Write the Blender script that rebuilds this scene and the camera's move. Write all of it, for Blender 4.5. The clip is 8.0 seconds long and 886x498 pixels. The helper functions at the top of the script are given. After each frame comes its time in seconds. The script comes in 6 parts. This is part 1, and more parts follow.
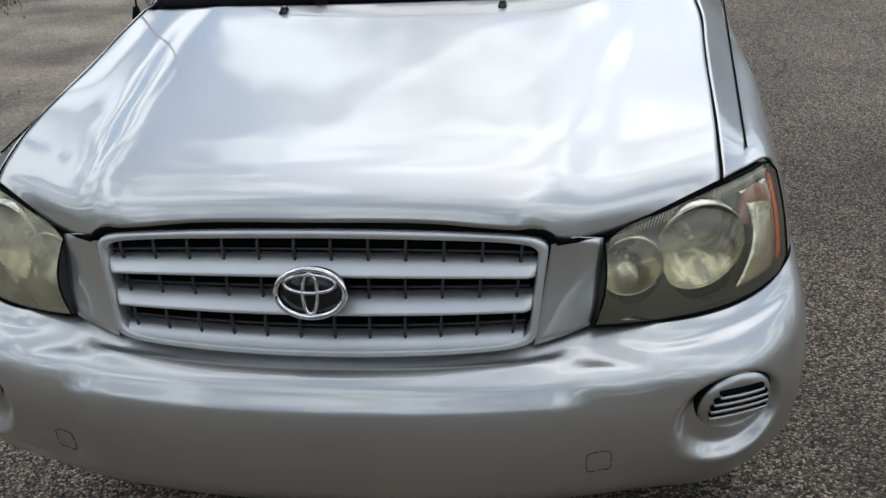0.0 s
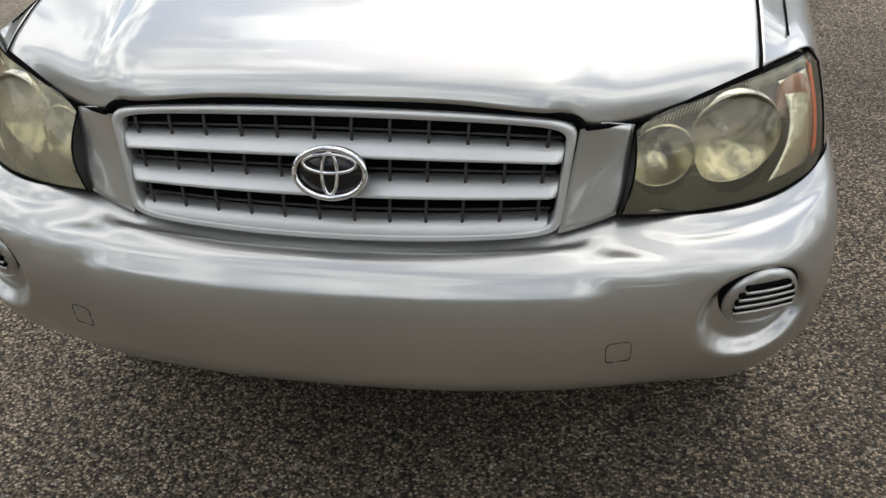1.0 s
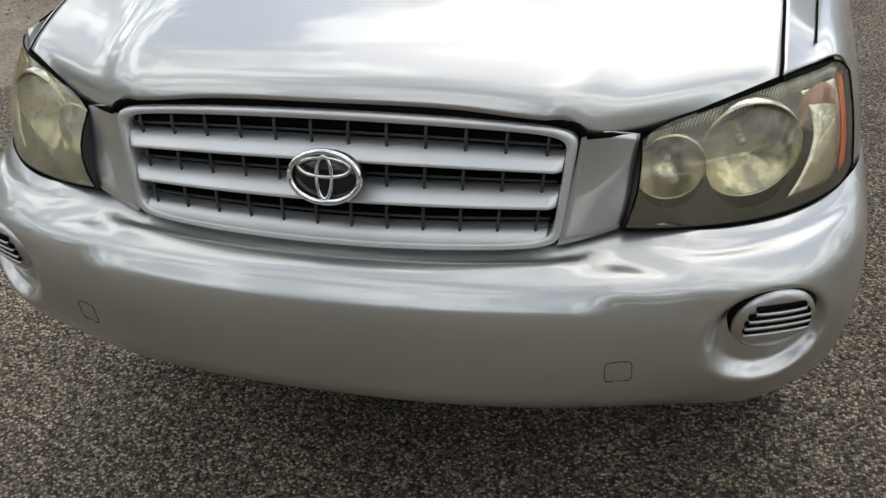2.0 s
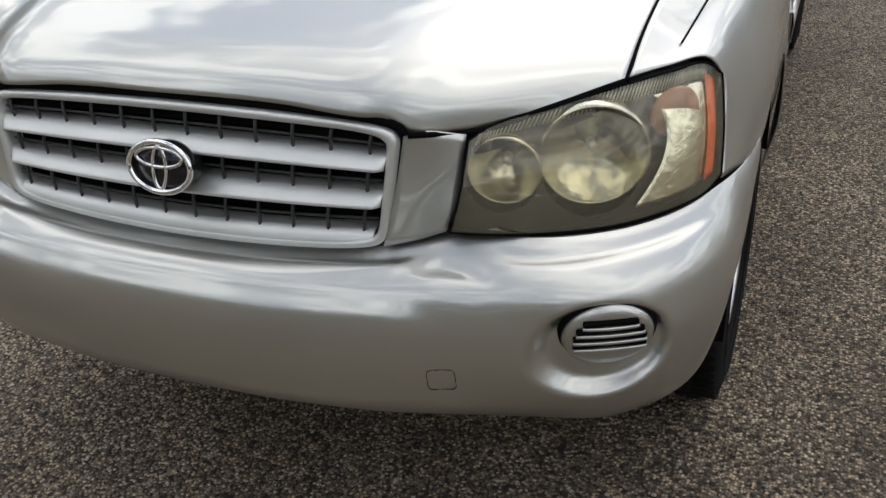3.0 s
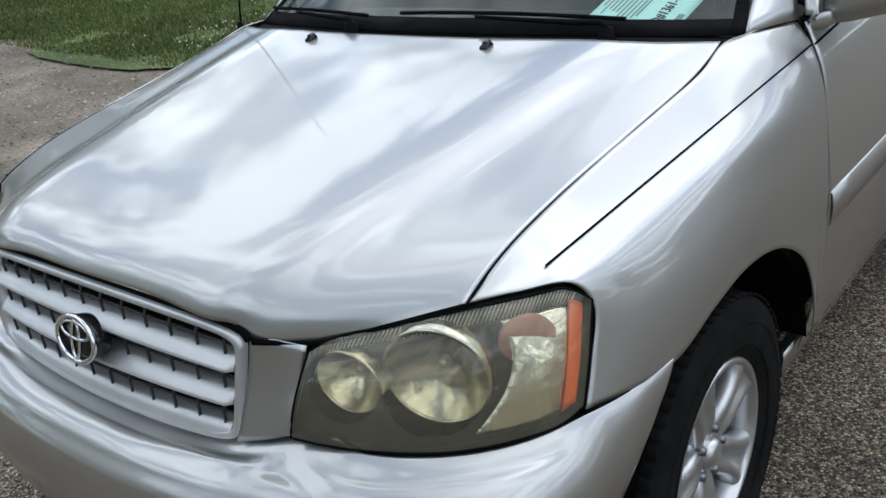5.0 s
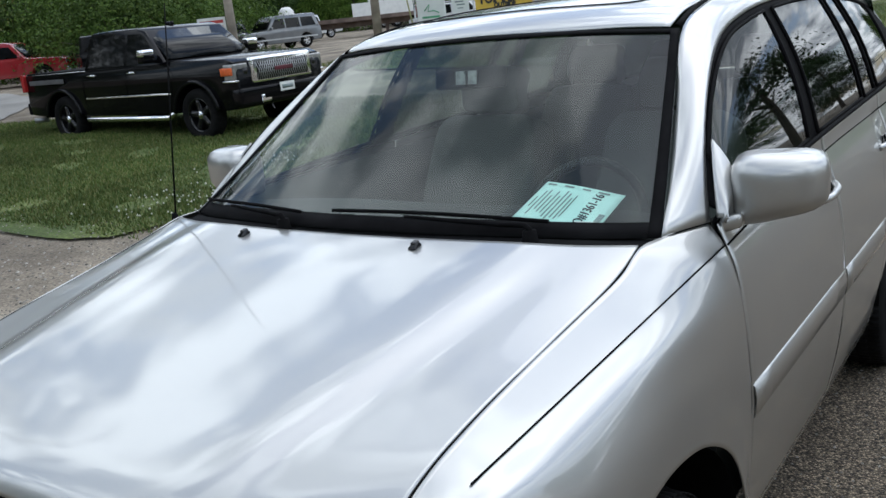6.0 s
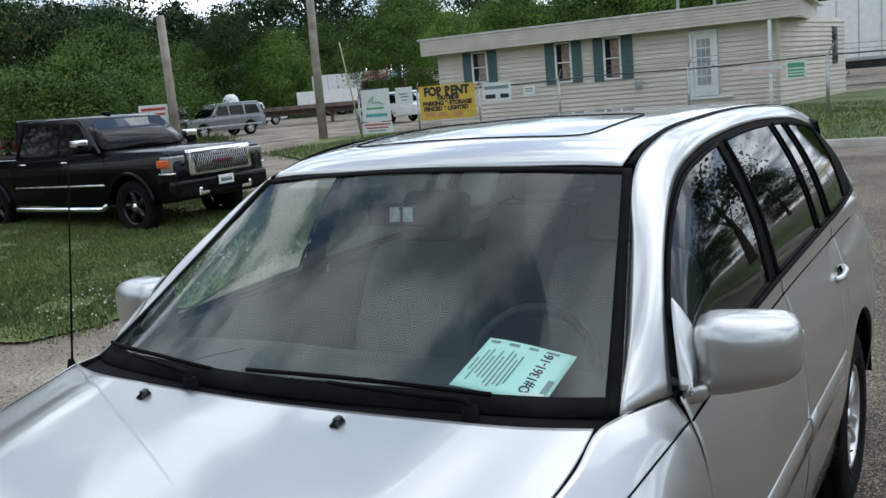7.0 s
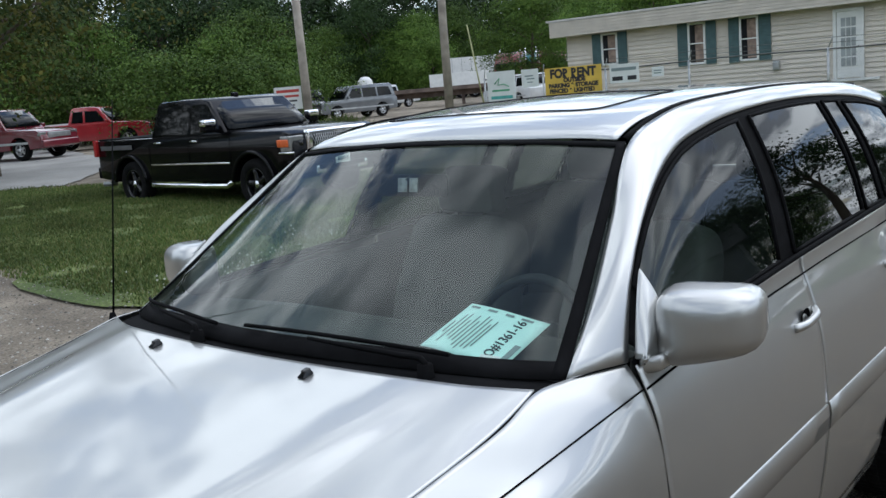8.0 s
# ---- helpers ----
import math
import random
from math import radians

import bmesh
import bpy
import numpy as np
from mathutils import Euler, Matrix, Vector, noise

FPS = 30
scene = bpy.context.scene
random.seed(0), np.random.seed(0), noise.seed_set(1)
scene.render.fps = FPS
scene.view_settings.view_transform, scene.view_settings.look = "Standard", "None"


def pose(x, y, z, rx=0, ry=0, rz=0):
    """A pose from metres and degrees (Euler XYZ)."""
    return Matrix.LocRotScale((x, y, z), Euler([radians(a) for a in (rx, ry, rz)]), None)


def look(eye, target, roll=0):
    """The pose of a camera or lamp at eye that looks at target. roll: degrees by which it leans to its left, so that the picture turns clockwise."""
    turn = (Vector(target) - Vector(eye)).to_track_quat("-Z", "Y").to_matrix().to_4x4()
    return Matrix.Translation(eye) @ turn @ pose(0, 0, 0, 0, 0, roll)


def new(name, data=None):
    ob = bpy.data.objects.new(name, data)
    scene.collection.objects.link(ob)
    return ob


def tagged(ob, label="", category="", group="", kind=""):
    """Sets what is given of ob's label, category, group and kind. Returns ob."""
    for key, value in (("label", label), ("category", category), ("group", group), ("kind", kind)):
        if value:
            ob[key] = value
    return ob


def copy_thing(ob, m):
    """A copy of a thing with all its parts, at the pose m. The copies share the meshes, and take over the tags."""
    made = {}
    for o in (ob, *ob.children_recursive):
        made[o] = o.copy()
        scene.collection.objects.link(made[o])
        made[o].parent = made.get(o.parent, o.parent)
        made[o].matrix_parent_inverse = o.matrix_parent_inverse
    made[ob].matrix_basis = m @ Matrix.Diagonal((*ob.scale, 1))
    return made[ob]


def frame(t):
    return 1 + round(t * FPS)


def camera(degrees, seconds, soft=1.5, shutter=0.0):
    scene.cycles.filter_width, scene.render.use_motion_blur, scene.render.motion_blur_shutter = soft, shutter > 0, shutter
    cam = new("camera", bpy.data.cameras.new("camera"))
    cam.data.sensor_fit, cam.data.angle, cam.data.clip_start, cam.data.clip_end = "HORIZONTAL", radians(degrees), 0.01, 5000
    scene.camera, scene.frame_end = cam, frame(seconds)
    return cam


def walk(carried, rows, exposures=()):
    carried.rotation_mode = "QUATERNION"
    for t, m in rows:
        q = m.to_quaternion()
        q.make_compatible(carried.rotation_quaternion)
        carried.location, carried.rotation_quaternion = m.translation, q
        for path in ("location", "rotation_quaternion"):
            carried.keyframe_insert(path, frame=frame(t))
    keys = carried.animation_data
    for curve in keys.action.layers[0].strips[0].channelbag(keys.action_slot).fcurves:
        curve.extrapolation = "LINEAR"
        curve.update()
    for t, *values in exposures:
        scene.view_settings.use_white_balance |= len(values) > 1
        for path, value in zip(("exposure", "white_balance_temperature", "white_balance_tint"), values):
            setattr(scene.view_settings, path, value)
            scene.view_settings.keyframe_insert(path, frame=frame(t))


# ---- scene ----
cam = camera(51.8, 8.0)
PATH = [
    (0, (0.468, -1.394, 1.587), (0.180, 0.410, 0.774), -3.2),
    (0.5, (0.456, -1.385, 1.562), (0.147, 0.341, 0.600), -3.4),
    (1, (0.449, -1.374, 1.536), (0.136, 0.331, 0.538), -2.1),
    (1.2, (0.446, -1.372, 1.523), (0.128, 0.342, 0.543), -1.4),
    (2.3, (0.714, -1.264, 1.513), (0.152, 0.388, 0.536), -3.8),
    (2.5, (0.827, -1.235, 1.514), (0.216, 0.401, 0.540), -3.9),
    (3, (1.012, -1.116, 1.493), (0.307, 0.467, 0.494), -4.3),
    (3.5, (1.096, -0.898, 1.484), (0.315, 0.605, 0.420), -3.9),
    (4, (1.232, -0.796, 1.494), (0.308, 0.624, 0.433), -3.9),
    (4.5, (1.448, -0.722, 1.570), (0.327, 0.613, 0.591), -5.8),
    (5, (1.541, -0.690, 1.635), (0.334, 0.686, 0.826), -7.3),
    (5.2, (1.565, -0.678, 1.649), (0.349, 0.735, 0.924), -7.3),
    (6.3, (1.554, -0.612, 1.756), (0.440, 0.991, 1.318), -5.8),
    (6.5, (1.529, -0.557, 1.775), (0.434, 1.070, 1.381), -5.5),
    (7, (1.428, -0.383, 1.840), (0.380, 1.287, 1.506), -5.0),
    (7.5, (1.505, -0.292, 1.836), (0.387, 1.335, 1.514), -5.5),
    (8, (1.771, -0.255, 1.787), (0.488, 1.240, 1.442), -5.0),
]
walk(cam, [(t, look(eye, target, roll)) for t, eye, target, roll in PATH], [(0, -.22, 5950, 9), (.6, -.06, 6200, 9), (1.1, .16, 6600, 10), (2.4, .04, 6430, 9), (3.6, .08, 6680, 9), (4.1, .08, 6560, 9), (4.6, .06, 6180, 9), (5.1, .04, 5850, 8), (6.4, 0, 5820, 8), (8, 0, 5780, 8)])

# ---- world and light ----
world = bpy.data.worlds.new("world")
scene.world = world
world.use_nodes = True
SUN_EL, SUN_AZ = 56.0, 14.0      # degrees; azimuth from +y clockwise


def build_world():
    nt = world.node_tree
    nt.nodes.clear()
    n = nt.nodes.new
    out = n("ShaderNodeOutputWorld")
    bg = n("ShaderNodeBackground")
    sky = n("ShaderNodeTexSky")
    sky.sky_type, sky.sun_disc = "NISHITA", False
    sky.sun_elevation, sky.sun_rotation = radians(SUN_EL), radians(SUN_AZ)
    sky.air_density, sky.dust_density = 1.0, 1.5
    tc = n("ShaderNodeTexCoord")
    sep = n("ShaderNodeSeparateXYZ")
    nt.links.new(tc.outputs["Generated"], sep.inputs[0])
    # flatten the direction onto a cloud layer
    add = n("ShaderNodeMath")
    add.operation, add.inputs[1].default_value = "ADD", 0.22
    nt.links.new(sep.outputs[2], add.inputs[0])
    mx = n("ShaderNodeMath")
    mx.operation, mx.inputs[1].default_value = "MAXIMUM", 0.12
    nt.links.new(add.outputs[0], mx.inputs[0])
    comb = n("ShaderNodeCombineXYZ")
    for i in (0, 1):
        dv = n("ShaderNodeMath")
        dv.operation = "DIVIDE"
        nt.links.new(sep.outputs[i], dv.inputs[0])
        nt.links.new(mx.outputs[0], dv.inputs[1])
        nt.links.new(dv.outputs[0], comb.inputs[i])
    drift = n("ShaderNodeVectorMath")
    drift.inputs[1].default_value = (9.39, 0, 0)
    nt.links.new(comb.outputs[0], drift.inputs[0])
    big = n("ShaderNodeTexNoise")
    big.inputs["Scale"].default_value, big.inputs["Detail"].default_value = 2.1, 12
    big.inputs["Roughness"].default_value, big.inputs["Distortion"].default_value = 0.62, 0.3
    nt.links.new(drift.outputs[0], big.inputs["Vector"])
    cover = n("ShaderNodeValToRGB")
    cover.color_ramp.elements[0].position, cover.color_ramp.elements[1].position = 0.44, 0.51
    nt.links.new(big.outputs["Fac"], cover.inputs[0])
    fine = n("ShaderNodeTexNoise")
    fine.inputs["Scale"].default_value, fine.inputs["Detail"].default_value = 4.2, 10
    nt.links.new(drift.outputs[0], fine.inputs["Vector"])
    tone = n("ShaderNodeValToRGB")
    e = tone.color_ramp.elements
    e[0].position, e[0].color = 0.42, (4.4, 4.6, 4.9, 1)
    e[1].position, e[1].color = 0.58, (15.0, 15.0, 14.6, 1)
    nt.links.new(fine.outputs["Fac"], tone.inputs[0])
    mix = n("ShaderNodeMix")
    mix.data_type = "RGBA"
    nt.links.new(cover.outputs[0], mix.inputs[0])
    nt.links.new(sky.outputs[0], mix.inputs[6])
    nt.links.new(tone.outputs[0], mix.inputs[7])
    nt.links.new(mix.outputs[2], bg.inputs[0])
    bg.inputs[1].default_value = 0.15
    nt.links.new(bg.outputs[0], out.inputs[0])


build_world()
sun = new("sun", bpy.data.lights.new("sun", "SUN"))
sun.data.energy, sun.data.angle, sun.data.color = 0.6, radians(60), (1.0, 0.95, 0.88)
_az, _el = radians(SUN_AZ), radians(SUN_EL)
sun.matrix_basis = look((0, 0, 30), (-30 * math.sin(_az) * math.cos(_el), -30 * math.cos(_az) * math.cos(_el), 30 - 30 * math.sin(_el)))

# ---- materials ----


def rgba(c):
    return (*c, 1.0) if len(c) == 3 else c


def material(name, base, rough=0.5, metal=0.0, var=0.15, scale=6.0, bump=0.0, bump_scale=60.0, coat=0.0, second=None, space="Object", rnd=0.0, ior=1.45, fine=0.0):
    """A surface with large and small variation of its colour and a fine relief."""
    m = bpy.data.materials.new(name)
    m.use_nodes = True
    nt = m.node_tree
    n, lk = nt.nodes.new, nt.links.new
    b = nt.nodes["Principled BSDF"]
    b.inputs["Roughness"].default_value, b.inputs["Metallic"].default_value = rough, metal
    b.inputs["IOR"].default_value = ior
    b.inputs["Coat Weight"].default_value, b.inputs["Coat Roughness"].default_value = coat, 0.02
    b.inputs["Coat IOR"].default_value = 1.65
    tc = n("ShaderNodeTexCoord")
    big = n("ShaderNodeTexNoise")
    big.inputs["Scale"].default_value, big.inputs["Detail"].default_value = scale, 6
    lk(tc.outputs[space], big.inputs["Vector"])
    ramp = n("ShaderNodeValToRGB")
    lo = [c * (1 - var) for c in base]
    hi = list(second) if second else [min(1, c * (1 + var)) for c in base]
    ramp.color_ramp.elements[0].position, ramp.color_ramp.elements[0].color = 0.35, rgba(lo)
    ramp.color_ramp.elements[1].position, ramp.color_ramp.elements[1].color = 0.68, rgba(hi)
    lk(big.outputs["Fac"], ramp.inputs[0])
    col = ramp.outputs[0]
    small = n("ShaderNodeTexNoise")
    small.inputs["Scale"].default_value, small.inputs["Detail"].default_value = bump_scale, 4
    lk(tc.outputs[space], small.inputs["Vector"])
    if fine:
        fr = n("ShaderNodeValToRGB")
        fr.color_ramp.elements[0].position, fr.color_ramp.elements[0].color = 0.35, (1 - fine, 1 - fine, 1 - fine, 1)
        fr.color_ramp.elements[1].position, fr.color_ramp.elements[1].color = 0.65, (1 + fine, 1 + fine, 1 + fine, 1)
        lk(small.outputs["Fac"], fr.inputs[0])
        mu = n("ShaderNodeMix")
        mu.data_type, mu.blend_type = "RGBA", "MULTIPLY"
        mu.inputs[0].default_value = 1
        lk(col, mu.inputs[6])
        lk(fr.outputs[0], mu.inputs[7])
        col = mu.outputs[2]
    if rnd:
        oi = n("ShaderNodeObjectInfo")
        hs = n("ShaderNodeHueSaturation")
        mr = n("ShaderNodeMapRange")
        mr.inputs[3].default_value, mr.inputs[4].default_value = 1 - rnd, 1 + rnd
        lk(oi.outputs["Random"], mr.inputs[0])
        lk(mr.outputs[0], hs.inputs["Value"])
        lk(col, hs.inputs["Color"])
        col = hs.outputs[0]
    lk(col, b.inputs["Base Color"])
    if bump:
        bp = n("ShaderNodeBump")
        bp.inputs["Strength"].default_value, bp.inputs["Distance"].default_value = bump, 0.01
        lk(small.outputs["Fac"], bp.inputs["Height"])
        lk(bp.outputs[0], b.inputs["Normal"])
    return m


def clear(name, tint, haze=(0.5, 0.5, 0.5), haze_part=0.0, rough=0.0, ior=1.5):
    """A pane: lets light through tinted, reflects by Fresnel, and may be hazed."""
    m = bpy.data.materials.new(name)
    m.use_nodes = True
    nt = m.node_tree
    nt.nodes.clear()
    n, lk = nt.nodes.new, nt.links.new
    out = n("ShaderNodeOutputMaterial")
    tr = n("ShaderNodeBsdfTransparent")
    tr.inputs[0].default_value = rgba(tint)
    body = tr.outputs[0]
    if haze_part:
        df = n("ShaderNodeBsdfDiffuse")
        df.inputs[0].default_value = rgba(haze)
        tc, no = n("ShaderNodeTexCoord"), n("ShaderNodeTexNoise")
        no.inputs["Scale"].default_value, no.inputs["Detail"].default_value = 9, 6
        lk(tc.outputs["Object"], no.inputs["Vector"])
        mr = n("ShaderNodeMapRange")
        mr.inputs[1].default_value, mr.inputs[2].default_value = 0.3, 0.7
        mr.inputs[3].default_value, mr.inputs[4].default_value = haze_part * 0.75, haze_part * 1.25
        lk(no.outputs["Fac"], mr.inputs[0])
        mh = n("ShaderNodeMixShader")
        lk(mr.outputs[0], mh.inputs[0])
        lk(body, mh.inputs[1])
        lk(df.outputs[0], mh.inputs[2])
        body = mh.outputs[0]
    gl = n("ShaderNodeBsdfGlossy")
    gl.inputs["Roughness"].default_value = rough
    # Schlick's law by the facing angle, alike from both sides of a thin pane
    fr, pw, mr2 = n("ShaderNodeLayerWeight"), n("ShaderNodeMath"), n("ShaderNodeMapRange")
    fr.inputs[0].default_value = 0.5
    pw.operation, pw.inputs[1].default_value = "POWER", 5.0
    mr2.inputs[3].default_value, mr2.inputs[4].default_value = 1.15 * ((ior - 1) / (ior + 1)) ** 2, 1.0
    lk(fr.outputs["Facing"], pw.inputs[0])
    lk(pw.outputs[0], mr2.inputs[0])
    mx = n("ShaderNodeMixShader")
    lk(mr2.outputs[0], mx.inputs[0])
    lk(body, mx.inputs[1])
    lk(gl.outputs[0], mx.inputs[2])
    lk(mx.outputs[0], out.inputs[0])
    return m


PAINT = material("silver_paint", (0.50, 0.50, 0.485), 0.42, 0.97, 0.02, 3.0, coat=1.0)
PAINT.node_tree.nodes["Principled BSDF"].inputs["Coat IOR"].default_value = 1.8
PAINT.node_tree.nodes["Principled BSDF"].inputs["Coat Roughness"].default_value = 0.05
PAINT_DULL = material("silver_plastic", (0.66, 0.665, 0.66), 0.50, 0.8, 0.05, 8.0, 0.02, 700, coat=0.3)
BLACK = material("black_plastic", (0.007, 0.007, 0.0075), 0.7, 0, 0.3, 12, 0.1, 300, ior=1.12)
GLOSS_BLACK = material("gloss_black", (0.01, 0.01, 0.011), 0.12, 0, 0.2, 10)
# near-black; its colour stands for the shade in gaps and hollow parts
VOID = material("unlit_black", (0.005, 0.005, 0.005), 0.95, 0, 0.3, 8, ior=1.1)
RUBBER = material("tyre_rubber", (0.009, 0.009, 0.0092), 0.85, 0, 0.35, 14, 0.25, 160, ior=1.22)
ALLOY = material("alloy", (0.62, 0.62, 0.63), 0.36, 0.9, 0.05, 12, 0.02, 300, coat=0.5)
CHROME = material("chrome", (0.85, 0.85, 0.86), 0.07, 1.0, 0.03, 8)
REFLECTOR = material("lamp_reflector", (0.88, 0.88, 0.82), 0.25, 1.0, 0.05, 20, 0.5, 28)
LAMP_BOWL = material("lamp_bowl", (0.60, 0.58, 0.47), 0.24, 1.0, 0.2, 14, 0.35, 22)
LAMP_DARK = material("lamp_bezel", (0.022, 0.022, 0.019), 0.35, 0.1, 0.3, 20)
LAMP_RIM = material("lamp_rim", (0.6, 0.6, 0.52), 0.3, 0.7, 0.1, 20)
AMBER = material("amber_lens", (0.75, 0.14, 0.03), 0.3, 0, 0.15, 30, 0.3, 120)
LENS = clear("hazy_headlamp_lens", (0.97, 0.94, 0.82), (0.66, 0.61, 0.45), 0.115, 0.05)
LENS_OLD = clear("clouded_headlamp_lens", (0.95, 0.92, 0.76), (0.68, 0.63, 0.43), 0.34, 0.08)
BULB = material("amber_bulb", (0.40, 0.21, 0.15), 0.5, 0, 0.2, 30)
GLASS_SIDE = clear("front_door_glass", (0.72, 0.80, 0.76), rough=0.0, ior=1.5)
GLASS = clear("windscreen_glass", (0.86, 0.94, 0.90), (0.42, 0.54, 0.49), 0.02, rough=0.0, ior=1.52)
GLASS_DARK = clear("tinted_glass", (0.16, 0.19, 0.18), rough=0.0, ior=1.55)
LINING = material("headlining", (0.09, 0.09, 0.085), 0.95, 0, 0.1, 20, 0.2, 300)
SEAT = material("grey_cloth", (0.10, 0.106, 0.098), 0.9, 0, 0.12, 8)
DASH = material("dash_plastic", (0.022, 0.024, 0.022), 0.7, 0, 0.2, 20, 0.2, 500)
PAPER = material("mint_paper", (0.60, 0.86, 0.80), 0.8, 0, 0.03, 10)
INK = material("ink", (0.03, 0.03, 0.035), 0.7)
INK_GREY = material("grey_ink", (0.22, 0.27, 0.27), 0.7)
WHITE = material("white_paint", (0.78, 0.78, 0.76), 0.5, 0, 0.06, 4)

# ---- mesh helpers ----


def cr(points, n):
    """A smooth curve through the points, n places along it."""
    p = np.array(points, float)
    if len(p) == 2:
        s = np.linspace(0, 1, n)[:, None]
        return p[0] * (1 - s) + p[1] * s
    h = np.linalg.norm(np.diff(p, axis=0), axis=1) ** 0.75 + 1e-9
    d = np.r_[0, np.cumsum(h)]
    s = np.diff(p, axis=0) / h[:, None]
    m = np.empty_like(p)
    m[1:-1] = (h[1:, None] * s[:-1] + h[:-1, None] * s[1:]) / (h[1:] + h[:-1])[:, None]
    m[0], m[-1] = 1.5 * s[0] - 0.5 * m[1], 1.5 * s[-1] - 0.5 * m[-2]
    t = np.linspace(0, d[-1], n)
    i = np.clip(np.searchsorted(d, t, "right") - 1, 0, len(h) - 1)
    u = ((t - d[i]) / h[i])[:, None]
    hh = h[i][:, None]
    return (2 * u**3 - 3 * u**2 + 1) * p[i] + (u**3 - 2 * u**2 + u) * hh * m[i] + (-2 * u**3 + 3 * u**2) * p[i + 1] + (u**3 - u**2) * hh * m[i + 1]


def loft(sections, along, across):
    """A grid through section curves: [along][across][xyz]."""
    rows = np.array([cr(s, across) for s in sections])
    return np.stack([cr(rows[:, j], along) for j in range(across)], 1)


def both(half):
    """A section given from the middle to +x, made whole from -x to +x."""
    h = [tuple(p) for p in half]
    return [(-x, y, z) for x, y, z in reversed(h[1:])] + h


def flipx(g):
    g = np.array(g, float)
    g[..., 0] *= -1
    return g


def part(name, me, mat_, parent=None, label="", smooth=True, thick=0.0, kind=""):
    """Links a bmesh, or (vertices, faces), as one mesh object."""
    data = bpy.data.meshes.new(name)
    if isinstance(me, bmesh.types.BMesh):
        me.to_mesh(data)
        me.free()
    else:
        data.from_pydata([tuple(map(float, v)) for v in me[0]], [], me[1])
    for m in mat_ if isinstance(mat_, (list, tuple)) else [mat_]:
        data.materials.append(m)
    if smooth:
        data.polygons.foreach_set("use_smooth", [True] * len(data.polygons))
    data.update()
    ob = new(name, data)
    if parent is not None:
        ob.parent = parent
    if thick:
        md = ob.modifiers.new("thickness", "SOLIDIFY")
        md.thickness, md.offset = thick, -1
    return tagged(ob, label, kind=kind)


def sheet(g, flip=False):
    """Vertices and faces of a grid; normals by the right-hand rule along x across."""
    a, b = g.shape[:2]
    f = []
    for i in range(a - 1):
        for j in range(b - 1):
            q = (i * b + j, (i + 1) * b + j, (i + 1) * b + j + 1, i * b + j + 1)
            f.append(q[::-1] if flip else q)
    return g.reshape(-1, 3), f


def tube(points, r, sides=8, closed=False, taper=None):
    """A round bar along the points."""
    p = np.array(points, float)
    n = len(p)
    t = np.gradient(p, axis=0) if not closed else np.roll(p, -1, 0) - np.roll(p, 1, 0)
    t /= np.linalg.norm(t, axis=1)[:, None] + 1e-12
    up = np.array([0.13, 0.21, 0.97])
    v, f = [], []
    for i in range(n):
        a = np.cross(t[i], up)
        if np.linalg.norm(a) < 0.2:
            a = np.cross(t[i], [1.0, 0.1, 0])
        a /= np.linalg.norm(a)
        b = np.cross(t[i], a)
        rr = r if taper is None else r + (taper - r) * i / (n - 1)
        for k in range(sides):
            w = 2 * math.pi * k / sides
            v.append(p[i] + rr * (math.cos(w) * a + math.sin(w) * b))
    for i in range(n if closed else n - 1):
        for k in range(sides):
            j = (i + 1) % n
            f.append((i * sides + k, i * sides + (k + 1) % sides, j * sides + (k + 1) % sides, j * sides + k))
    if not closed:
        f += [tuple(range(sides))[::-1], tuple((n - 1) * sides + k for k in range(sides))]
    return v, f


def ring_sheet(g, flip=False):
    """As sheet(), but closed round the second axis."""
    a, b = g.shape[:2]
    f = []
    for i in range(a - 1):
        for j in range(b):
            k = (j + 1) % b
            q = (i * b + j, (i + 1) * b + j, (i + 1) * b + k, i * b + k)
            f.append(q[::-1] if flip else q)
    return g.reshape(-1, 3), f


def join(*meshes):
    v, f = [], []
    for mv, mf in meshes:
        o = len(v)
        v += [tuple(map(float, x)) for x in mv]
        f += [tuple(i + o for i in q) for q in mf]
    return v, f


def moved(me, m):
    return [tuple(m @ Vector(map(float, v))) for v in me[0]], me[1]


def box(x0, y0, z0, x1, y1, z1, bevel=0.0, seg=2):
    bm = bmesh.new()
    bmesh.ops.create_cube(bm, size=1, matrix=Matrix.Translation(((x0 + x1) / 2, (y0 + y1) / 2, (z0 + z1) / 2)) @ Matrix.Diagonal((abs(x1 - x0), abs(y1 - y0), abs(z1 - z0), 1)))
    if bevel:
        bmesh.ops.bevel(bm, geom=bm.edges[:], offset=bevel, segments=seg, affect="EDGES", profile=0.7)
    return bm


def flat(bm):
    """The vertices and faces of a bmesh."""
    bm.verts.index_update()
    r = [tuple(v.co) for v in bm.verts], [tuple(v.index for v in f.verts) for f in bm.faces]
    bm.free()
    return r


def lathe(profile, steps, axis="x"):
    """Turns (radius, offset) pairs round the axis."""
    v, f = [], []
    k = len(profile)
    for i in range(steps):
        a = 2 * math.pi * i / steps
        for r, o in profile:
            c, s = r * math.cos(a), r * math.sin(a)
            v.append((o, c, s) if axis == "x" else (c, s, o) if axis == "z" else (c, o, s))
    for i in range(steps):
        j = (i + 1) % steps
        for q in range(k - 1):
            f.append((i * k + q, j * k + q, j * k + q + 1, i * k + q + 1))
    return v, f


def empty(name, m=None):
    e = new(name)
    e.empty_display_size = 0.2
    if m is not None:
        e.matrix_basis = m
    return e


def rise(x, y):
    """The height of the ground, which climbs gently away from the yard."""
    return 0.75 * (1 - math.exp(-max(0.0, math.hypot(x, y - 1) - 6) / 18))


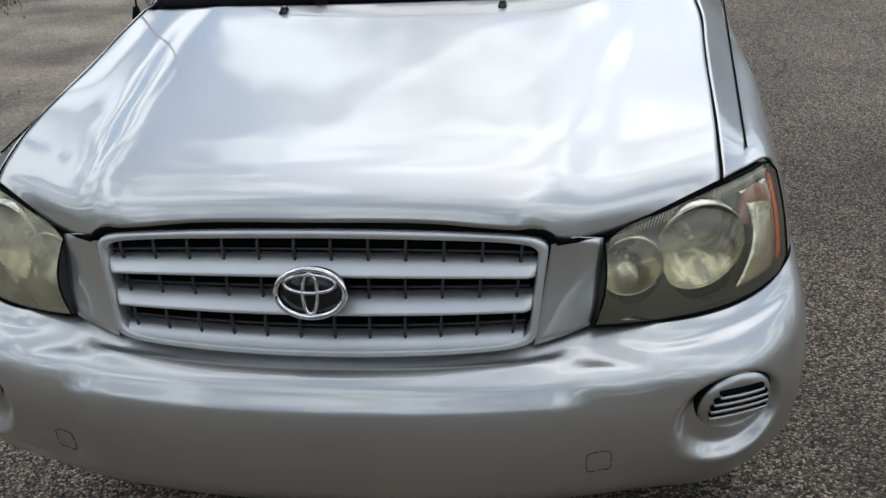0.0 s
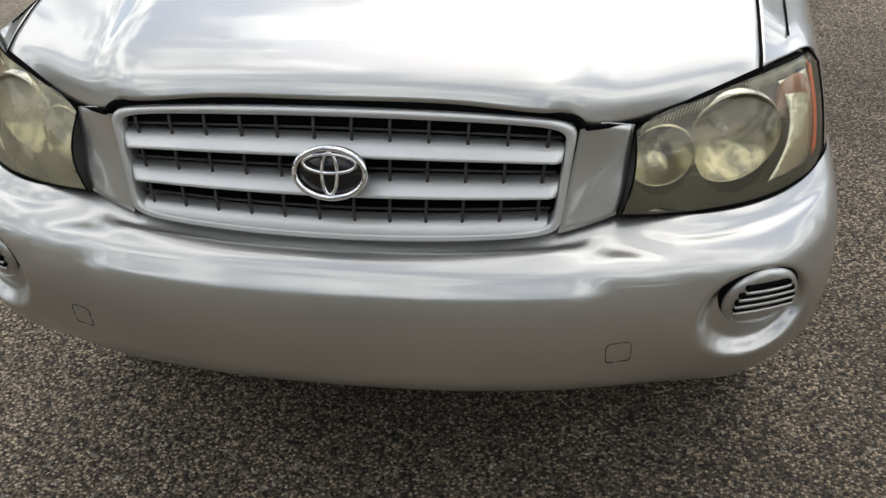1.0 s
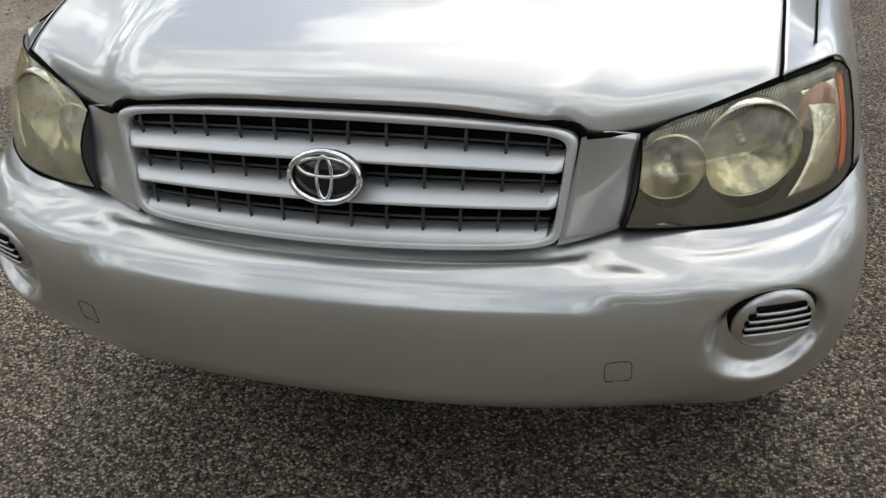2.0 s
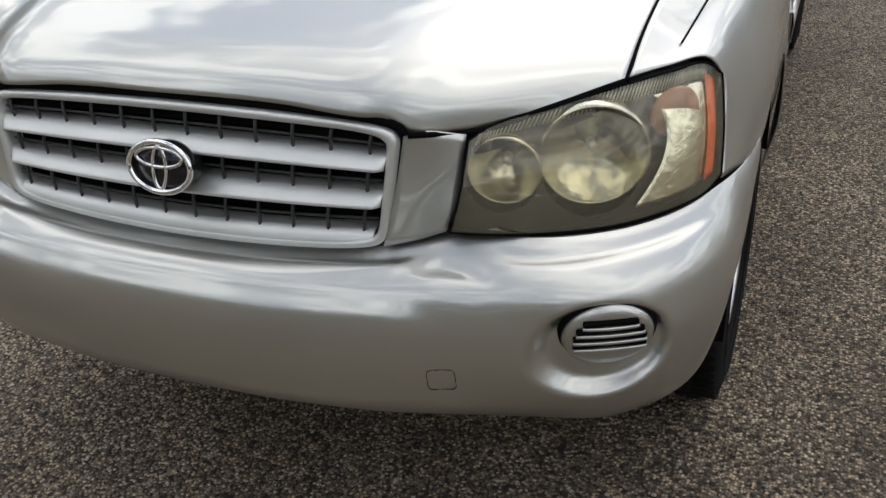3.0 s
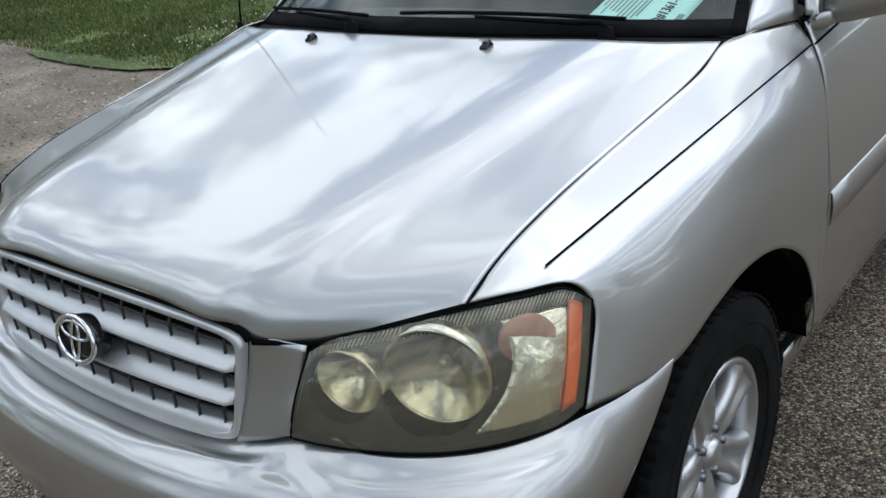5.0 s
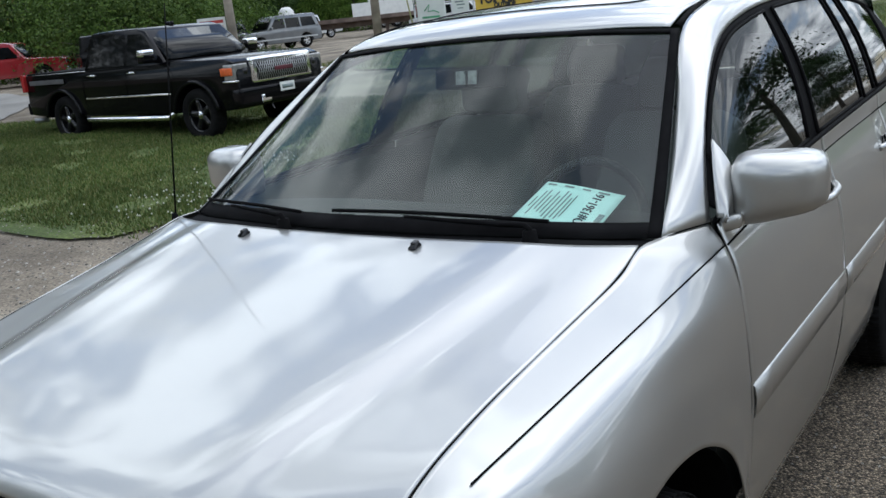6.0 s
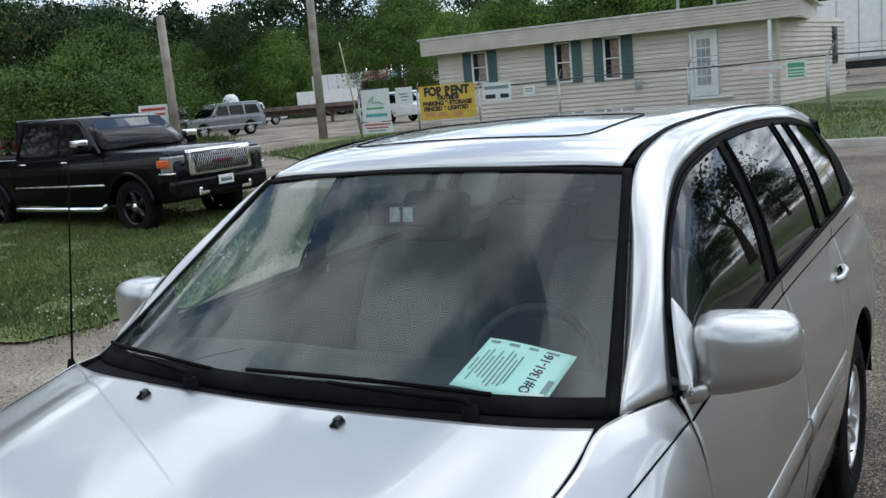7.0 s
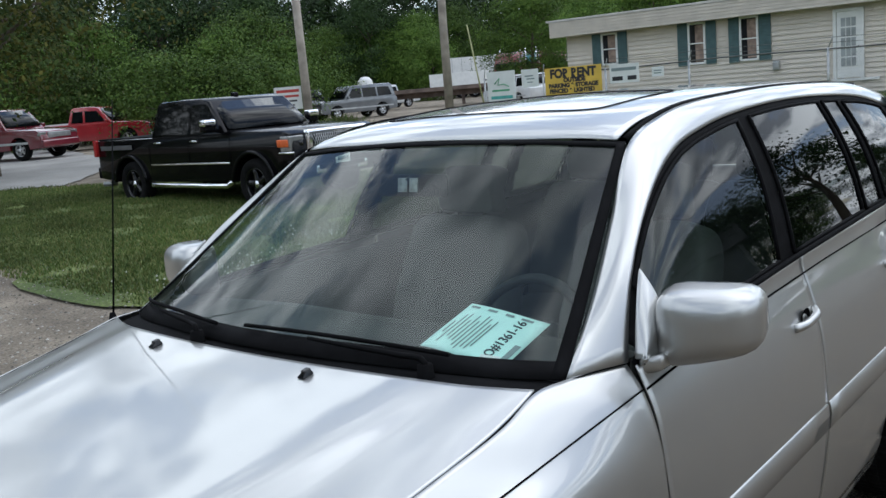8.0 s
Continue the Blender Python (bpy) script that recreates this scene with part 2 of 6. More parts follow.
def words(text, size, m, mat_, parent, name="lettering", wide=1.0):
    c = bpy.data.curves.new(name, "FONT")
    c.body, c.size, c.align_x, c.align_y, c.extrude = text, size, "CENTER", "CENTER", 0.0008
    c.materials.append(mat_)
    ob = new(name, c)
    ob.parent = parent
    ob.matrix_basis = m @ Matrix.Diagonal((wide, 1, 1, 1))
    return ob

# ---- the silver car; x across, its nose at y = 0 and pointing to -y ----
CORE = np.array((0.0, 2.0, 0.62))


def skin(g, ref=CORE):
    """A grid's mesh with its faces turned away from ref."""
    a, b = g.shape[0] // 2, g.shape[1] // 2
    n = np.cross(g[a + 1 if a + 1 < len(g) else a, b] - g[a - 1, b], g[a, min(b + 1, g.shape[1] - 1)] - g[a, b - 1])
    return sheet(g, flip=float(n @ (g[a, b] - ref)) < 0)


car = tagged(empty("car"), "silver sport utility car with hazed headlights, parked on asphalt", "car")


def panel(name, g, mat_=PAINT, parent=None, label="", thick=0.004, ref=CORE):
    return part(name, skin(g, ref), mat_, parent or car, label, thick=thick)


def two(name, g, mat_=PAINT, parent=None, label="", thick=0.004):
    """The panel and its mirror image on the other side."""
    return panel(name, g, mat_, parent, label, thick), panel(name, flipx(g), mat_, parent, label, thick)


# bonnet
def hood_section(mid, drop, ridge, foot, flat_, outer):
    """From the middle out: a crowned centre, a crisp ridge, its sloping flank, a flat shoulder and the outer edge."""
    (y0, z0), (xr, yr, zr) = mid, ridge
    return [(0, y0, z0), (xr * .55, y0 + (yr - y0) * .3, z0 - (z0 - zr) * .22), (xr - .030, yr - .012, zr + .0030), (xr + .006, yr, zr - drop * .1), foot, flat_, outer]


HOOD = [
    hood_section((.047, .987), .006, (.394, .072, .966), (.436, .080, .943), (.530, .132, .937), (.733, .264, .986)),
    hood_section((.064, 1.013), .008, (.406, .088, .994), (.466, .110, .981), (.572, .172, .977), (.735, .295, 1.003)),
    hood_section((.115, 1.041), .012, (.424, .140, 1.025), (.490, .167, 1.010), (.594, .220, 1.003), (.736, .335, 1.020)),
    hood_section((.22, 1.068), .018, (.442, .238, 1.056), (.508, .262, 1.038), (.614, .303, 1.030), (.739, .40, 1.042)),
    hood_section((.42, 1.106), .018, (.478, .437, 1.094), (.546, .459, 1.077), (.652, .482, 1.069), (.745, .53, 1.071)),
    hood_section((.72, 1.157), .016, (.526, .737, 1.145), (.594, .752, 1.129), (.682, .756, 1.119), (.758, .77, 1.110)),
    hood_section((.95, 1.194), .012, (.556, .962, 1.182), (.620, .976, 1.171), (.702, .99, 1.163), (.773, 1.03, 1.158)),
    hood_section((1.035, 1.206), .006, (.565, 1.080, 1.201), (.632, 1.101, 1.195), (.712, 1.131, 1.191), (.766, 1.155, 1.188)),
]
hood_grid = loft([both(s) for s in HOOD], 80, 161)
panel("bonnet", hood_grid, label="silver bonnet with a raised middle", thick=0.012)

# near-black bars along the bonnet's edges draw the shade of its gaps
edge = np.array([cr([s[-1] for s in HOOD], 60) + (.004, 0, -.0035)])[0]
for g in (edge, flipx(edge)):
    part("bonnet_gap", tube(g, 0.0037, 6), VOID, car)

nose = cr([(.436, .076, .9385), (.47, .098, .935), (.530, .134, .932), (.63, .196, .955), (.733, .266, .982)], 24)
for g in (nose, flipx(nose)):
    part("bonnet_gap", tube(g, 0.0055, 6), VOID, car)

# dark structure under the panels
under = loft([both([(x * 0.99, y + 0.012, z - 0.05) for x, y, z in s]) for s in HOOD], 20, 31)
part("engine_bay", skin(under), VOID, car)

# front bumper: stations from the middle to the wheel arch; each runs from the upper edge over the shelf and the crest down to the lower edge
def front_station(x, back, top, ends, low, crest=.728):
    """back: how far this station lies behind the middle; ends: 1 where the hollow shelf before the grille has run out."""
    y = back
    rise_ = .010 * (x / .42) ** 2
    shelf = [(x, y + .014, top - .004), (x, y - .010, .729 + rise_), (x, y - .034, .733 + rise_)]
    slope = [(x, y + .030, top - .010), (x, y - .004, .748), (x, y - .030, .735)]
    mid = [tuple(p * (1 - ends) + q * ends for p, q in zip(a_, b_)) for a_, b_ in zip(shelf, slope)]
    return [(x, y + .024 + .040 * ends, top)] + mid + [(x, y - .056, crest + .002), (x, y - .078, crest - .014), (x, y - .092, .676), (x, y - .100, .615), (x, y - .094, .540), (x, y - .078, .478), low]


BUMPER = [
    front_station(0, .000, .733, 0, (0, -.045, .446)),
    front_station(.20, .006, .735, 0, (.20, -.037, .446)),
    front_station(.34, .022, .745, 0, (.34, -.019, .446)),
    front_station(.400, .032, .756, 0, (.400, -.009, .446)),
    front_station(.428, .038, .763, .28, (.428, -.003, .446)),
    front_station(.462, .046, .773, .72, (.462, .004, .445)),
    front_station(.490, .053, .779, 1, (.488, .012, .443)),
    [(.62, .102, .772), (.621, .085, .762), (.623, .068, .748), (.625, .050, .742), (.629, .030, .728), (.634, .012, .706), (.637, .002, .665), (.639, -.004, .615), (.637, .002, .545), (.631, .022, .482), (.62, .060, .432)],
    [(.75, .172, .768), (.754, .155, .759), (.758, .138, .747), (.762, .120, .741), (.768, .098, .726), (.775, .076, .703), (.778, .062, .660), (.780, .054, .615), (.776, .060, .540), (.766, .085, .470), (.745, .130, .405)],
    [(.83, .252, .772), (.837, .240, .763), (.844, .226, .750), (.850, .211, .744), (.858, .192, .728), (.866, .173, .703), (.870, .158, .660), (.871, .148, .615), (.863, .148, .540), (.842, .163, .462), (.792, .190, .388)],
    [(.888, .345, .785), (.896, .337, .774), (.903, .328, .760), (.909, .317, .744), (.916, .304, .722), (.921, .292, .698), (.924, .276, .660), (.922, .258, .615), (.910, .236, .540), (.884, .228, .462), (.820, .226, .384)],
    [(.913, .440, .781), (.920, .432, .771), (.925, .423, .758), (.929, .413, .743), (.932, .400, .722), (.934, .388, .698), (.933, .360, .655), (.926, .328, .605), (.912, .292, .538), (.886, .264, .470), (.830, .243, .398)],
    [(.932, .572, .778), (.935, .556, .766), (.936, .540, .751), (.936, .524, .736), (.935, .505, .718), (.934, .486, .698), (.929, .448, .655), (.920, .408, .603), (.903, .350, .532), (.884, .308, .486), (.850, .264, .428)],
]
FOG = np.array((.760, .624))
half = loft(BUMPER, 180, 96)
wide = np.concatenate([flipx(half[:0:-1]), half])
# round recesses for the lamp covers
for g in (wide,):
    r = np.hypot((np.abs(g[..., 0]) - FOG[0] + 0.012) / 0.110, (g[..., 2] - FOG[1] + 0.020) / 0.094)
    # the middle of the face stands a little proud
    a = np.clip((.520 - np.abs(g[..., 0])) / .09, 0, 1) * np.clip((.712 - g[..., 2]) / .03, 0, 1) * np.clip((g[..., 2] - .44) / .08, 0, 1)
    g[..., 1] -= 0.011 * a * a * (3 - 2 * a)
    s = np.clip((1.0 - r) / 0.30, 0, 1)
    s = s * s * (3 - 2 * s)
    g[..., 1] += 0.038 * s
bumper = panel("front_bumper", wide, label="silver front bumper with a scuffed lower edge")


def bumper_y(x, z):
    """Where the bumper's face lies at (x, z)."""
    d = (wide[..., 0] - abs(x)) ** 2 + (wide[..., 2] - z) ** 2 + (wide[..., 2] > .72) * 9
    i = np.unravel_index(np.argmin(d), d.shape)
    return wide[i][1] - .0006


# towing eye covers: a fine groove round a small square
for sx in (-1, 1):
    ring = []
    for k in range(40):
        a = 2 * math.pi * k / 40
        c, s = math.cos(a), math.sin(a)
        q = 0.022 / (abs(c) ** 6 + abs(s) ** 6) ** (1 / 6)
        x, z = .512 + q * c, .562 + q * s
        ring.append((sx * x, bumper_y(x, z) + 0.0005, z))
    part("tow_cover", tube(ring, 0.0007, 6, True), BLACK, bumper, "fine square groove of the towing eye cover")

# slotted fog lamp covers in the bumper


def fog_cover(sx):
    tilt = pose(sx * .760, .074, .624, 10, 0, sx * 25) @ Matrix.Diagonal((1.07, 1, .92, 1))
    prof = [(0.0, -0.010), (0.030, -0.011), (0.058, -0.008), (0.068, -0.002), (0.071, 0.006), (0.071, 0.045)]
    me = lathe([(r, o) for r, o in prof], 48, "y")
    cover = part("fog_cover", moved(me, tilt), PAINT, bumper, "round silver cover with dark slots")
    # the slots are near-black bars that draw the shade of the openings
    for i in range(4):
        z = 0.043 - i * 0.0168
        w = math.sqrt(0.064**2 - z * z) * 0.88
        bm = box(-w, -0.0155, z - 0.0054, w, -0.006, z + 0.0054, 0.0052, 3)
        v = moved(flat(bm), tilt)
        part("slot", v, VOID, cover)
        ridge = [(x, -0.013 - 0.003 * (1 - (x / w) ** 2), z - 0.0085) for x in np.linspace(-w, w, 13)]
        part("rib", moved(tube(ridge, 0.0034, 8), tilt), PAINT, cover)
    # a black cone draws the shaded gap round the cover
    dark = lathe([(0.0715, 0.004), (0.078, 0.016), (0.078, 0.05)], 40, "y")
    part("shade_ring", moved(dark, tilt), BLACK, cover)


fog_cover(1)
fog_cover(-1)
# a near-black bar draws the shaded gap along the bumper's upper edge
lip = cr([np.array(q[0]) + (0, .0035, .0005) for q in BUMPER[:-1]], 90)
for g in (lip, flipx(lip)):
    part("bumper_gap", tube(g, 0.0026, 6), VOID, car)
# dark valance below
low = loft([[np.array(s[-1]) + (0, .015, .012), np.array(s[-1]) + (-.02, .05, -.02), np.array(s[-1]) + (-.03, .12, -.08)] for s in BUMPER[:9]], 40, 8)
part("valance", skin(np.concatenate([flipx(low[:0:-1]), low])), BLACK, car, thick=0.004)


# grille
RIB = material("grey_plastic", (0.035, 0.035, 0.036), 0.45, 0, 0.2, 20)


def grille_at(u, w, out=0.0):
    """A point of the grille's face; u from -1 to 1, w from the top (0) to the bottom (1)."""
    x = u * (.421 - .026 * w)
    z = .968 - .018 * u * u + w * (-.232 + .036 * u * u)
    y = .052 - .036 * w + .020 * u * u - out
    return np.array((x, y, z))


# near-black sheet: the shade behind the bars is put into its colour
grille = part("grille_backing", skin(np.array([[grille_at(u, w, -0.045) for u in np.linspace(-.99, .99, 31)] for w in np.linspace(0.02, .98, 9)])), VOID, car, "near-black sheet standing for the shade inside the grille")


def superring(n, inset, power=13.0):
    r = []
    for k in range(n):
        a = 2 * math.pi * k / n
        c, s = math.cos(a), math.sin(a)
        q = 1 / (abs(c) ** power + abs(s) ** power) ** (1 / power)
        # corners rounder at the top
        r.append((q * c * (1 - inset / .41), 0.5 - 0.5 * q * s * (1 - inset / .115)))
    return r


def grille_frame():
    rings = []
    for inset, out in ((-0.004, -0.02), (-0.003, 0.003), (-0.001, 0.007), (0.008, 0.007), (0.012, 0.003), (0.014, -0.035)):
        rings.append([grille_at(u, w, out) for u, w in superring(240, inset)])
    return np.array(rings)


part("grille_frame", ring_sheet(grille_frame(), True), PAINT_DULL, grille, "silver grille surround")
# a near-black ring and bar draw the shaded gap round the grille
dark_ring = np.array([[grille_at(u, w, o) for u, w in superring(120, i)] for i, o in ((-0.010, -0.012), (-0.003, -0.010))])
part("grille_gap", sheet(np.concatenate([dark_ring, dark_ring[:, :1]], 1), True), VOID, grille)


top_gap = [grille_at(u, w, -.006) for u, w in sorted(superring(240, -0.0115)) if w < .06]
part("grille_gap", tube(top_gap, 0.0085, 6), VOID, grille, "black bar standing for the shaded gap below the bonnet")


def grille_bar(w0, w1, reach, ends=.966):
    """A bar with a long sloping top face, a rounded nose and an undercut."""
    us = np.concatenate([np.linspace(-ends, -.92, 8)[:-1], np.linspace(-.92, .92, 41), np.linspace(.92, ends, 8)[1:]])
    rows = []
    h = w1 - w0
    for dw, out in ((0.0, -0.034), (0.02, -0.012), (0.07, -0.005), (0.40, reach * .42), (0.70, reach * .84), (0.84, reach), (0.94, reach * .92), (0.985, reach * .5), (1.0, -0.034)):
        rows.append([grille_at(u, w0 + dw * h, out if out < 0 else out * (1 - .75 * max(0, (abs(u) - .93) / .036) ** 2)) for u in us])
    return np.array(rows)


for w0, w1, reach in ((0.225, 0.350, 0.015), (0.530, 0.655, 0.015)):
    part("grille_bar", sheet(grille_bar(w0, w1, reach), True), PAINT_DULL, grille, "silver grille bar", thick=0.0)
part("grille_bar", sheet(grille_bar(0.855, .985, 0.006, .945), True), PAINT_DULL, grille, "silver grille bar")
for w0, w1 in ((0.05, 0.225), (0.345, 0.53), (0.65, 0.86)):
    for k in range(-5, 7):
        u = (k - 0.5) * 0.163
        if abs(u) > .95:
            continue
        a, b = grille_at(u, w0 - 0.01, -0.006), grille_at(u, w1 + 0.02, -0.006)
        part("grille_rib", tube([a, (a + b) / 2 + (0, -0.004, 0), b], 0.0032, 6), RIB, grille)
    part("grille_wire", tube([grille_at(u, (w0 + w1) / 2 + .02, -0.010) for u in np.linspace(-.95, .95, 25)], 0.0024, 6), RIB, grille)

# emblem: crossing ovals in a ring
em = pose(0.004, 0.002, .871, 90 - 13, 0, 0)
emblem = part("emblem_plate", moved(lathe([(0.0, .004), (.060, .004), (.063, 0), (.060, -.03)], 48, "z"), em @ Matrix.Diagonal((1.03, .70, 1, 1))), GLOSS_BLACK, car, "dark oval badge with chrome ovals")


def oval(rx, ry, cx, cy, r, sx=1.0):
    return tube([(cx + rx * math.cos(a), cy + ry * math.sin(a), 0.006) for a in np.linspace(0, 2 * math.pi, 48, endpoint=False)], r, 8, True)


for a in ((.063, .0435, 0, 0, .0055), (.0135, .037, 0, -.001, .0035), (.047, .0165, 0, .0165, .0035)):
    part("chrome_oval", moved(oval(*a), em), CHROME, emblem)

# filler panels between grille and headlights
FILL = [
    [(.428, .080, .945), (.470, .096, .941), (.517, .119, .930)],
    [(.416, .066, .87), (.462, .082, .866), (.511, .098, .865)],
    [(.404, .044, .80), (.456, .062, .80), (.503, .074, .81)],
    [(.396, .030, .758), (.450, .050, .768), (.493, .066, .781)],
]
two("headlight_filler", loft(FILL, 14, 10))

# headlights: lower and upper edges, from the middle outwards
LAMP_LOW = [(.502, .062, .783), (.560, .080, .778), (.64, .110, .775), (.75, .172, .774), (.83, .250, .778), (.868, .305, .784), (.886, .345, .80)]
LAMP_TOP = [(.519, .119, .920), (.546, .138, .938), (.64, .200, .958), (.736, .260, .979), (.80, .330, .982), (.842, .392, .977), (.866, .420, .950)]


lamp_low, lamp_top = cr(LAMP_LOW, 121), cr(LAMP_TOP, 121)


def lamp_at(s, f, deep=0.0):
    """A point in the headlight: s from the inner end outwards, f from bottom to top, deep metres behind the lens."""
    k = min(max(s, 0.0), 1.0) * 120
    i = min(119, int(k))
    a, b = (c[i] * (1 - k + i) + c[i + 1] * (k - i) for c in (lamp_low, lamp_top))
    p = a * (1 - f) + b * f
    bulge = 0.022 * math.sin(math.pi * min(max(f, 0), 1)) * (1 - .8 * min(1, s) ** 5)
    n = np.array((0.45 + 0.5 * s, -0.9 + 0.4 * s, 0.15))
    n /= np.linalg.norm(n)
    return p + n * (bulge - deep)


def bowl(cx, cy, cz, r, depth, yaw, pitch, sx):
    m = pose(cx * sx, cy, cz, pitch, 0, yaw * sx)
    prof = [(0.002, depth), (r * .35, depth * .92), (r * .7, depth * .6), (r * .93, depth * .18), (r, 0.0)]
    return moved(lathe(prof, 40, "y"), m), moved(lathe([(r, 0.004), (r * 1.0, -0.004), (r * 1.04, -0.006), (r * 1.075, 0.0), (r * 1.075, 0.03)], 40, "y"), m), m


def headlight(sx):
    fx = (lambda g: g) if sx > 0 else flipx
    lamp = empty("headlight")
    lamp.parent = car
    tagged(lamp, "yellowed headlight with two round reflectors")
    lens = np.array([[lamp_at(s, f) for f in np.linspace(0, 1, 17)] for s in np.linspace(0, 1, 41)])
    ob = panel("lens", fx(lens), LENS if sx > 0 else LENS_OLD, lamp, "hazed yellowish plastic lens" if sx > 0 else "badly clouded yellow plastic lens", thick=0)
    ob.visible_shadow = False
    # bezel with round openings for the reflectors
    back = fx(np.array([[lamp_at(s, f, 0.024 + 0.014 * math.sin(math.pi * f)) for f in np.linspace(0.0, 1, 91)] for s in np.linspace(0, 1, 181)]))
    bv, bf = skin(back)
    keep = []
    for q in bf:
        p = np.mean([bv[i] for i in q], 0)
        ok = True
        for (bx, by, bz), rr, yw in (((.567, .150, .860), .060, 12), ((.697, .218, .870), .088, 20)):
            d = np.array((p[0] - sx * bx, p[1] - by, p[2] - bz))
            ax = np.array((sx * math.sin(radians(yw)), -math.cos(radians(yw)), 0))
            if np.linalg.norm(d - ax * (d @ ax)) < rr:
                ok = False
        if ok:
            keep.append(q)
    part("bezel", (bv, keep), LAMP_DARK, lamp, "dark lamp bezel")
    edge = [lamp_at(s, 0, -0.001) for s in np.linspace(0, 1, 41)] + [lamp_at(1, f, -0.001) for f in np.linspace(.1, .9, 6)] + [lamp_at(s, 1, -0.001) for s in np.linspace(1, 0, 41)] + [lamp_at(0, f, -0.001) for f in np.linspace(.9, .1, 6)]
    part("seal", tube(fx(np.array(edge)), 0.0019, 6, True), VOID, lamp)
    skirt = np.array([[lamp_at(s, f, d) for d in (0.0, 0.06)] for s, f in [(s, 0) for s in np.linspace(0, 1, 31)] + [(1, f) for f in np.linspace(.1, .9, 6)] + [(s, 1) for s in np.linspace(1, 0, 31)] + [(0, f) for f in np.linspace(.9, 0, 6)]])
    panel("housing", fx(skirt), LAMP_DARK, lamp, thick=0)
    for nm, c, r, yaw in (("low_beam", (.567, .150, .860), .058, 12), ("high_beam", (.697, .218, .870), .086, 20)):
        b, rim, m = bowl(*c, r, 0.055, yaw, 4, sx)
        rb = part(nm, b, LAMP_BOWL, lamp, "round mirror reflector")
        part("rim", rim, LAMP_BOWL, rb)
        cap = lathe([(0.0, -.002), (.007, -.001), (.009, .004), (.008, .02)], 20, "y")
        part("bulb_shield", moved(cap, m @ pose(0, .032, 0)), LAMP_RIM, rb)
    band = np.array([[lamp_at(s, f, 0.022) for f in np.linspace(.84, .99, 5)] for s in np.linspace(.04, .98, 40)])
    panel("upper_band", fx(band), LAMP_DARK, lamp, "dark ribbed band", thick=0)
    # ribbed band under the upper edge
    for k in range(64):
        s = 0.07 + k * 0.0136
        a, b = lamp_at(min(1, s), .975, 0.010), lamp_at(max(0, s - .018), .865, 0.018)
        part("flute", tube(fx(np.array([a, b])), 0.0017, 5), LAMP_RIM, lamp)
    # turn signal: clear reflector with a curved inner edge, and an amber outer piece
    rows = []
    for f in np.linspace(.07, .86, 25):
        s0 = .585 + .115 * math.sin(math.pi * min(1, f * .9)) ** 1.1
        rows.append([lamp_at(s, f, 0.017 - .006 * math.sin(math.pi * (s - s0) / (.95 - s0))) for s in np.linspace(s0, .94, 15)])
    panel("turn_signal", fx(np.array(rows)), REFLECTOR, lamp, "clear turn signal chamber", thick=0.003)
    am = np.array([[lamp_at(s, f, 0.010) for f in np.linspace(.07, .92, 15)] for s in np.linspace(.90, .968, 7)])
    panel("amber_reflector", fx(am), AMBER, lamp, "orange side reflector", thick=0.002)
    bulb = lathe([(0, .004), (.026, .005), (.043, .008), (.048, .014), (.030, .03)], 28, "y")
    part("bulb", moved(bulb, pose(sx * .816, .309, .912, 0, 0, sx * 44)), BULB, lamp)


headlight(1)
headlight(-1)


# front wings
def crease(y):
    k = (y - .395) / .986
    return (.799 + .082 * k, y, 1.005 + .126 * k)


FENDER = [
    [(.740, .268, .988), (.785, .325, .990), (.845, .400, .984), (.868, .420, .946), (.880, .387, .862), (.888, .347, .792)],
    [(.744, .36, 1.030), crease(.41), (.858, .468, .985), (.888, .475, .92), (.903, .455, .85), (.913, .432, .784)],
    [(.749, .48, 1.061), crease(.53), (.865, .58, .995), (.902, .585, .925), (.922, .58, .85), (.933, .577, .771)],
    [(.757, .65, 1.093), crease(.69), (.876, .72, 1.012), (.912, .73, .94), (.930, .735, .87), (.938, .735, .803)],
    [(.770, .86, 1.127), crease(.88), (.888, .89, 1.035), (.918, .89, .96), (.932, .885, .89), (.940, .878, .818)],
    [(.781, 1.03, 1.158), crease(1.06), (.899, 1.065, 1.04), (.922, 1.065, .95), (.934, 1.06, .86), (.940, 1.06, .782)],
    [(.776, 1.147, 1.187), crease(1.20), (.906, 1.22, 1.04), (.925, 1.235, .93), (.935, 1.245, .80), (.940, 1.235, .67)],
    [(.789, 1.232, 1.1875), crease(1.31), (.909, 1.32, 1.04), (.927, 1.328, .90), (.935, 1.335, .70), (.937, 1.322, .50)],
    [(.840, 1.388, 1.186), crease(1.383), (.911, 1.386, 1.04), (.929, 1.386, .88), (.934, 1.386, .66), (.905, 1.386, .34)],
]
two("front_wing", loft(FENDER, 90, 40), label="silver front wing")
line = np.array([crease(y) for y in np.linspace(.395, 1.383, 40)]) + (0.001, 0, 0.0025)
for g in (line, flipx(line)):
    part("wing_groove", tube(g, 0.0021, 6), VOID, car, "dark styling groove")

# ---- greenhouse ----
WS = [
    [(0, 1.075, 1.203), (.40, 1.115, 1.198), (.68, 1.185, 1.188), (.785, 1.245, 1.181)],
    [(0, 1.255, 1.320), (.38, 1.290, 1.314), (.64, 1.355, 1.300), (.742, 1.405, 1.290)],
    [(0, 1.510, 1.478), (.36, 1.535, 1.470), (.59, 1.585, 1.455), (.682, 1.620, 1.446)],
    [(0, 1.785, 1.634), (.34, 1.800, 1.628), (.54, 1.828, 1.616), (.618, 1.845, 1.610)],
]
ws_grid = loft([both(s) for s in WS], 30, 41)
ws_fine = loft([both(s) for s in WS], 90, 41)
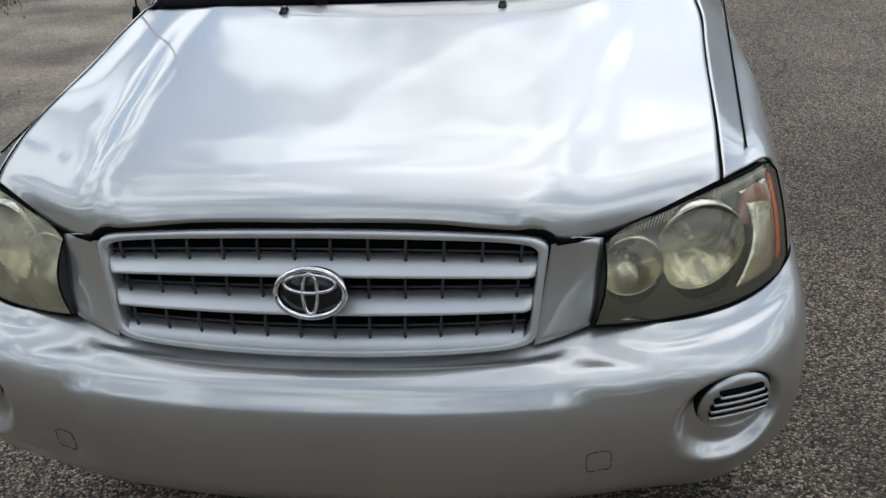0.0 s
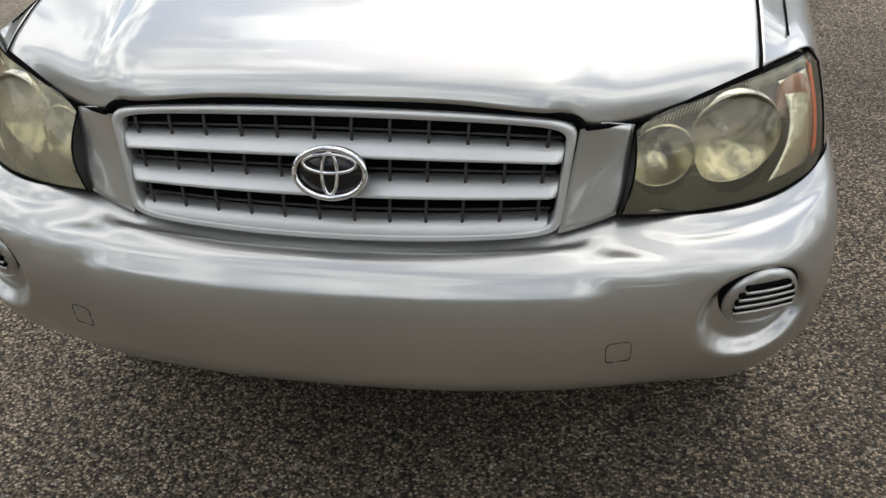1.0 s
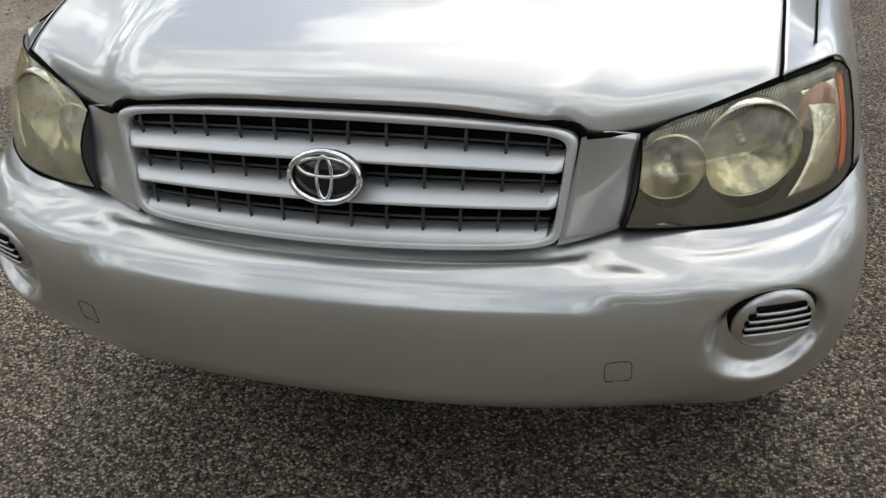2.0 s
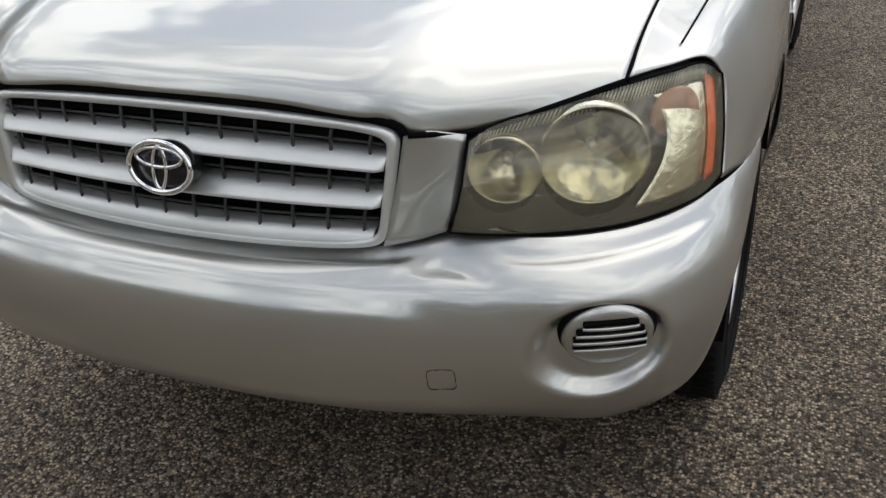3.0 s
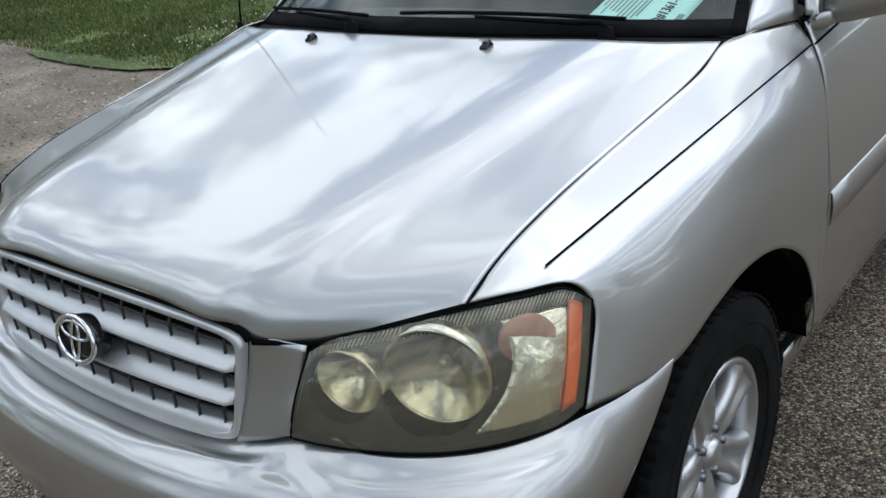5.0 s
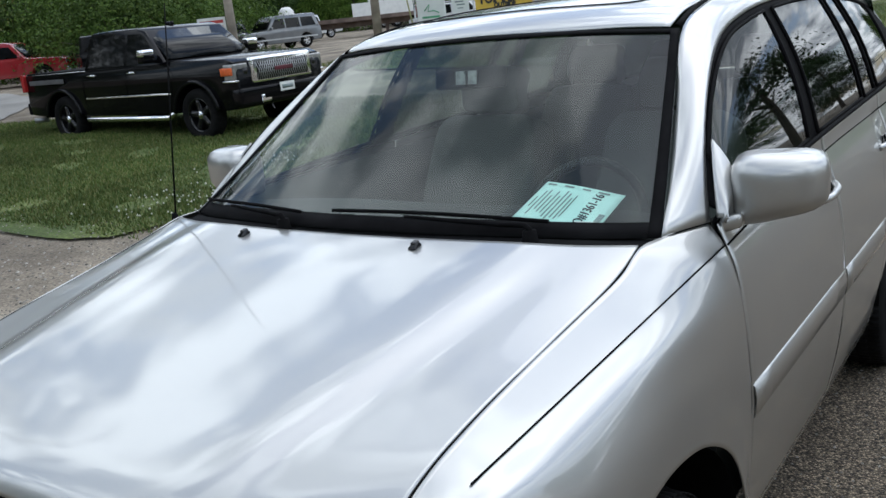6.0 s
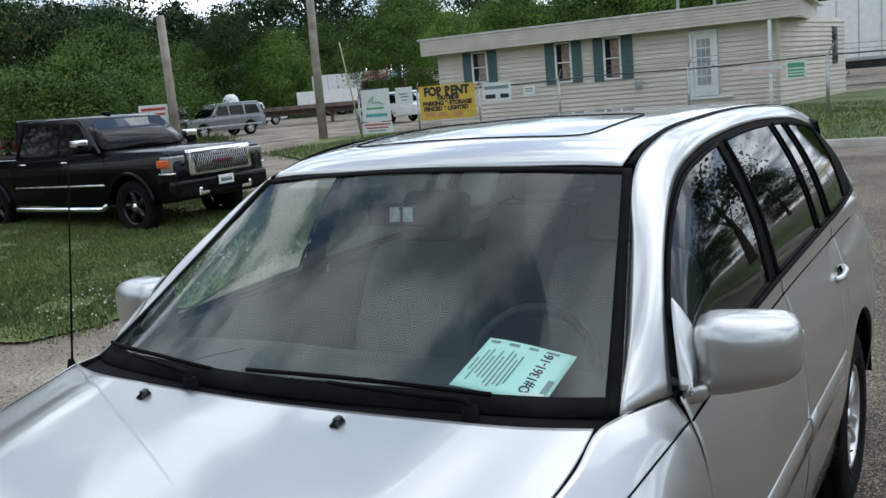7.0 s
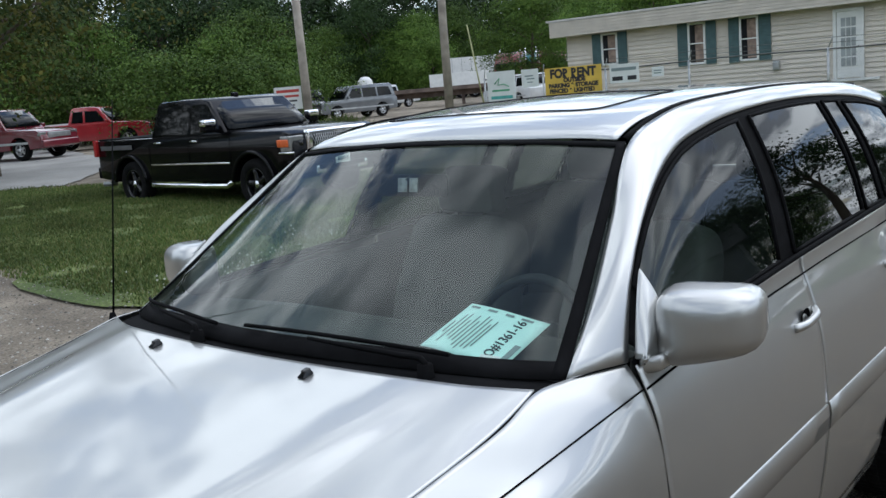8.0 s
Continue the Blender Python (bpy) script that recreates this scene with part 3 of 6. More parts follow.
glass = panel("windscreen", ws_grid, GLASS, label="windscreen glass reflecting the sky", thick=0)
glass.visible_shadow = False
# black border of the windscreen
for a, b in ((0, 1), (39, 40)):
    panel("windscreen_trim", ws_grid[:, a:b + 1] + (0, -0.004, 0.004), BLACK, thick=0.004)
panel("windscreen_trim", ws_fine[87:] + (0, -0.003, 0.003), BLACK, label="black upper border of the windscreen", thick=0.003)
panel("windscreen_trim", ws_grid[:3] + (0, -0.003, 0.003), BLACK, label="black lower border of the windscreen", thick=0.003)

COWL = [
    [(0, 1.030, 1.188), (.29, 1.040, 1.188), (.58, 1.080, 1.182), (.70, 1.120, 1.176), (.755, 1.150, 1.172)],
    [(0, 1.060, 1.196), (.33, 1.075, 1.194), (.62, 1.120, 1.187), (.71, 1.155, 1.180), (.768, 1.190, 1.174)],
    [(0, 1.10, 1.203), (.40, 1.135, 1.199), (.66, 1.195, 1.189), (.74, 1.225, 1.182), (.782, 1.245, 1.177)],
]
panel("cowl", loft([both(s) for s in COWL], 8, 41), BLACK, label="black plastic cowl below the windscreen", thick=0.004)


def ws_point(x, f, lift):
    row = cr(ws_grid[:, 20], 31)
    i = f * 29
    r = ws_grid[int(i)] * (1 - i % 1) + ws_grid[min(29, int(i) + 1)] * (i % 1)
    j = np.interp(x, r[:, 0], np.arange(41))
    p = r[int(j)] * (1 - j % 1) + r[min(40, int(j) + 1)] * (j % 1)
    return p + np.array((0, -0.55, 0.83)) * lift


def wiper(x_pivot, x_tip):
    w = empty("wiper")
    w.parent = car
    tagged(w, "black windscreen wiper at rest")
    xs = np.linspace(x_pivot, x_tip, 14)
    base = ws_point(x_pivot, 0.0, 0.012) + (0, -.02, 0)
    arm = [base + (0, 0, 0.0), base + (0.0, 0, .02)] + [ws_point(x_pivot + (x_tip - x_pivot) * k, .015 + .05 * k, 0.026) for k in (.15, .3, .45, .6)]
    part("arm", tube(cr(arm, 16), 0.0075, 8, taper=0.0045), BLACK, w)
    d = 1 if x_tip > x_pivot else -1
    blade = [ws_point(x_pivot + d * s, .055 + .02 * math.sin(s * 4), 0.016) for s in np.linspace(-0.02, abs(x_tip - x_pivot) + .02, 16)]
    part("blade", tube(blade, 0.0055, 6), BLACK, w)
    part("pivot", moved(lathe([(0, .03), (.016, .028), (.02, .0)], 16, "z"), Matrix.Translation(Vector(base) - Vector((0, 0, .012)))), BLACK, w)


wiper(0.52, -0.06)
wiper(-0.22, -0.72)
for x in (-.303, .277):
    noz = box(-.011, -.016, -.004, .011, .016, .013, .006, 3)
    for v in noz.verts:
        if v.co.z > 0.004:
            v.co.x *= .7
            v.co.y = v.co.y * .6 + .004
    ob = part("washer_nozzle", noz, GLOSS_BLACK, car, "small black washer nozzle")
    ob.matrix_basis = pose(x, .99, 1.199, 10, 0, 0)

# side rails (pillar and roof edge): inner edge along the windscreen and roof gutter, outer edge along the doors
RAIL_IN = [(.786, 1.240, 1.187), (.746, 1.411, 1.292), (.686, 1.625, 1.448), (.624, 1.850, 1.613), (.612, 2.06, 1.668), (.606, 2.60, 1.697), (.606, 3.30, 1.690), (.612, 3.80, 1.660), (.62, 4.08, 1.615)]
RAIL_OUT = [(.846, 1.389, 1.186), (.799, 1.505, 1.332), (.746, 1.690, 1.466), (.699, 1.945, 1.579), (.683, 2.20, 1.625), (.676, 2.60, 1.652), (.676, 3.20, 1.645), (.684, 3.70, 1.605), (.70, 4.02, 1.540)]
ri, ro = cr(RAIL_IN, 60), cr(RAIL_OUT, 60)
mid = (ri * .5 + ro * .5) + np.array((.009, -.002, .009)) * np.clip(.15 + np.arange(60) / 9, 0, 1)[:, None]
two("side_rail", np.stack([cr([ri[k], mid[k], ro[k]], 9) for k in range(60)], 0), label="silver windscreen pillar and roof edge")
joint = np.array([(.775, 1.208, 1.185), (.790, 1.239, 1.185), (.818, 1.315, 1.186), (.846, 1.388, 1.184)])
for g in (joint, flipx(joint)):
    part("pillar_joint", tube(cr(g, 14), 0.0013, 6), VOID, car)
gut = [(.600, 1.857, 1.622), (.594, 2.06, 1.672), (.590, 2.60, 1.700), (.590, 3.30, 1.693), (.596, 3.82, 1.663)]
g0 = cr(gut, 40)
gg = np.stack([g0 + (-.002, 0, 0.0), g0 + (.002, 0, .003), g0 + (.011, 0, .001), g0 + (.016, 0, -.006)], 1)
two("roof_gutter", gg, BLACK, label="black roof gutter strip")

ROOF = []
for y, z, x, ze in ((1.792, 1.640, .590, 1.620), (1.84, 1.664, .592, 1.634), (1.95, 1.690, .588, 1.654), (2.2, 1.713, .584, 1.684), (2.7, 1.728, .582, 1.702), (3.3, 1.718, .582, 1.695), (3.8, 1.690, .588, 1.664), (4.12, 1.650, .60, 1.615)):
    dy = .045 if y < 1.83 else .03 if y < 1.9 else 0
    ROOF.append([(0, y, z), (.30, y + dy * .3, z - .007), (.50, y + dy * .8, (z * .4 + ze * .6)), (x, y + dy * 1.2, ze)])
roof_grid = loft([both(s) for s in ROOF], 60, 41)
roof = panel("roof", roof_grid, label="silver roof with a sunroof")


def roof_point(x, y, lift=0.0):
    d = (roof_grid[..., 0] - x) ** 2 + (roof_grid[..., 1] - y) ** 2
    near = np.argsort(d.ravel())[:4]
    w = 1 / (d.ravel()[near] + 1e-6)
    p = (roof_grid.reshape(-1, 3)[near] * w[:, None]).sum(0) / w.sum()
    return np.array((x, y, p[2] + lift))


sr = []
for k in range(72):
    a = 2 * math.pi * k / 72
    c, s = math.cos(a), math.sin(a)
    q = 1 / (abs(c) ** 8 + abs(s) ** 8) ** .125
    sr.append(roof_point(.425 * q * c, 2.31 + .29 * q * s, .002))
part("sunroof_seal", tube(sr, 0.0020, 6, True), BLACK, car, "black seal of the sunroof")

# doors and rear quarters: the waist line and the body side
BELT = [(.862, 1.392, 1.180), (.866, 1.75, 1.200), (.866, 2.30, 1.222), (.862, 3.0, 1.236), (.856, 3.6, 1.246), (.835, 4.1, 1.262)]
belt, top = cr(BELT, 200), cr(RAIL_OUT, 200)


def on(curve, y):
    return np.array([np.interp(y, curve[:, 1], curve[:, k]) for k in range(3)])


def side_window(yb, yt, f, out=0.0):
    a, b = on(belt, yb), on(top, yt)
    p = a * (1 - f) + b * f
    return p + np.array((0.93, 0, .36)) * (0.022 * math.sin(math.pi * f) + out)


frame_grid = np.array([[side_window(1.40 + 2.66 * s, 1.415 + 2.58 * s, f, -0.004) for f in np.linspace(0, 1, 34)] for s in np.linspace(0, 1, 150)])
PANES = ((1.475, 1.505, 2.225, 2.385, .035, .945), (2.345, 2.475, 3.03, 3.10, .035, .945), (3.075, 3.15, 3.26, 3.31, .035, .945), (3.33, 3.37, 3.74, 3.84, .05, .93))


def frame_mesh(g, sx):
    """The black door frames, open where the panes are."""
    v, fs = skin(g)
    keep = []
    for q in fs:
        s = (sum(i // 34 for i in q) / 4) / 149
        f = (sum(i % 34 for i in q) / 4) / 33
        y = (1.40 + 2.66 * s) * (1 - f) + (1.415 + 2.58 * s) * f
        if not any(f0 < f < f1 and y0b * (1 - f) + y0t * f < y < y1b * (1 - f) + y1t * f for y0b, y0t, y1b, y1t, f0, f1 in PANES):
            keep.append(q)
    return v, keep


def window_strip(y0b, y0t, y1b, y1t, f0, f1, out, n=16, m=12):
    return np.array([[side_window(y0b + (y1b - y0b) * s, y0t + (y1t - y0t) * s, f, out) for f in np.linspace(f0, f1, m)] for s in np.linspace(0, 1, n)])


ARCH_R = (3.577, .361, .462)


def side_x(z):
    return float(np.interp(z, (.30, .36, .45, .60, .74, .88, 1.0, 1.08, 1.131, 1.17, 1.25), (.865, .885, .905, .928, .936, .930, .917, .902, .882, .868, .862)))


def side_panel(y0, y1, n=24, low=.34, topf=lambda y: on(belt, y)):
    rows = []
    for y in np.linspace(y0, y1, n):
        t = topf(y)
        zl = low
        d = y - ARCH_R[0]
        if abs(d) < ARCH_R[2]:
            zl = max(low, ARCH_R[1] + math.sqrt(ARCH_R[2] ** 2 - d * d))
        back = max(0, (y - 3.9)) ** 2 * .22
        zs = [t[2] - (t[2] - zl) * k for k in (.0, .05, .12, .25, .4, .55, .7, .85, 1.0)]
        rows.append([(min(t[0], side_x(z)) - back if k == 0 else side_x(z) - back, y, z) for k, z in enumerate(zs)])
    return loft(rows, n * 2, 40)


for sx in (1, -1):
    fx = (lambda g: g) if sx > 0 else flipx
    sides = []
    for nm, y0, y1, label in (("front_door", 1.394, 2.392, "closed silver front door"), ("rear_door", 2.399, 3.30, "closed silver rear door"), ("rear_quarter", 3.307, 4.50, "silver rear quarter panel")):
        sides.append(panel(nm, fx(side_panel(y0, y1)), label=label))
    fd, rd, rq = sides
    part("window_frame", frame_mesh(fx(frame_grid), sx), BLACK, car, "black window surround", thick=0.012)
    for own, q in zip((fd, rd, rd, rq), PANES):
        y0b, y0t, y1b, y1t, f0, f1 = q
        pane = panel("window_pane", fx(window_strip(y0b, y0t, y1b, y1t, f0, f1, 0.000)), GLASS_SIDE if own is fd else GLASS_DARK, own, "side window glass" if own is fd else "tinted side window", thick=0)
        pane.visible_shadow = own is not fd
        seal = [side_window(y0b + (y1b - y0b) * s, y0t + (y1t - y0t) * s, f, .001) for s, f in [(s, f0) for s in np.linspace(0, 1, 12)] + [(1, f) for f in np.linspace(f0, f1, 8)] + [(s, f1) for s in np.linspace(1, 0, 12)] + [(0, f) for f in np.linspace(f1, f0, 8)]]
        part("window_seal", tube(fx(np.array(seal)), 0.006, 6, True), BLACK, own)
    # waist strip, groove and rubbing strip
    b = np.array([on(belt, y) for y in np.linspace(1.54, 4.0, 40)])
    part("waist_strip", tube(fx(b + (0.003, 0, .004)), 0.009, 6), BLACK, car, "black strip below the side windows")
    gr = np.array([(side_x(z) + .0015, y, z) for y, z in zip(np.linspace(1.396, 3.75, 50), np.interp(np.linspace(1.396, 3.75, 50), (1.396, 1.9, 2.6, 3.75), (1.131, 1.158, 1.172, 1.18)))])
    part("waist_groove", tube(fx(gr), 0.0028, 6), VOID, car)
    for own, y0, y1 in ((fd, 1.402, 2.386), (rd, 2.405, 3.13)):
        st = np.array([[(side_x(z) + o, y, z) for z, o in ((.785, -.004), (.778, .005), (.745, .008), (.70, .006), (.688, -.004))] for y in np.linspace(y0, y1, 8)])
        panel("rubbing_strip", fx(st), PAINT, own, "silver side moulding", thick=0.003)
    for own, y in ((fd, 2.30), (rd, 3.20)):
        z = 1.062
        x = side_x(z)
        # near-black cup: the shade of the hollow behind the handle, as colour
        cup = lathe([(0, .004), (.020, .002), (.028, -.001), (.032, -.004)], 28, "x")
        cup = [(x - .004 - o * 1.2 + .003, y + b_ * 1.0, z + c_ * .85) for o, b_, c_ in cup[0]], cup[1]
        cv = [(v[0], v[1], v[2]) for v in cup[0]]
        part("handle_cup", (fx(np.array(cv)), cup[1]), VOID, own)
        bar = np.array([(x - .002, y - .085, z - .014), (x + .015, y - .05, z - .010), (x + .019, y, z - .006), (x + .016, y + .05, z - .001), (x - .002, y + .085, z + .004)])
        part("door_handle", tube(fx(cr(bar, 14)), 0.0125, 10), PAINT, own, "silver door handle")
    # sill
    sill = np.array([[(.865, y, .360), (.862, y, .31), (.84, y, .26), (.78, y, .25)] for y in np.linspace(1.33, 3.14, 6)])
    panel("sill", fx(loft(sill, 8, 8)), PAINT, car, thick=0.004)
    # mirror
    mir = empty("door_mirror")
    mir.parent = car
    tagged(mir, "silver door mirror on its foot")
    shell = []
    dome = [(.012 - .092 * (1 - k ** 3.3) ** .30, k) for k in (.004, .12, .24, .36, .48, .58, .67, .75, .82, .88, .92, .95, .972, .987, .996, 1.0)]
    for dy, k in dome + [(.040, 1.0), (.056, .985), (.060, .955), (.055, .94)]:
        ring = []
        for i in range(40):
            a = 2 * math.pi * i / 40
            c, s = math.cos(a), math.sin(a)
            q = 1 / (abs(c) ** 4.6 + abs(s) ** 4.6) ** (1 / 4.6)
            xx, zz = .112 * q * c * k, .079 * q * s * k
            zz = zz * (1 - .16 * xx / .11) + .010 * (xx / .11) * k
            ring.append((xx, dy + 1.1 * xx * xx * (1 if xx > 0 else .4) * (1 if dy < .012 else .4) + .06 * xx, zz))
        shell.append(ring)
    sh = np.array(shell)
    m = pose(.966 if sx > 0 else .918, 1.535, 1.247 if sx > 0 else 1.262, 0, 0, 14)
    shv = np.array([[tuple(m @ Vector(p)) for p in r] for r in sh])
    sv, sf = ring_sheet(fx(shv), sx > 0)
    part("shell", (sv, sf), PAINT, mir, "silver mirror shell")
    mg = fx(shv[-1])
    part("mirror_glass", (mg, [tuple(range(len(mg)))]), CHROME, mir, smooth=False)
    ft = box(.852, 1.405, 1.150, .905, 1.535, 1.186, .016, 3)
    for v in ft.verts:
        k = (v.co.x - .852) / .078
        v.co.z += .018 * k
        v.co.y += .040 * k * (1.535 - v.co.y) / .13
    ft = flat(ft)
    part("foot", (fx(np.array(ft[0])), ft[1] if sx > 0 else [q[::-1] for q in ft[1]]), PAINT, mir)
    sail = window_strip(1.374, 1.392, 1.502, 1.530, -.055, .985, .016)
    part("sail", skin(fx(sail)), PAINT, mir, "plain triangular mirror sail", thick=0.008)
    # arch lining
    for cy, cz, rr in ((.870, .362, .455), (3.577, .361, .46)):
        lin = np.array([[(x, cy + rr * math.cos(a) * 1.04, cz + rr * math.sin(a)) for x in (.55, .75, .915)] for a in np.linspace(.12, math.pi - .12, 24)])
        part("arch_lining", sheet(fx(lin)), VOID, car)

# rear end
rear = []
for y, zs in ((4.10, 1.61), (4.30, 1.40), (4.42, 1.25)):
    rear.append([(0, y, zs + .02), (.4, y - .02, zs + .01), (.60, y - .06, zs), (.72, y - .16, zs - .03)])
panel("rear_window", loft([both(s) for s in rear], 10, 21), GLASS_DARK, label="tinted rear window", thick=0.004)
tail = []
for z, y in ((1.26, 4.43), (1.0, 4.56), (.75, 4.62), (.5, 4.64), (.33, 4.58)):
    tail.append([(0, y, z), (.5, y - .02, z), (.78, y - .09, z), (side_x(z) - .06, y - .16, z)])
panel("tailgate", loft([both(s) for s in tail], 14, 31), label="silver tailgate")
dp = np.array([[(.70, 4.02, 1.545), (.78, 4.06, 1.40), (.835, 4.1, 1.262)], [(.66, 4.10, 1.57), (.74, 4.22, 1.40), (.80, 4.36, 1.25)], [(.60, 4.10, 1.60), (.69, 4.26, 1.41), (.73, 4.42, 1.25)]])
two("rear_pillar", loft(dp, 10, 12))

# floor pan and dark underbody
part("underbody", box(-.60, .30, .27, .60, 4.45, .36, .02), VOID, car)
for sx in (-1, 1):
    part("inner_wing", box(sx * .50, .42, .25, sx * .56, 1.40, 1.0, .01), VOID, car)
part("firewall", box(-.76, 1.15, .33, .76, 1.19, 1.15, .01), VOID, car)

# ---- cabin ----
dash = loft([both([(0, 1.10, 1.165), (.4, 1.14, 1.165), (.74, 1.25, 1.16)]), both([(0, 1.40, 1.175), (.4, 1.41, 1.175), (.78, 1.43, 1.16)]), both([(0, 1.56, 1.155), (.4, 1.57, 1.158), (.80, 1.58, 1.14)]), both([(0, 1.62, 1.02), (.4, 1.62, 1.03), (.80, 1.62, 1.02)]), both([(0, 1.56, .75), (.4, 1.58, .75), (.80, 1.58, .75)])], 24, 31)
panel("dashboard", dash, DASH, label="dark grey dashboard", thick=0.01)
ped = loft([both([(0, 1.60, .72), (.1, 1.6, .72), (.2, 1.6, .70)]), both([(0, 2.6, .62), (.1, 2.6, .62), (.2, 2.6, .58)])], 6, 9)
panel("console", ped, DASH, thick=0.02)
part("cabin_floor", box(-.78, 1.3, .335, .78, 4.4, .36, .01), DASH, car)
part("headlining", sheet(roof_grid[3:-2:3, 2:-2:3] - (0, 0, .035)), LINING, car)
for sx in (1, -1):
    fx = (lambda g: g) if sx > 0 else flipx
    trim = np.array([[(.845, y, 1.19), (.83, y, 1.0), (.84, y, .6), (.82, y, .35)] for y in np.linspace(1.4, 4.2, 8)])
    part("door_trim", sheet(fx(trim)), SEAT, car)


def seat(x, y):
    s = empty("seat")
    s.parent = car
    tagged(s, "light grey cloth seat with a head restraint")

    def cushion(name, cx, cy, cz, w, d, h, tilt, taper=.86):
        rows = []
        for a in np.linspace(-math.pi / 2, math.pi / 2, 21):
            row = []
            for b in np.linspace(0, 2 * math.pi, 36, endpoint=False):
                p = [math.copysign(abs(q) ** .30, q) for q in (math.cos(a), math.sin(a), math.cos(b), math.sin(b))]
                X, Y, Z = w / 2 * p[0] * p[2], d / 2 * p[0] * p[3], h / 2 * p[1]
                X *= 1 - (1 - taper) * (Z / h + .5)
                Y -= .05 * (abs(X) / (w / 2)) ** 3 + .012 * math.cos(Z / h * 9)
                row.append((X, Y, Z))
            rows.append(row)
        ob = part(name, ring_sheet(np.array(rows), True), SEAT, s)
        ob.matrix_basis = pose(cx, cy, cz, tilt, 0, 0)
    cushion("seat_cushion", x, y, .72, .52, .54, .18, 8, 1.0)
    cushion("seat_back", x + .02, y + .33, .99, .52, .20, .66, -18, .88)
    cushion("head_restraint", x + .02, y + .47, 1.40, .27, .11, .18, -14, .9)
    for d in (-.06, .06):
        part("post", tube([(x + d, y + .44, 1.28), (x + d, y + .46, 1.40)], .007, 8), CHROME, s)


seat(.37, 1.98)
seat(-.37, 1.98)
seat(.40, 2.95)
seat(-.40, 2.95)
seat(0.0, 2.97)
wheel_m = pose(.37, 1.68, 1.09, 62, 0, 0)
sw = empty("steering_wheel")
sw.parent = car
tagged(sw, "dark grey steering wheel")
part("rim", moved(tube([(.185 * math.cos(a), .185 * math.sin(a), 0) for a in np.linspace(0, 2 * math.pi, 40, endpoint=False)], .015, 10, True), wheel_m), DASH, sw)
hubb = box(-.085, -.075, -.04, .085, .075, .02, .03, 3)
part("boss", moved(flat(hubb), wheel_m), DASH, sw)
for a in (0, math.pi, -math.pi / 2):
    part("spoke", moved(tube([(.05 * math.cos(a), .05 * math.sin(a), 0), (.18 * math.cos(a), .18 * math.sin(a), 0)], .014, 8), wheel_m), DASH, sw)
# inner mirror
part("inner_mirror", moved(flat(box(-.12, -.015, -.032, .12, .02, .032, .014, 3)), pose(.035, 1.66, 1.525, -10, 0, 0)), BLACK, car, "dark rear-view mirror")
LABEL = material("faded_label", (0.36, 0.37, 0.36), 0.7, 0, 0.3, 60)
for x0, x1 in ((-.040, -.006), (.004, .034)):
    part("mirror_label", moved(flat(box(x0, -.0185, -.020, x1, -.0152, .020, .001)), pose(.035, 1.66, 1.525, -10, 0, 0)), LABEL, car, "small pale label on the mirror")
part("mirror_stalk", tube([(.03, 1.648, 1.550), (.035, 1.67, 1.525)], .010, 8), DASH, car)

# ---- wheels ----
NUT = material("wheel_nut", (0.22, 0.22, 0.22), 0.35, 0.9, 0.1, 20)


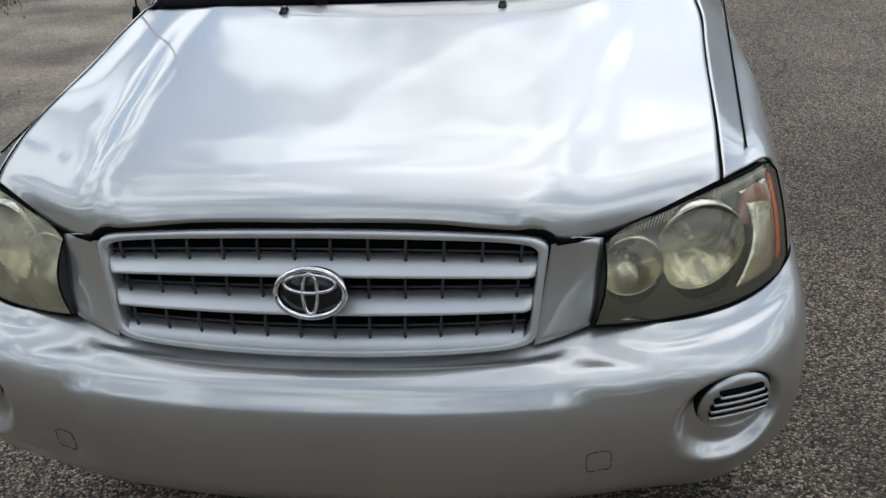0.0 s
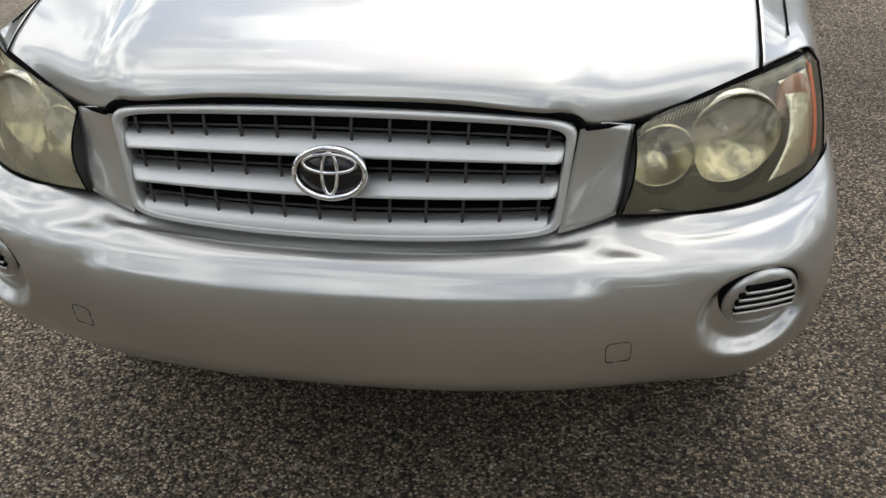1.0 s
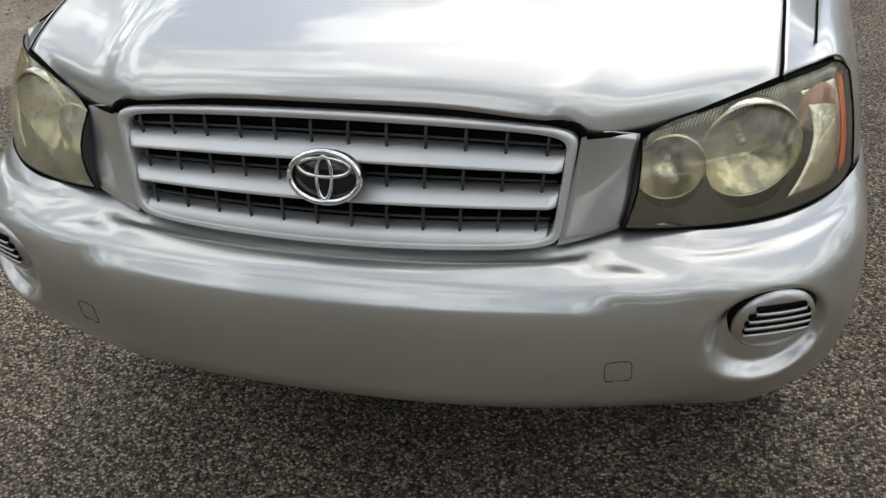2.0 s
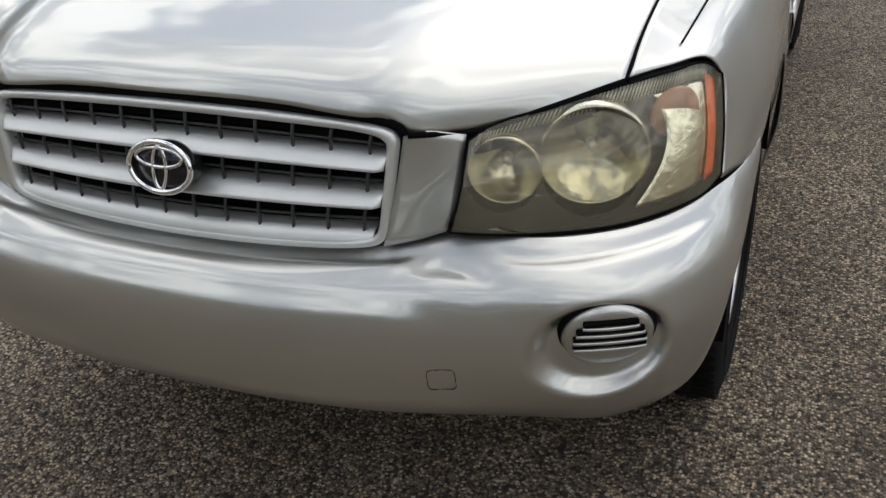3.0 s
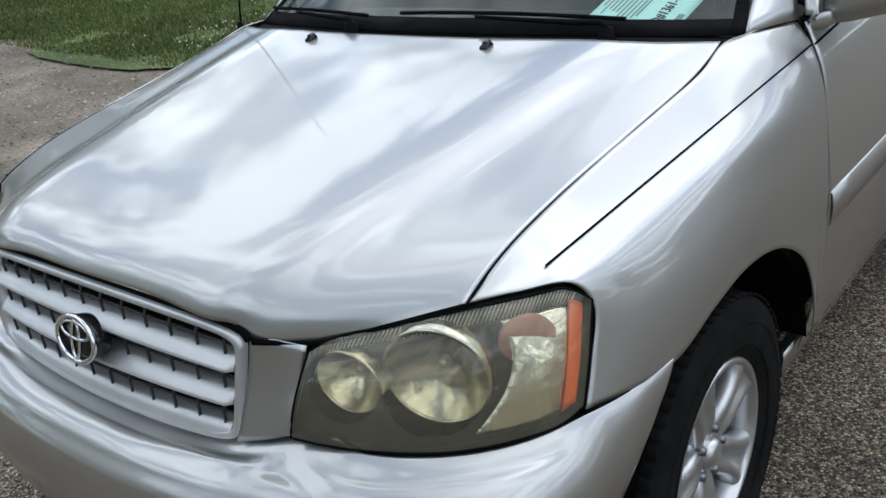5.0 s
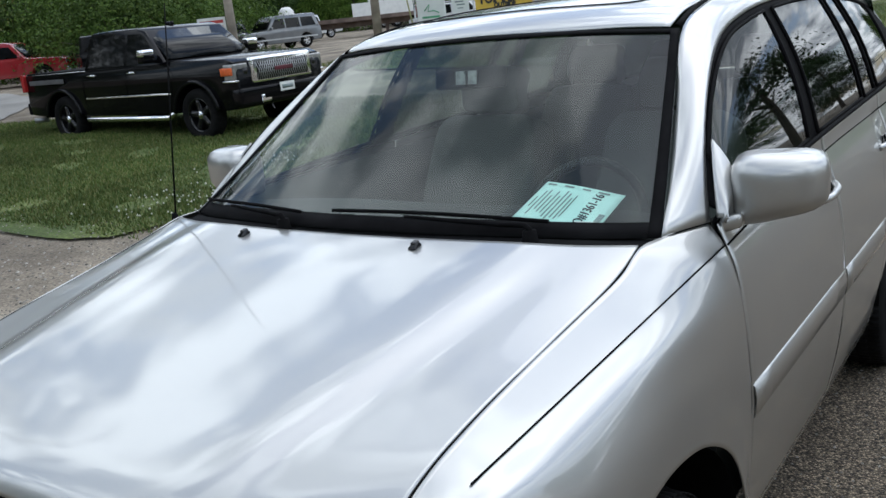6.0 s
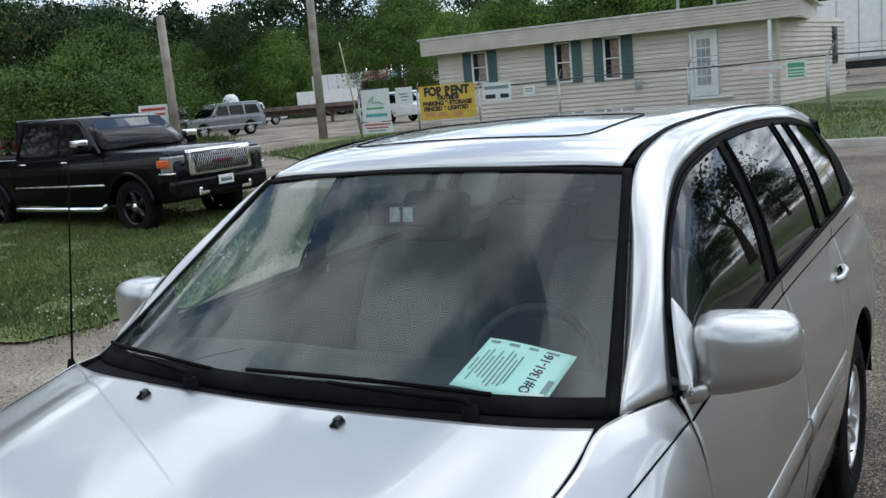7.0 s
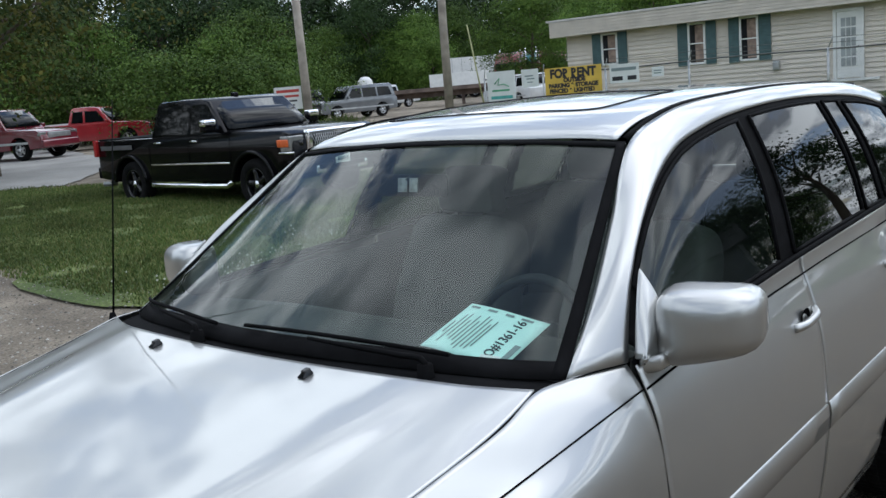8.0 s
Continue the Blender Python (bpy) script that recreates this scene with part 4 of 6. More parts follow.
def wheel(sx, y):
    m = pose(sx * .80, y, .362, 0, 0, 0 if sx > 0 else 180)
    w = empty("wheel")
    w.parent = car
    w.matrix_basis = m
    tagged(w, "five-spoke alloy wheel with a black tyre")
    tp = [(.218, -.085), (.235, -.100), (.285, -.112), (.330, -.108), (.350, -.094), (.358, -.075), (.361, -.03), (.361, .03), (.358, .075), (.350, .094), (.330, .104), (.300, .110), (.262, .108), (.232, .098), (.219, .088)]
    tyre = part("tyre", lathe(tp, 96), RUBBER, w, "black rubber tyre")
    # tread blocks on the shoulders
    tv = []
    for k in range(72):
        a = 2 * math.pi * k / 72
        for x0, x1 in ((-.098, -.052), (-.045, -.006), (.006, .045), (.052, .098)):
            bm = box(x0, -.0115, .355, x1, .0115, .3635 if abs(x0 + x1) < .12 else .360, .002, 1)
            tv.append(moved(flat(bm), Matrix.Rotation(a + (0.02 if x0 > 0 else 0), 4, "X")))
    part("tread", join(*tv), RUBBER, tyre, kind="stuff")
    for r, o in ((.300, .1105), (.252, .1075)):
        part("sidewall_line", lathe([(r - .003, o - .002), (r, o + .002), (r + .003, o - .002)], 72), RUBBER, tyre)
    rim = part("rim", lathe([(.219, .088), (.217, .094), (.208, .096), (.203, .090), (.198, .070), (.190, .04), (.185, -.08), (.200, -.085)], 72), ALLOY, w, "bright alloy rim")
    part("brake", lathe([(.0, .0), (.15, .0), (.155, -.02), (.155, -.06)], 40), VOID, w)
    for k in range(5):
        a = 2 * math.pi * k / 5 + .30
        secs = []
        for r, hw, o, dish in ((.028, .026, .066, .0), (.055, .036, .072, .002), (.085, .040, .080, .006), (.13, .042, .085, .012), (.17, .050, .087, .012), (.203, .072, .088, .004)):
            secs.append([(o - .045, -hw * 1.12, r), (o - .006, -hw, r), (o + .001, -hw * .72, r), (o - dish, 0, r), (o + .001, hw * .72, r), (o - .006, hw, r), (o - .045, hw * 1.12, r)])
        g = loft(secs, 16, 22)
        v, f = sheet(g, True)
        v, f = moved((v, f), Matrix.Rotation(a, 4, "X"))
        part("spoke", (v, f), ALLOY, rim, thick=0.004)
        a2 = a + math.pi / 5
        nut = lathe([(0, .082), (.009, .081), (.011, .072), (.011, .05)], 6)
        part("wheel_nut", moved(nut, Matrix.Rotation(a2, 4, "X") @ Matrix.Translation((0, 0, .057))), NUT, rim)
    disc = lathe([(0, .062), (.06, .062), (.082, .055), (.09, .03)], 40)
    part("hub_face", disc, ALLOY, rim)
    cap = lathe([(0, .090), (.020, .089), (.031, .084), (.035, .072), (.035, .05)], 32)
    part("hub_cap", cap, ALLOY, rim, "round hub cap")
    part("valve", tube([(.075, .05, -.18), (.088, .05, -.172)], .004, 8), BLACK, rim)


for sx in (1, -1):
    for y in (.863, 3.577):
        wheel(sx, y)

# aerial on the far wing
part("aerial", tube([(-.800, 1.160, 1.183), (-.800, 1.262, 1.84)], .0032, 8, taper=.0018), BLACK, car, "thin black whip aerial")
part("aerial_base", moved(lathe([(0, .035), (.008, .033), (.013, .012), (.016, 0)], 16, "z"), Matrix.Translation((-.800, 1.158, 1.165))), BLACK, car)

# ---- ground ----


def stony(name, dark, pale, patch_a, patch_b, grain, rough=0.85, bump=0.8):
    """Coarse pavement: stones of many tones in a binder, with worn patches."""
    m = bpy.data.materials.new(name)
    m.use_nodes = True
    nt = m.node_tree
    n, lk = nt.nodes.new, nt.links.new
    b = nt.nodes["Principled BSDF"]
    b.inputs["Roughness"].default_value = rough
    tc = n("ShaderNodeTexCoord")
    vo = n("ShaderNodeTexVoronoi")
    vo.inputs["Scale"].default_value = grain
    lk(tc.outputs["Object"], vo.inputs["Vector"])
    sp = n("ShaderNodeSeparateColor")
    lk(vo.outputs["Color"], sp.inputs[0])
    ra = n("ShaderNodeValToRGB")
    e = ra.color_ramp.elements
    e[0].position, e[0].color = 0.10, rgba(dark)
    e[1].position, e[1].color = 1.0, rgba(pale)
    mid = ra.color_ramp.elements.new(0.72)
    mid.color = rgba([d * .62 + p * .38 for d, p in zip(dark, pale)])
    lk(sp.outputs[0], ra.inputs[0])
    no = n("ShaderNodeTexNoise")
    no.inputs["Scale"].default_value, no.inputs["Detail"].default_value = 0.55, 8
    no.inputs["Roughness"].default_value = 0.68
    lk(tc.outputs["Object"], no.inputs["Vector"])
    pr = n("ShaderNodeValToRGB")
    pr.color_ramp.elements[0].position, pr.color_ramp.elements[0].color = 0.38, rgba(patch_a)
    pr.color_ramp.elements[1].position, pr.color_ramp.elements[1].color = 0.62, rgba(patch_b)
    lk(no.outputs["Fac"], pr.inputs[0])
    mu = n("ShaderNodeMix")
    mu.data_type, mu.blend_type = "RGBA", "MULTIPLY"
    mu.inputs[0].default_value = 1
    lk(ra.outputs[0], mu.inputs[6])
    lk(pr.outputs[0], mu.inputs[7])
    # dark joints between the stones
    jr = n("ShaderNodeValToRGB")
    jr.color_ramp.elements[0].position, jr.color_ramp.elements[0].color = 0.25, (1, 1, 1, 1)
    jr.color_ramp.elements[1].position, jr.color_ramp.elements[1].color = 0.75, (0.30, 0.29, 0.28, 1)
    lk(vo.outputs["Distance"], jr.inputs[0])
    mj = n("ShaderNodeMix")
    mj.data_type, mj.blend_type = "RGBA", "MULTIPLY"
    mj.inputs[0].default_value = 1
    lk(mu.outputs[2], mj.inputs[6])
    lk(jr.outputs[0], mj.inputs[7])
    lk(mj.outputs[2], b.inputs["Base Color"])
    bp = n("ShaderNodeBump")
    bp.invert = True
    bp.inputs["Strength"].default_value, bp.inputs["Distance"].default_value = bump, 0.006
    lk(vo.outputs["Distance"], bp.inputs["Height"])
    lk(bp.outputs[0], b.inputs["Normal"])
    return m


ASPHALT = stony("worn_asphalt", (0.018, 0.015, 0.0115), (0.60, 0.525, 0.415), (0.70, 0.635, 0.55), (1.42, 1.32, 1.18), 140)
GRAVEL = material("dusty_gravel", (0.20, 0.165, 0.125), 0.95, 0, 0.35, 0.9, 0.9, 45, second=(0.34, 0.29, 0.22), fine=0.35)
LAWN = material("lawn_soil", (0.075, 0.115, 0.026), 0.95, 0, 0.3, 0.8, 0.8, 30, second=(0.15, 0.18, 0.05), fine=0.4)
ROAD = material("pale_road", (0.30, 0.29, 0.27), 0.9, 0, 0.12, 0.5, 0.5, 60, second=(0.38, 0.365, 0.34), fine=0.15)


def terrain(xs, ys, lift=0.0):
    g = np.array([[(x, y, rise(x, y) + lift) for y in ys] for x in xs])
    return sheet(g)


def spaced(a, b, near, n):
    t = np.linspace(-1, 1, n)
    s = np.sign(t) * np.abs(t) ** 2.6
    return near + np.where(s < 0, -s * (a - near), s * (b - near))


def turned(me):
    """Faces turned upwards."""
    v, f = me
    p = np.array(v)
    q = f[0]
    n = np.cross(p[q[1]] - p[q[0]], p[q[2]] - p[q[0]])
    return (v, f) if n[2] > 0 else (v, [tuple(reversed(k)) for k in f])


tagged(part("ground", turned(terrain(spaced(-900, 900, 0, 241), spaced(-900, 900, 2, 241), -.015)), GRAVEL), "dusty pale gravel ground", "ground", kind="structure")


def area(name, outline, mat_, lift, label, step=0.6, wobble=0.25, seed=1, cat="ground"):
    """A sheet inside the outline that follows the ground, with an uneven edge."""
    pts = []
    o = np.array(outline, float)
    for a, b in zip(o, np.roll(o, -1, 0)):
        n = max(1, int(np.linalg.norm(b - a) / step))
        for k in range(n):
            p = a + (b - a) * k / n
            w = noise.noise_vector(Vector((p[0] * .9, p[1] * .9, seed * 7.3)))
            pts.append((p[0] + w[0] * wobble, p[1] + w[1] * wobble))
    bm = bmesh.new()
    f = bm.faces.new([bm.verts.new((x, y, 0)) for x, y in pts])
    bmesh.ops.triangulate(bm, faces=[f])
    x0, x1, y0, y1 = (min(p[0] for p in pts), max(p[0] for p in pts), min(p[1] for p in pts), max(p[1] for p in pts))
    for ax, lo, hi in ((0, x0, x1), (1, y0, y1)):
        c = math.ceil(lo / 1.5) * 1.5
        while c < hi:
            no = (1, 0, 0) if ax == 0 else (0, 1, 0)
            bmesh.ops.bisect_plane(bm, geom=bm.verts[:] + bm.edges[:] + bm.faces[:], plane_co=[v * c for v in no], plane_no=no)
            c += 1.5
    for v in bm.verts:
        v.co.z = rise(v.co.x, v.co.y) + lift
    bmesh.ops.recalc_face_normals(bm, faces=bm.faces[:])
    if sum(f.normal.z for f in bm.faces) < 0:
        bmesh.ops.reverse_faces(bm, faces=bm.faces[:])
    return tagged(part(name, bm, mat_, smooth=False), label, cat, kind="structure")


LAWN_NEAR = [(-5.3, 5.4), (-5.8, 4.2), (-7.6, 4.2), (-9.5, 4.3), (-13, 5.6), (-19.5, 7.9), (-17.4, 9.4), (-12, 12.2), (-8.5, 12.8), (-7.0, 11.0), (-6.3, 8.5), (-5.9, 6.8)]
LAWN_FAR = [(-17.6, 20.6), (-14.2, 18.0), (-8.0, 16.9), (-1.5, 17.1), (5.0, 18.4), (14, 21), (22, 40), (4, 46), (-3, 37), (-16, 28.0), (-20.0, 27.0)]
area("yard", [(-3.2, -9), (-3.4, -2), (-3.0, 2.5), (-2.6, 6.5), (-2.8, 11.5), (-1.0, 15.5), (4, 16.6), (13, 17.5), (14, -9)], ASPHALT, .006, "worn grey asphalt yard with coarse stones", cat="pavement")
area("lawn", LAWN_NEAR, LAWN, .012, "mown lawn with clover", step=.3, wobble=.45, seed=2, cat="lawn")
area("lawn", LAWN_FAR, LAWN, .03, "mown lawn in front of the office", seed=3, wobble=.1, cat="lawn")
area("road", [(-17.6, 9.7), (-19.8, 8.2), (-40, 5), (-60, 16), (-50, 24), (-30, 17), (-22, 14)], ROAD, .010, "pale worn road", seed=4, cat="road")


KERB = material("pale_kerb", (0.40, 0.37, 0.32), 0.9, 0, 0.2, 3, 0.5, 80)
kerb_line = [(x, 17.0 + .02 * (x + 2) ** 2 * (1 if x > -2 else .35)) for x in np.linspace(-9, 6, 40)]
kg = np.array([[(x, y + o, rise(x, y) + h) for o, h in ((-.02, -.02), (0, .11), (.03, .13), (.14, .13), (.16, .02))] for x, y in kerb_line])
tagged(part("kerb", turned(sheet(kg)), KERB), "pale worn concrete kerb along the lawn", "kerb", kind="structure")

# a crack across the asphalt
rng = random.Random(5)
cv, cf = [], []
x, y = 1.80, 5.0
for k in range(46):
    w = .005 + .007 * rng.random()
    cv += [(x - w, y, .0085), (x + w, y, .0085)]
    x, y = x + rng.uniform(-.04, .055), y + .085
    if k:
        cf.append((2 * k - 2, 2 * k - 1, 2 * k + 1, 2 * k))
tagged(part("asphalt_crack", turned((cv, cf)), DASH, smooth=False), "dark jagged crack in the asphalt", "crack", kind="structure")

# loose stones on the yard and on the gravel
def scatter(name, n, pick, size, mat_, label, cat, seed):
    r = random.Random(seed)
    v, f = [], []
    for _ in range(n):
        x, y = pick(r)
        z = rise(x, y) + .007
        s = r.uniform(*size)
        a, q = r.uniform(0, 6.3), r.uniform(.55, 1)
        o = len(v)
        c, d = math.cos(a) * s, math.sin(a) * s
        v += [(x + c, y + d, z + s * .15), (x - d * q, y + c * q, z + s * .1), (x - c, y - d, z + s * .2), (x + d * q, y - c * q, z), (x + c * .15, y, z + s * .75)]
        f += [(o, o + 1, o + 4), (o + 1, o + 2, o + 4), (o + 2, o + 3, o + 4), (o + 3, o, o + 4)]
    return tagged(part(name, (v, f), mat_, smooth=False, kind="stuff"), label, cat)


def island(name, tones, rough=0.9, each=0.0):
    """A material whose tone changes from piece to piece of one mesh."""
    m = bpy.data.materials.new(name)
    m.use_nodes = True
    nt = m.node_tree
    b = nt.nodes["Principled BSDF"]
    b.inputs["Roughness"].default_value, b.inputs["Specular IOR Level"].default_value = rough, 0.2
    g, ra = nt.nodes.new("ShaderNodeNewGeometry"), nt.nodes.new("ShaderNodeValToRGB")
    e = ra.color_ramp.elements
    e[0].color, e[1].color = rgba(tones[0]), rgba(tones[-1])
    for k, t in enumerate(tones[1:-1]):
        e.new((k + 1) / (len(tones) - 1)).color = rgba(t)
    nt.links.new(g.outputs["Random Per Island"], ra.inputs[0])
    no, tc, mu = nt.nodes.new("ShaderNodeTexNoise"), nt.nodes.new("ShaderNodeTexCoord"), nt.nodes.new("ShaderNodeMix")
    no.inputs["Scale"].default_value = 0.5
    nt.links.new(tc.outputs["Object"], no.inputs["Vector"])
    mr = nt.nodes.new("ShaderNodeMapRange")
    mr.inputs[1].default_value, mr.inputs[2].default_value, mr.inputs[3].default_value, mr.inputs[4].default_value = .3, .7, .7, 1.3
    nt.links.new(no.outputs["Fac"], mr.inputs[0])
    mu.data_type, mu.blend_type = "RGBA", "MULTIPLY"
    mu.inputs[0].default_value = 1
    nt.links.new(ra.outputs[0], mu.inputs[6])
    nt.links.new(mr.outputs[0], mu.inputs[7])
    col = mu.outputs[2]
    if each:
        oi, hs, m2 = nt.nodes.new("ShaderNodeObjectInfo"), nt.nodes.new("ShaderNodeHueSaturation"), nt.nodes.new("ShaderNodeMapRange")
        m2.inputs[3].default_value, m2.inputs[4].default_value = 1 - each, 1 + each
        nt.links.new(oi.outputs["Random"], m2.inputs[0])
        nt.links.new(m2.outputs[0], hs.inputs["Value"])
        nt.links.new(col, hs.inputs["Color"])
        col = hs.outputs[0]
    nt.links.new(col, b.inputs["Base Color"])
    return m


STONES = island("loose_stone", [(.07, .065, .06), (.16, .145, .125), (.26, .24, .21), (.42, .40, .36)])


def near_yard(r):
    while True:
        x, y = r.uniform(-2.5, 4.5), r.uniform(-2.2, 7.5)
        if not (-.7 < x < .7 and .4 < y < 4.2):
            return x, y


scatter("loose_gravel", 26000, near_yard, (.003, .0085), STONES, "small loose stones on the asphalt", "gravel", 3)
scatter("loose_gravel", 6000, lambda r: (r.uniform(-9, -3.5), r.uniform(-1, 5)), (.006, .02), STONES, "pale loose stones at the edge of the lawn", "gravel", 4)

# ---- grass ----
GRASS = island("grass_blade", [(.045, .075, .018), (.075, .12, .028), (.12, .15, .04), (.20, .19, .075)], .6)
CLOVER = island("clover_flower", [(.55, .55, .45), (.75, .75, .68)])


def inside(x, y, poly):
    c = False
    for (x0, y0), (x1, y1) in zip(poly, poly[1:] + poly[:1]):
        if (y0 > y) != (y1 > y) and x < (x1 - x0) * (y - y0) / (y1 - y0) + x0:
            c = not c
    return c


def blades(name, poly, n, size, seed, label, edge=None):
    r = random.Random(seed)
    xs, ys = [p[0] for p in poly], [p[1] for p in poly]
    v, f = [], []
    while len(f) < n:
        x, y = r.uniform(min(xs), max(xs)), r.uniform(min(ys), max(ys))
        if not inside(x + r.gauss(0, .26), y + r.gauss(0, .26), poly):
            continue
        if noise.noise(Vector((x * 1.3, y * 1.3, 2))) < -.38 and r.random() < .8:
            continue
        z = rise(x, y) + .01
        h = r.uniform(*size) * (1 + .5 * noise.noise(Vector((x * .7, y * .7, 9))))
        a = r.uniform(0, 6.3)
        w = .006 + h * .07
        lx, ly = r.uniform(-.6, .6) * h, r.uniform(-.6, .6) * h
        o = len(v)
        v += [(x - w * math.cos(a), y - w * math.sin(a), z), (x + w * math.cos(a), y + w * math.sin(a), z), (x + lx, y + ly, z + h)]
        f.append((o, o + 1, o + 2))
    return tagged(part(name, (v, f), GRASS, smooth=False, kind="stuff"), label, "grass")


blades("grass", LAWN_NEAR, 130000, (.022, .055), 6, "short mown green grass blades")
blades("grass", [(-18, 20.4), (-14.2, 18.3), (-8, 17.3), (-1.5, 17.4), (2, 17.9), (1, 28), (-5, 29.5), (-17, 28)], 45000, (.05, .12), 7, "short green grass in front of the office")
blades("tall_weeds", [(-22.3, 20.6), (-20.9, 20.2), (-20.1, 21.6), (-21.6, 22.4)], 3500, (.2, .55), 8, "tall green weeds round the leaning pole")


def flowers():
    r = random.Random(9)
    v, f = [], []
    for _ in range(280):
        cx, cy = r.choice(((-5.6, 5.6), (-5.9, 5.2), (-5.2, 6.6), (-6.3, 7.2)))
        x, y = r.gauss(cx, .5), r.gauss(cy, .4)
        if not inside(x, y, LAWN_NEAR):
            continue
        z, s = rise(x, y) + r.uniform(.07, .12), r.uniform(.009, .016)
        o = len(v)
        v += [(x + s, y, z), (x - s * .5, y + s * .87, z), (x - s * .5, y - s * .87, z), (x, y, z + s * 1.1), (x, y, z - s * .7)]
        f += [(o, o + 1, o + 3), (o + 1, o + 2, o + 3), (o + 2, o, o + 3), (o + 1, o, o + 4), (o + 2, o + 1, o + 4), (o, o + 2, o + 4)]
    tagged(part("clover", (v, f), CLOVER, smooth=False, kind="stuff"), "small white clover flowers in the lawn", "clover")


flowers()

# ---- trees ----
BARK = material("bark", (0.10, 0.08, 0.06), 0.95, 0, 0.3, 4, 0.8, 25)
LEAF_A = island("green_leaves", [(.040, .082, .011), (.058, .108, .015), (.082, .138, .020), (.108, .162, .028)], .75, .35)
LEAF_B = island("deep_green_leaves", [(.014, .032, .008), (.020, .042, .010), (.028, .055, .013), (.038, .068, .016)], .75, .3)
LEAF_Y = island("yellowing_leaves", [(.025, .045, .008), (.04, .062, .010), (.09, .085, .014), (.03, .052, .009)], .75)


def foliage(r, h, spread, low, clumps, per, leaf):
    """Leaves in clumps over an uneven crown."""
    v, f = [], []
    for _ in range(clumps):
        a, t = r.uniform(0, 6.283), r.random()
        zz = low + (h - low) * (t ** .85)
        k = math.sin(math.pi * min(.97, .18 + .80 * (zz - low) / (h - low))) ** .7
        rad = spread * k * math.sqrt(r.uniform(.25, 1.0)) * (1 + .28 * math.sin(3 * a + h) + .15 * math.sin(7 * a))
        cx, cy = rad * math.cos(a), rad * math.sin(a)
        cs = r.uniform(.35, .75) * spread * .30
        for _ in range(per):
            x, y, z = cx + r.gauss(0, cs), cy + r.gauss(0, cs), zz + r.gauss(0, cs * .6)
            s = leaf * r.uniform(.6, 1.3)
            n = (Vector((x - cx * .75, y - cy * .75, (z - zz) * 1.6)).normalized() + Vector((r.gauss(0, .45), r.gauss(0, .45), .35 + r.gauss(0, .45)))).normalized()
            d = n.cross(Vector((r.gauss(0, 1), r.gauss(0, 1), r.gauss(0, 1)))).normalized()
            e = n.cross(d)
            o = len(v)
            p = Vector((x, y, max(.1, z)))
            v += [tuple(p - d * s), tuple(p + e * s * .55), tuple(p + d * s), tuple(p - e * s * .55)]
            f.append((o, o + 1, o + 2, o + 3))
    return v, f


def make_tree(seed, h, spread, low, clumps, per, leaf, leaves, label, cat="tree", name="tree"):
    r = random.Random(seed)
    t = tagged(empty(name), label, cat)
    tr = h * .022 + .03
    path = [(0, 0, -.2), (r.uniform(-.1, .1), r.uniform(-.1, .1), low), (r.uniform(-.3, .3), r.uniform(-.3, .3), h * .55), (r.uniform(-.4, .4), r.uniform(-.4, .4), h * .9)]
    limbs = [tube(cr(path, 10), tr, 8, taper=tr * .15)]
    for _ in range(9):
        a, z = r.uniform(0, 6.28), r.uniform(low * .9, h * .7)
        q = spread * r.uniform(.5, .9)
        limbs.append(tube(cr([(0, 0, z), (q * .4 * math.cos(a), q * .4 * math.sin(a), z + h * .08), (q * math.cos(a), q * math.sin(a), z + h * .18)], 6), tr * .4, 6, taper=.012))
    part("trunk", join(*limbs), BARK, t)
    part("crown", foliage(r, h, spread, low, clumps, per, leaf), leaves, t, smooth=False)
    return t


def at_az(az, dist, z=None):
    x, y = 1.5 - dist * math.sin(radians(az)), -.3 + dist * math.cos(radians(az))
    return x, y, rise(x, y) if z is None else z


T = [
    make_tree(11, 8.5, 3.6, 1.0, 150, 190, .09, LEAF_A, "broad leafy green tree behind the lot", "tree"),
    make_tree(12, 6.0, 3.4, .3, 150, 190, .08, LEAF_A, "round green bushy tree by the lot", "tree"),
    make_tree(13, 11.0, 4.0, 1.2, 170, 160, .11, LEAF_B, "tall deep green tree of the wood", "tree"),
    make_tree(14, 3.2, 2.4, .2, 110, 90, .065, LEAF_A, "low green shrub by the fence", "shrub", "shrub"),
    make_tree(15, 9.5, 4.2, 2.2, 150, 140, .075, LEAF_Y, "tree with yellowing leaves at the lawn", "tree"),
    make_tree(16, 7.5, 3.0, 2.4, 60, 70, .11, LEAF_B, "thin dark green tree by the road", "tree"),
]
rt = random.Random(21)
spots = []
for az in np.arange(29, 50, 2.2):
    spots.append((rt.choice((0, 1)), az + rt.uniform(-1, 1), rt.uniform(92, 102), rt.uniform(.9, 1.25)))
for az in np.arange(50, 100, 3.4):
    spots.append((rt.choice((1, 0)), az + rt.uniform(-1, 1), rt.uniform(47, 53), rt.uniform(.58, .86)))
for az in np.arange(50, 92, 3.6):
    spots.append((2, az + rt.uniform(-1, 1), rt.uniform(58, 68), rt.uniform(.66, .86)))
for az in np.arange(8, 36, 3.2):
    spots.append((0, az + rt.uniform(-1, 1), rt.uniform(60, 75), rt.uniform(.75, 1.0)))
for az in np.arange(-60, 8, 7):
    spots.append((rt.choice((0, 2)), az + rt.uniform(-2, 2), rt.uniform(60, 80), rt.uniform(.8, 1.1)))
# unseen trees behind the camera, set near to darken the horizon the bumper mirrors
for az in np.arange(100, 300, 8):
    near = 120 < az < 250
    spots.append((rt.choice((0, 2)), az + rt.uniform(-3, 3), rt.uniform(24, 30) if near else rt.uniform(45, 65), rt.uniform(.9, 1.15)))
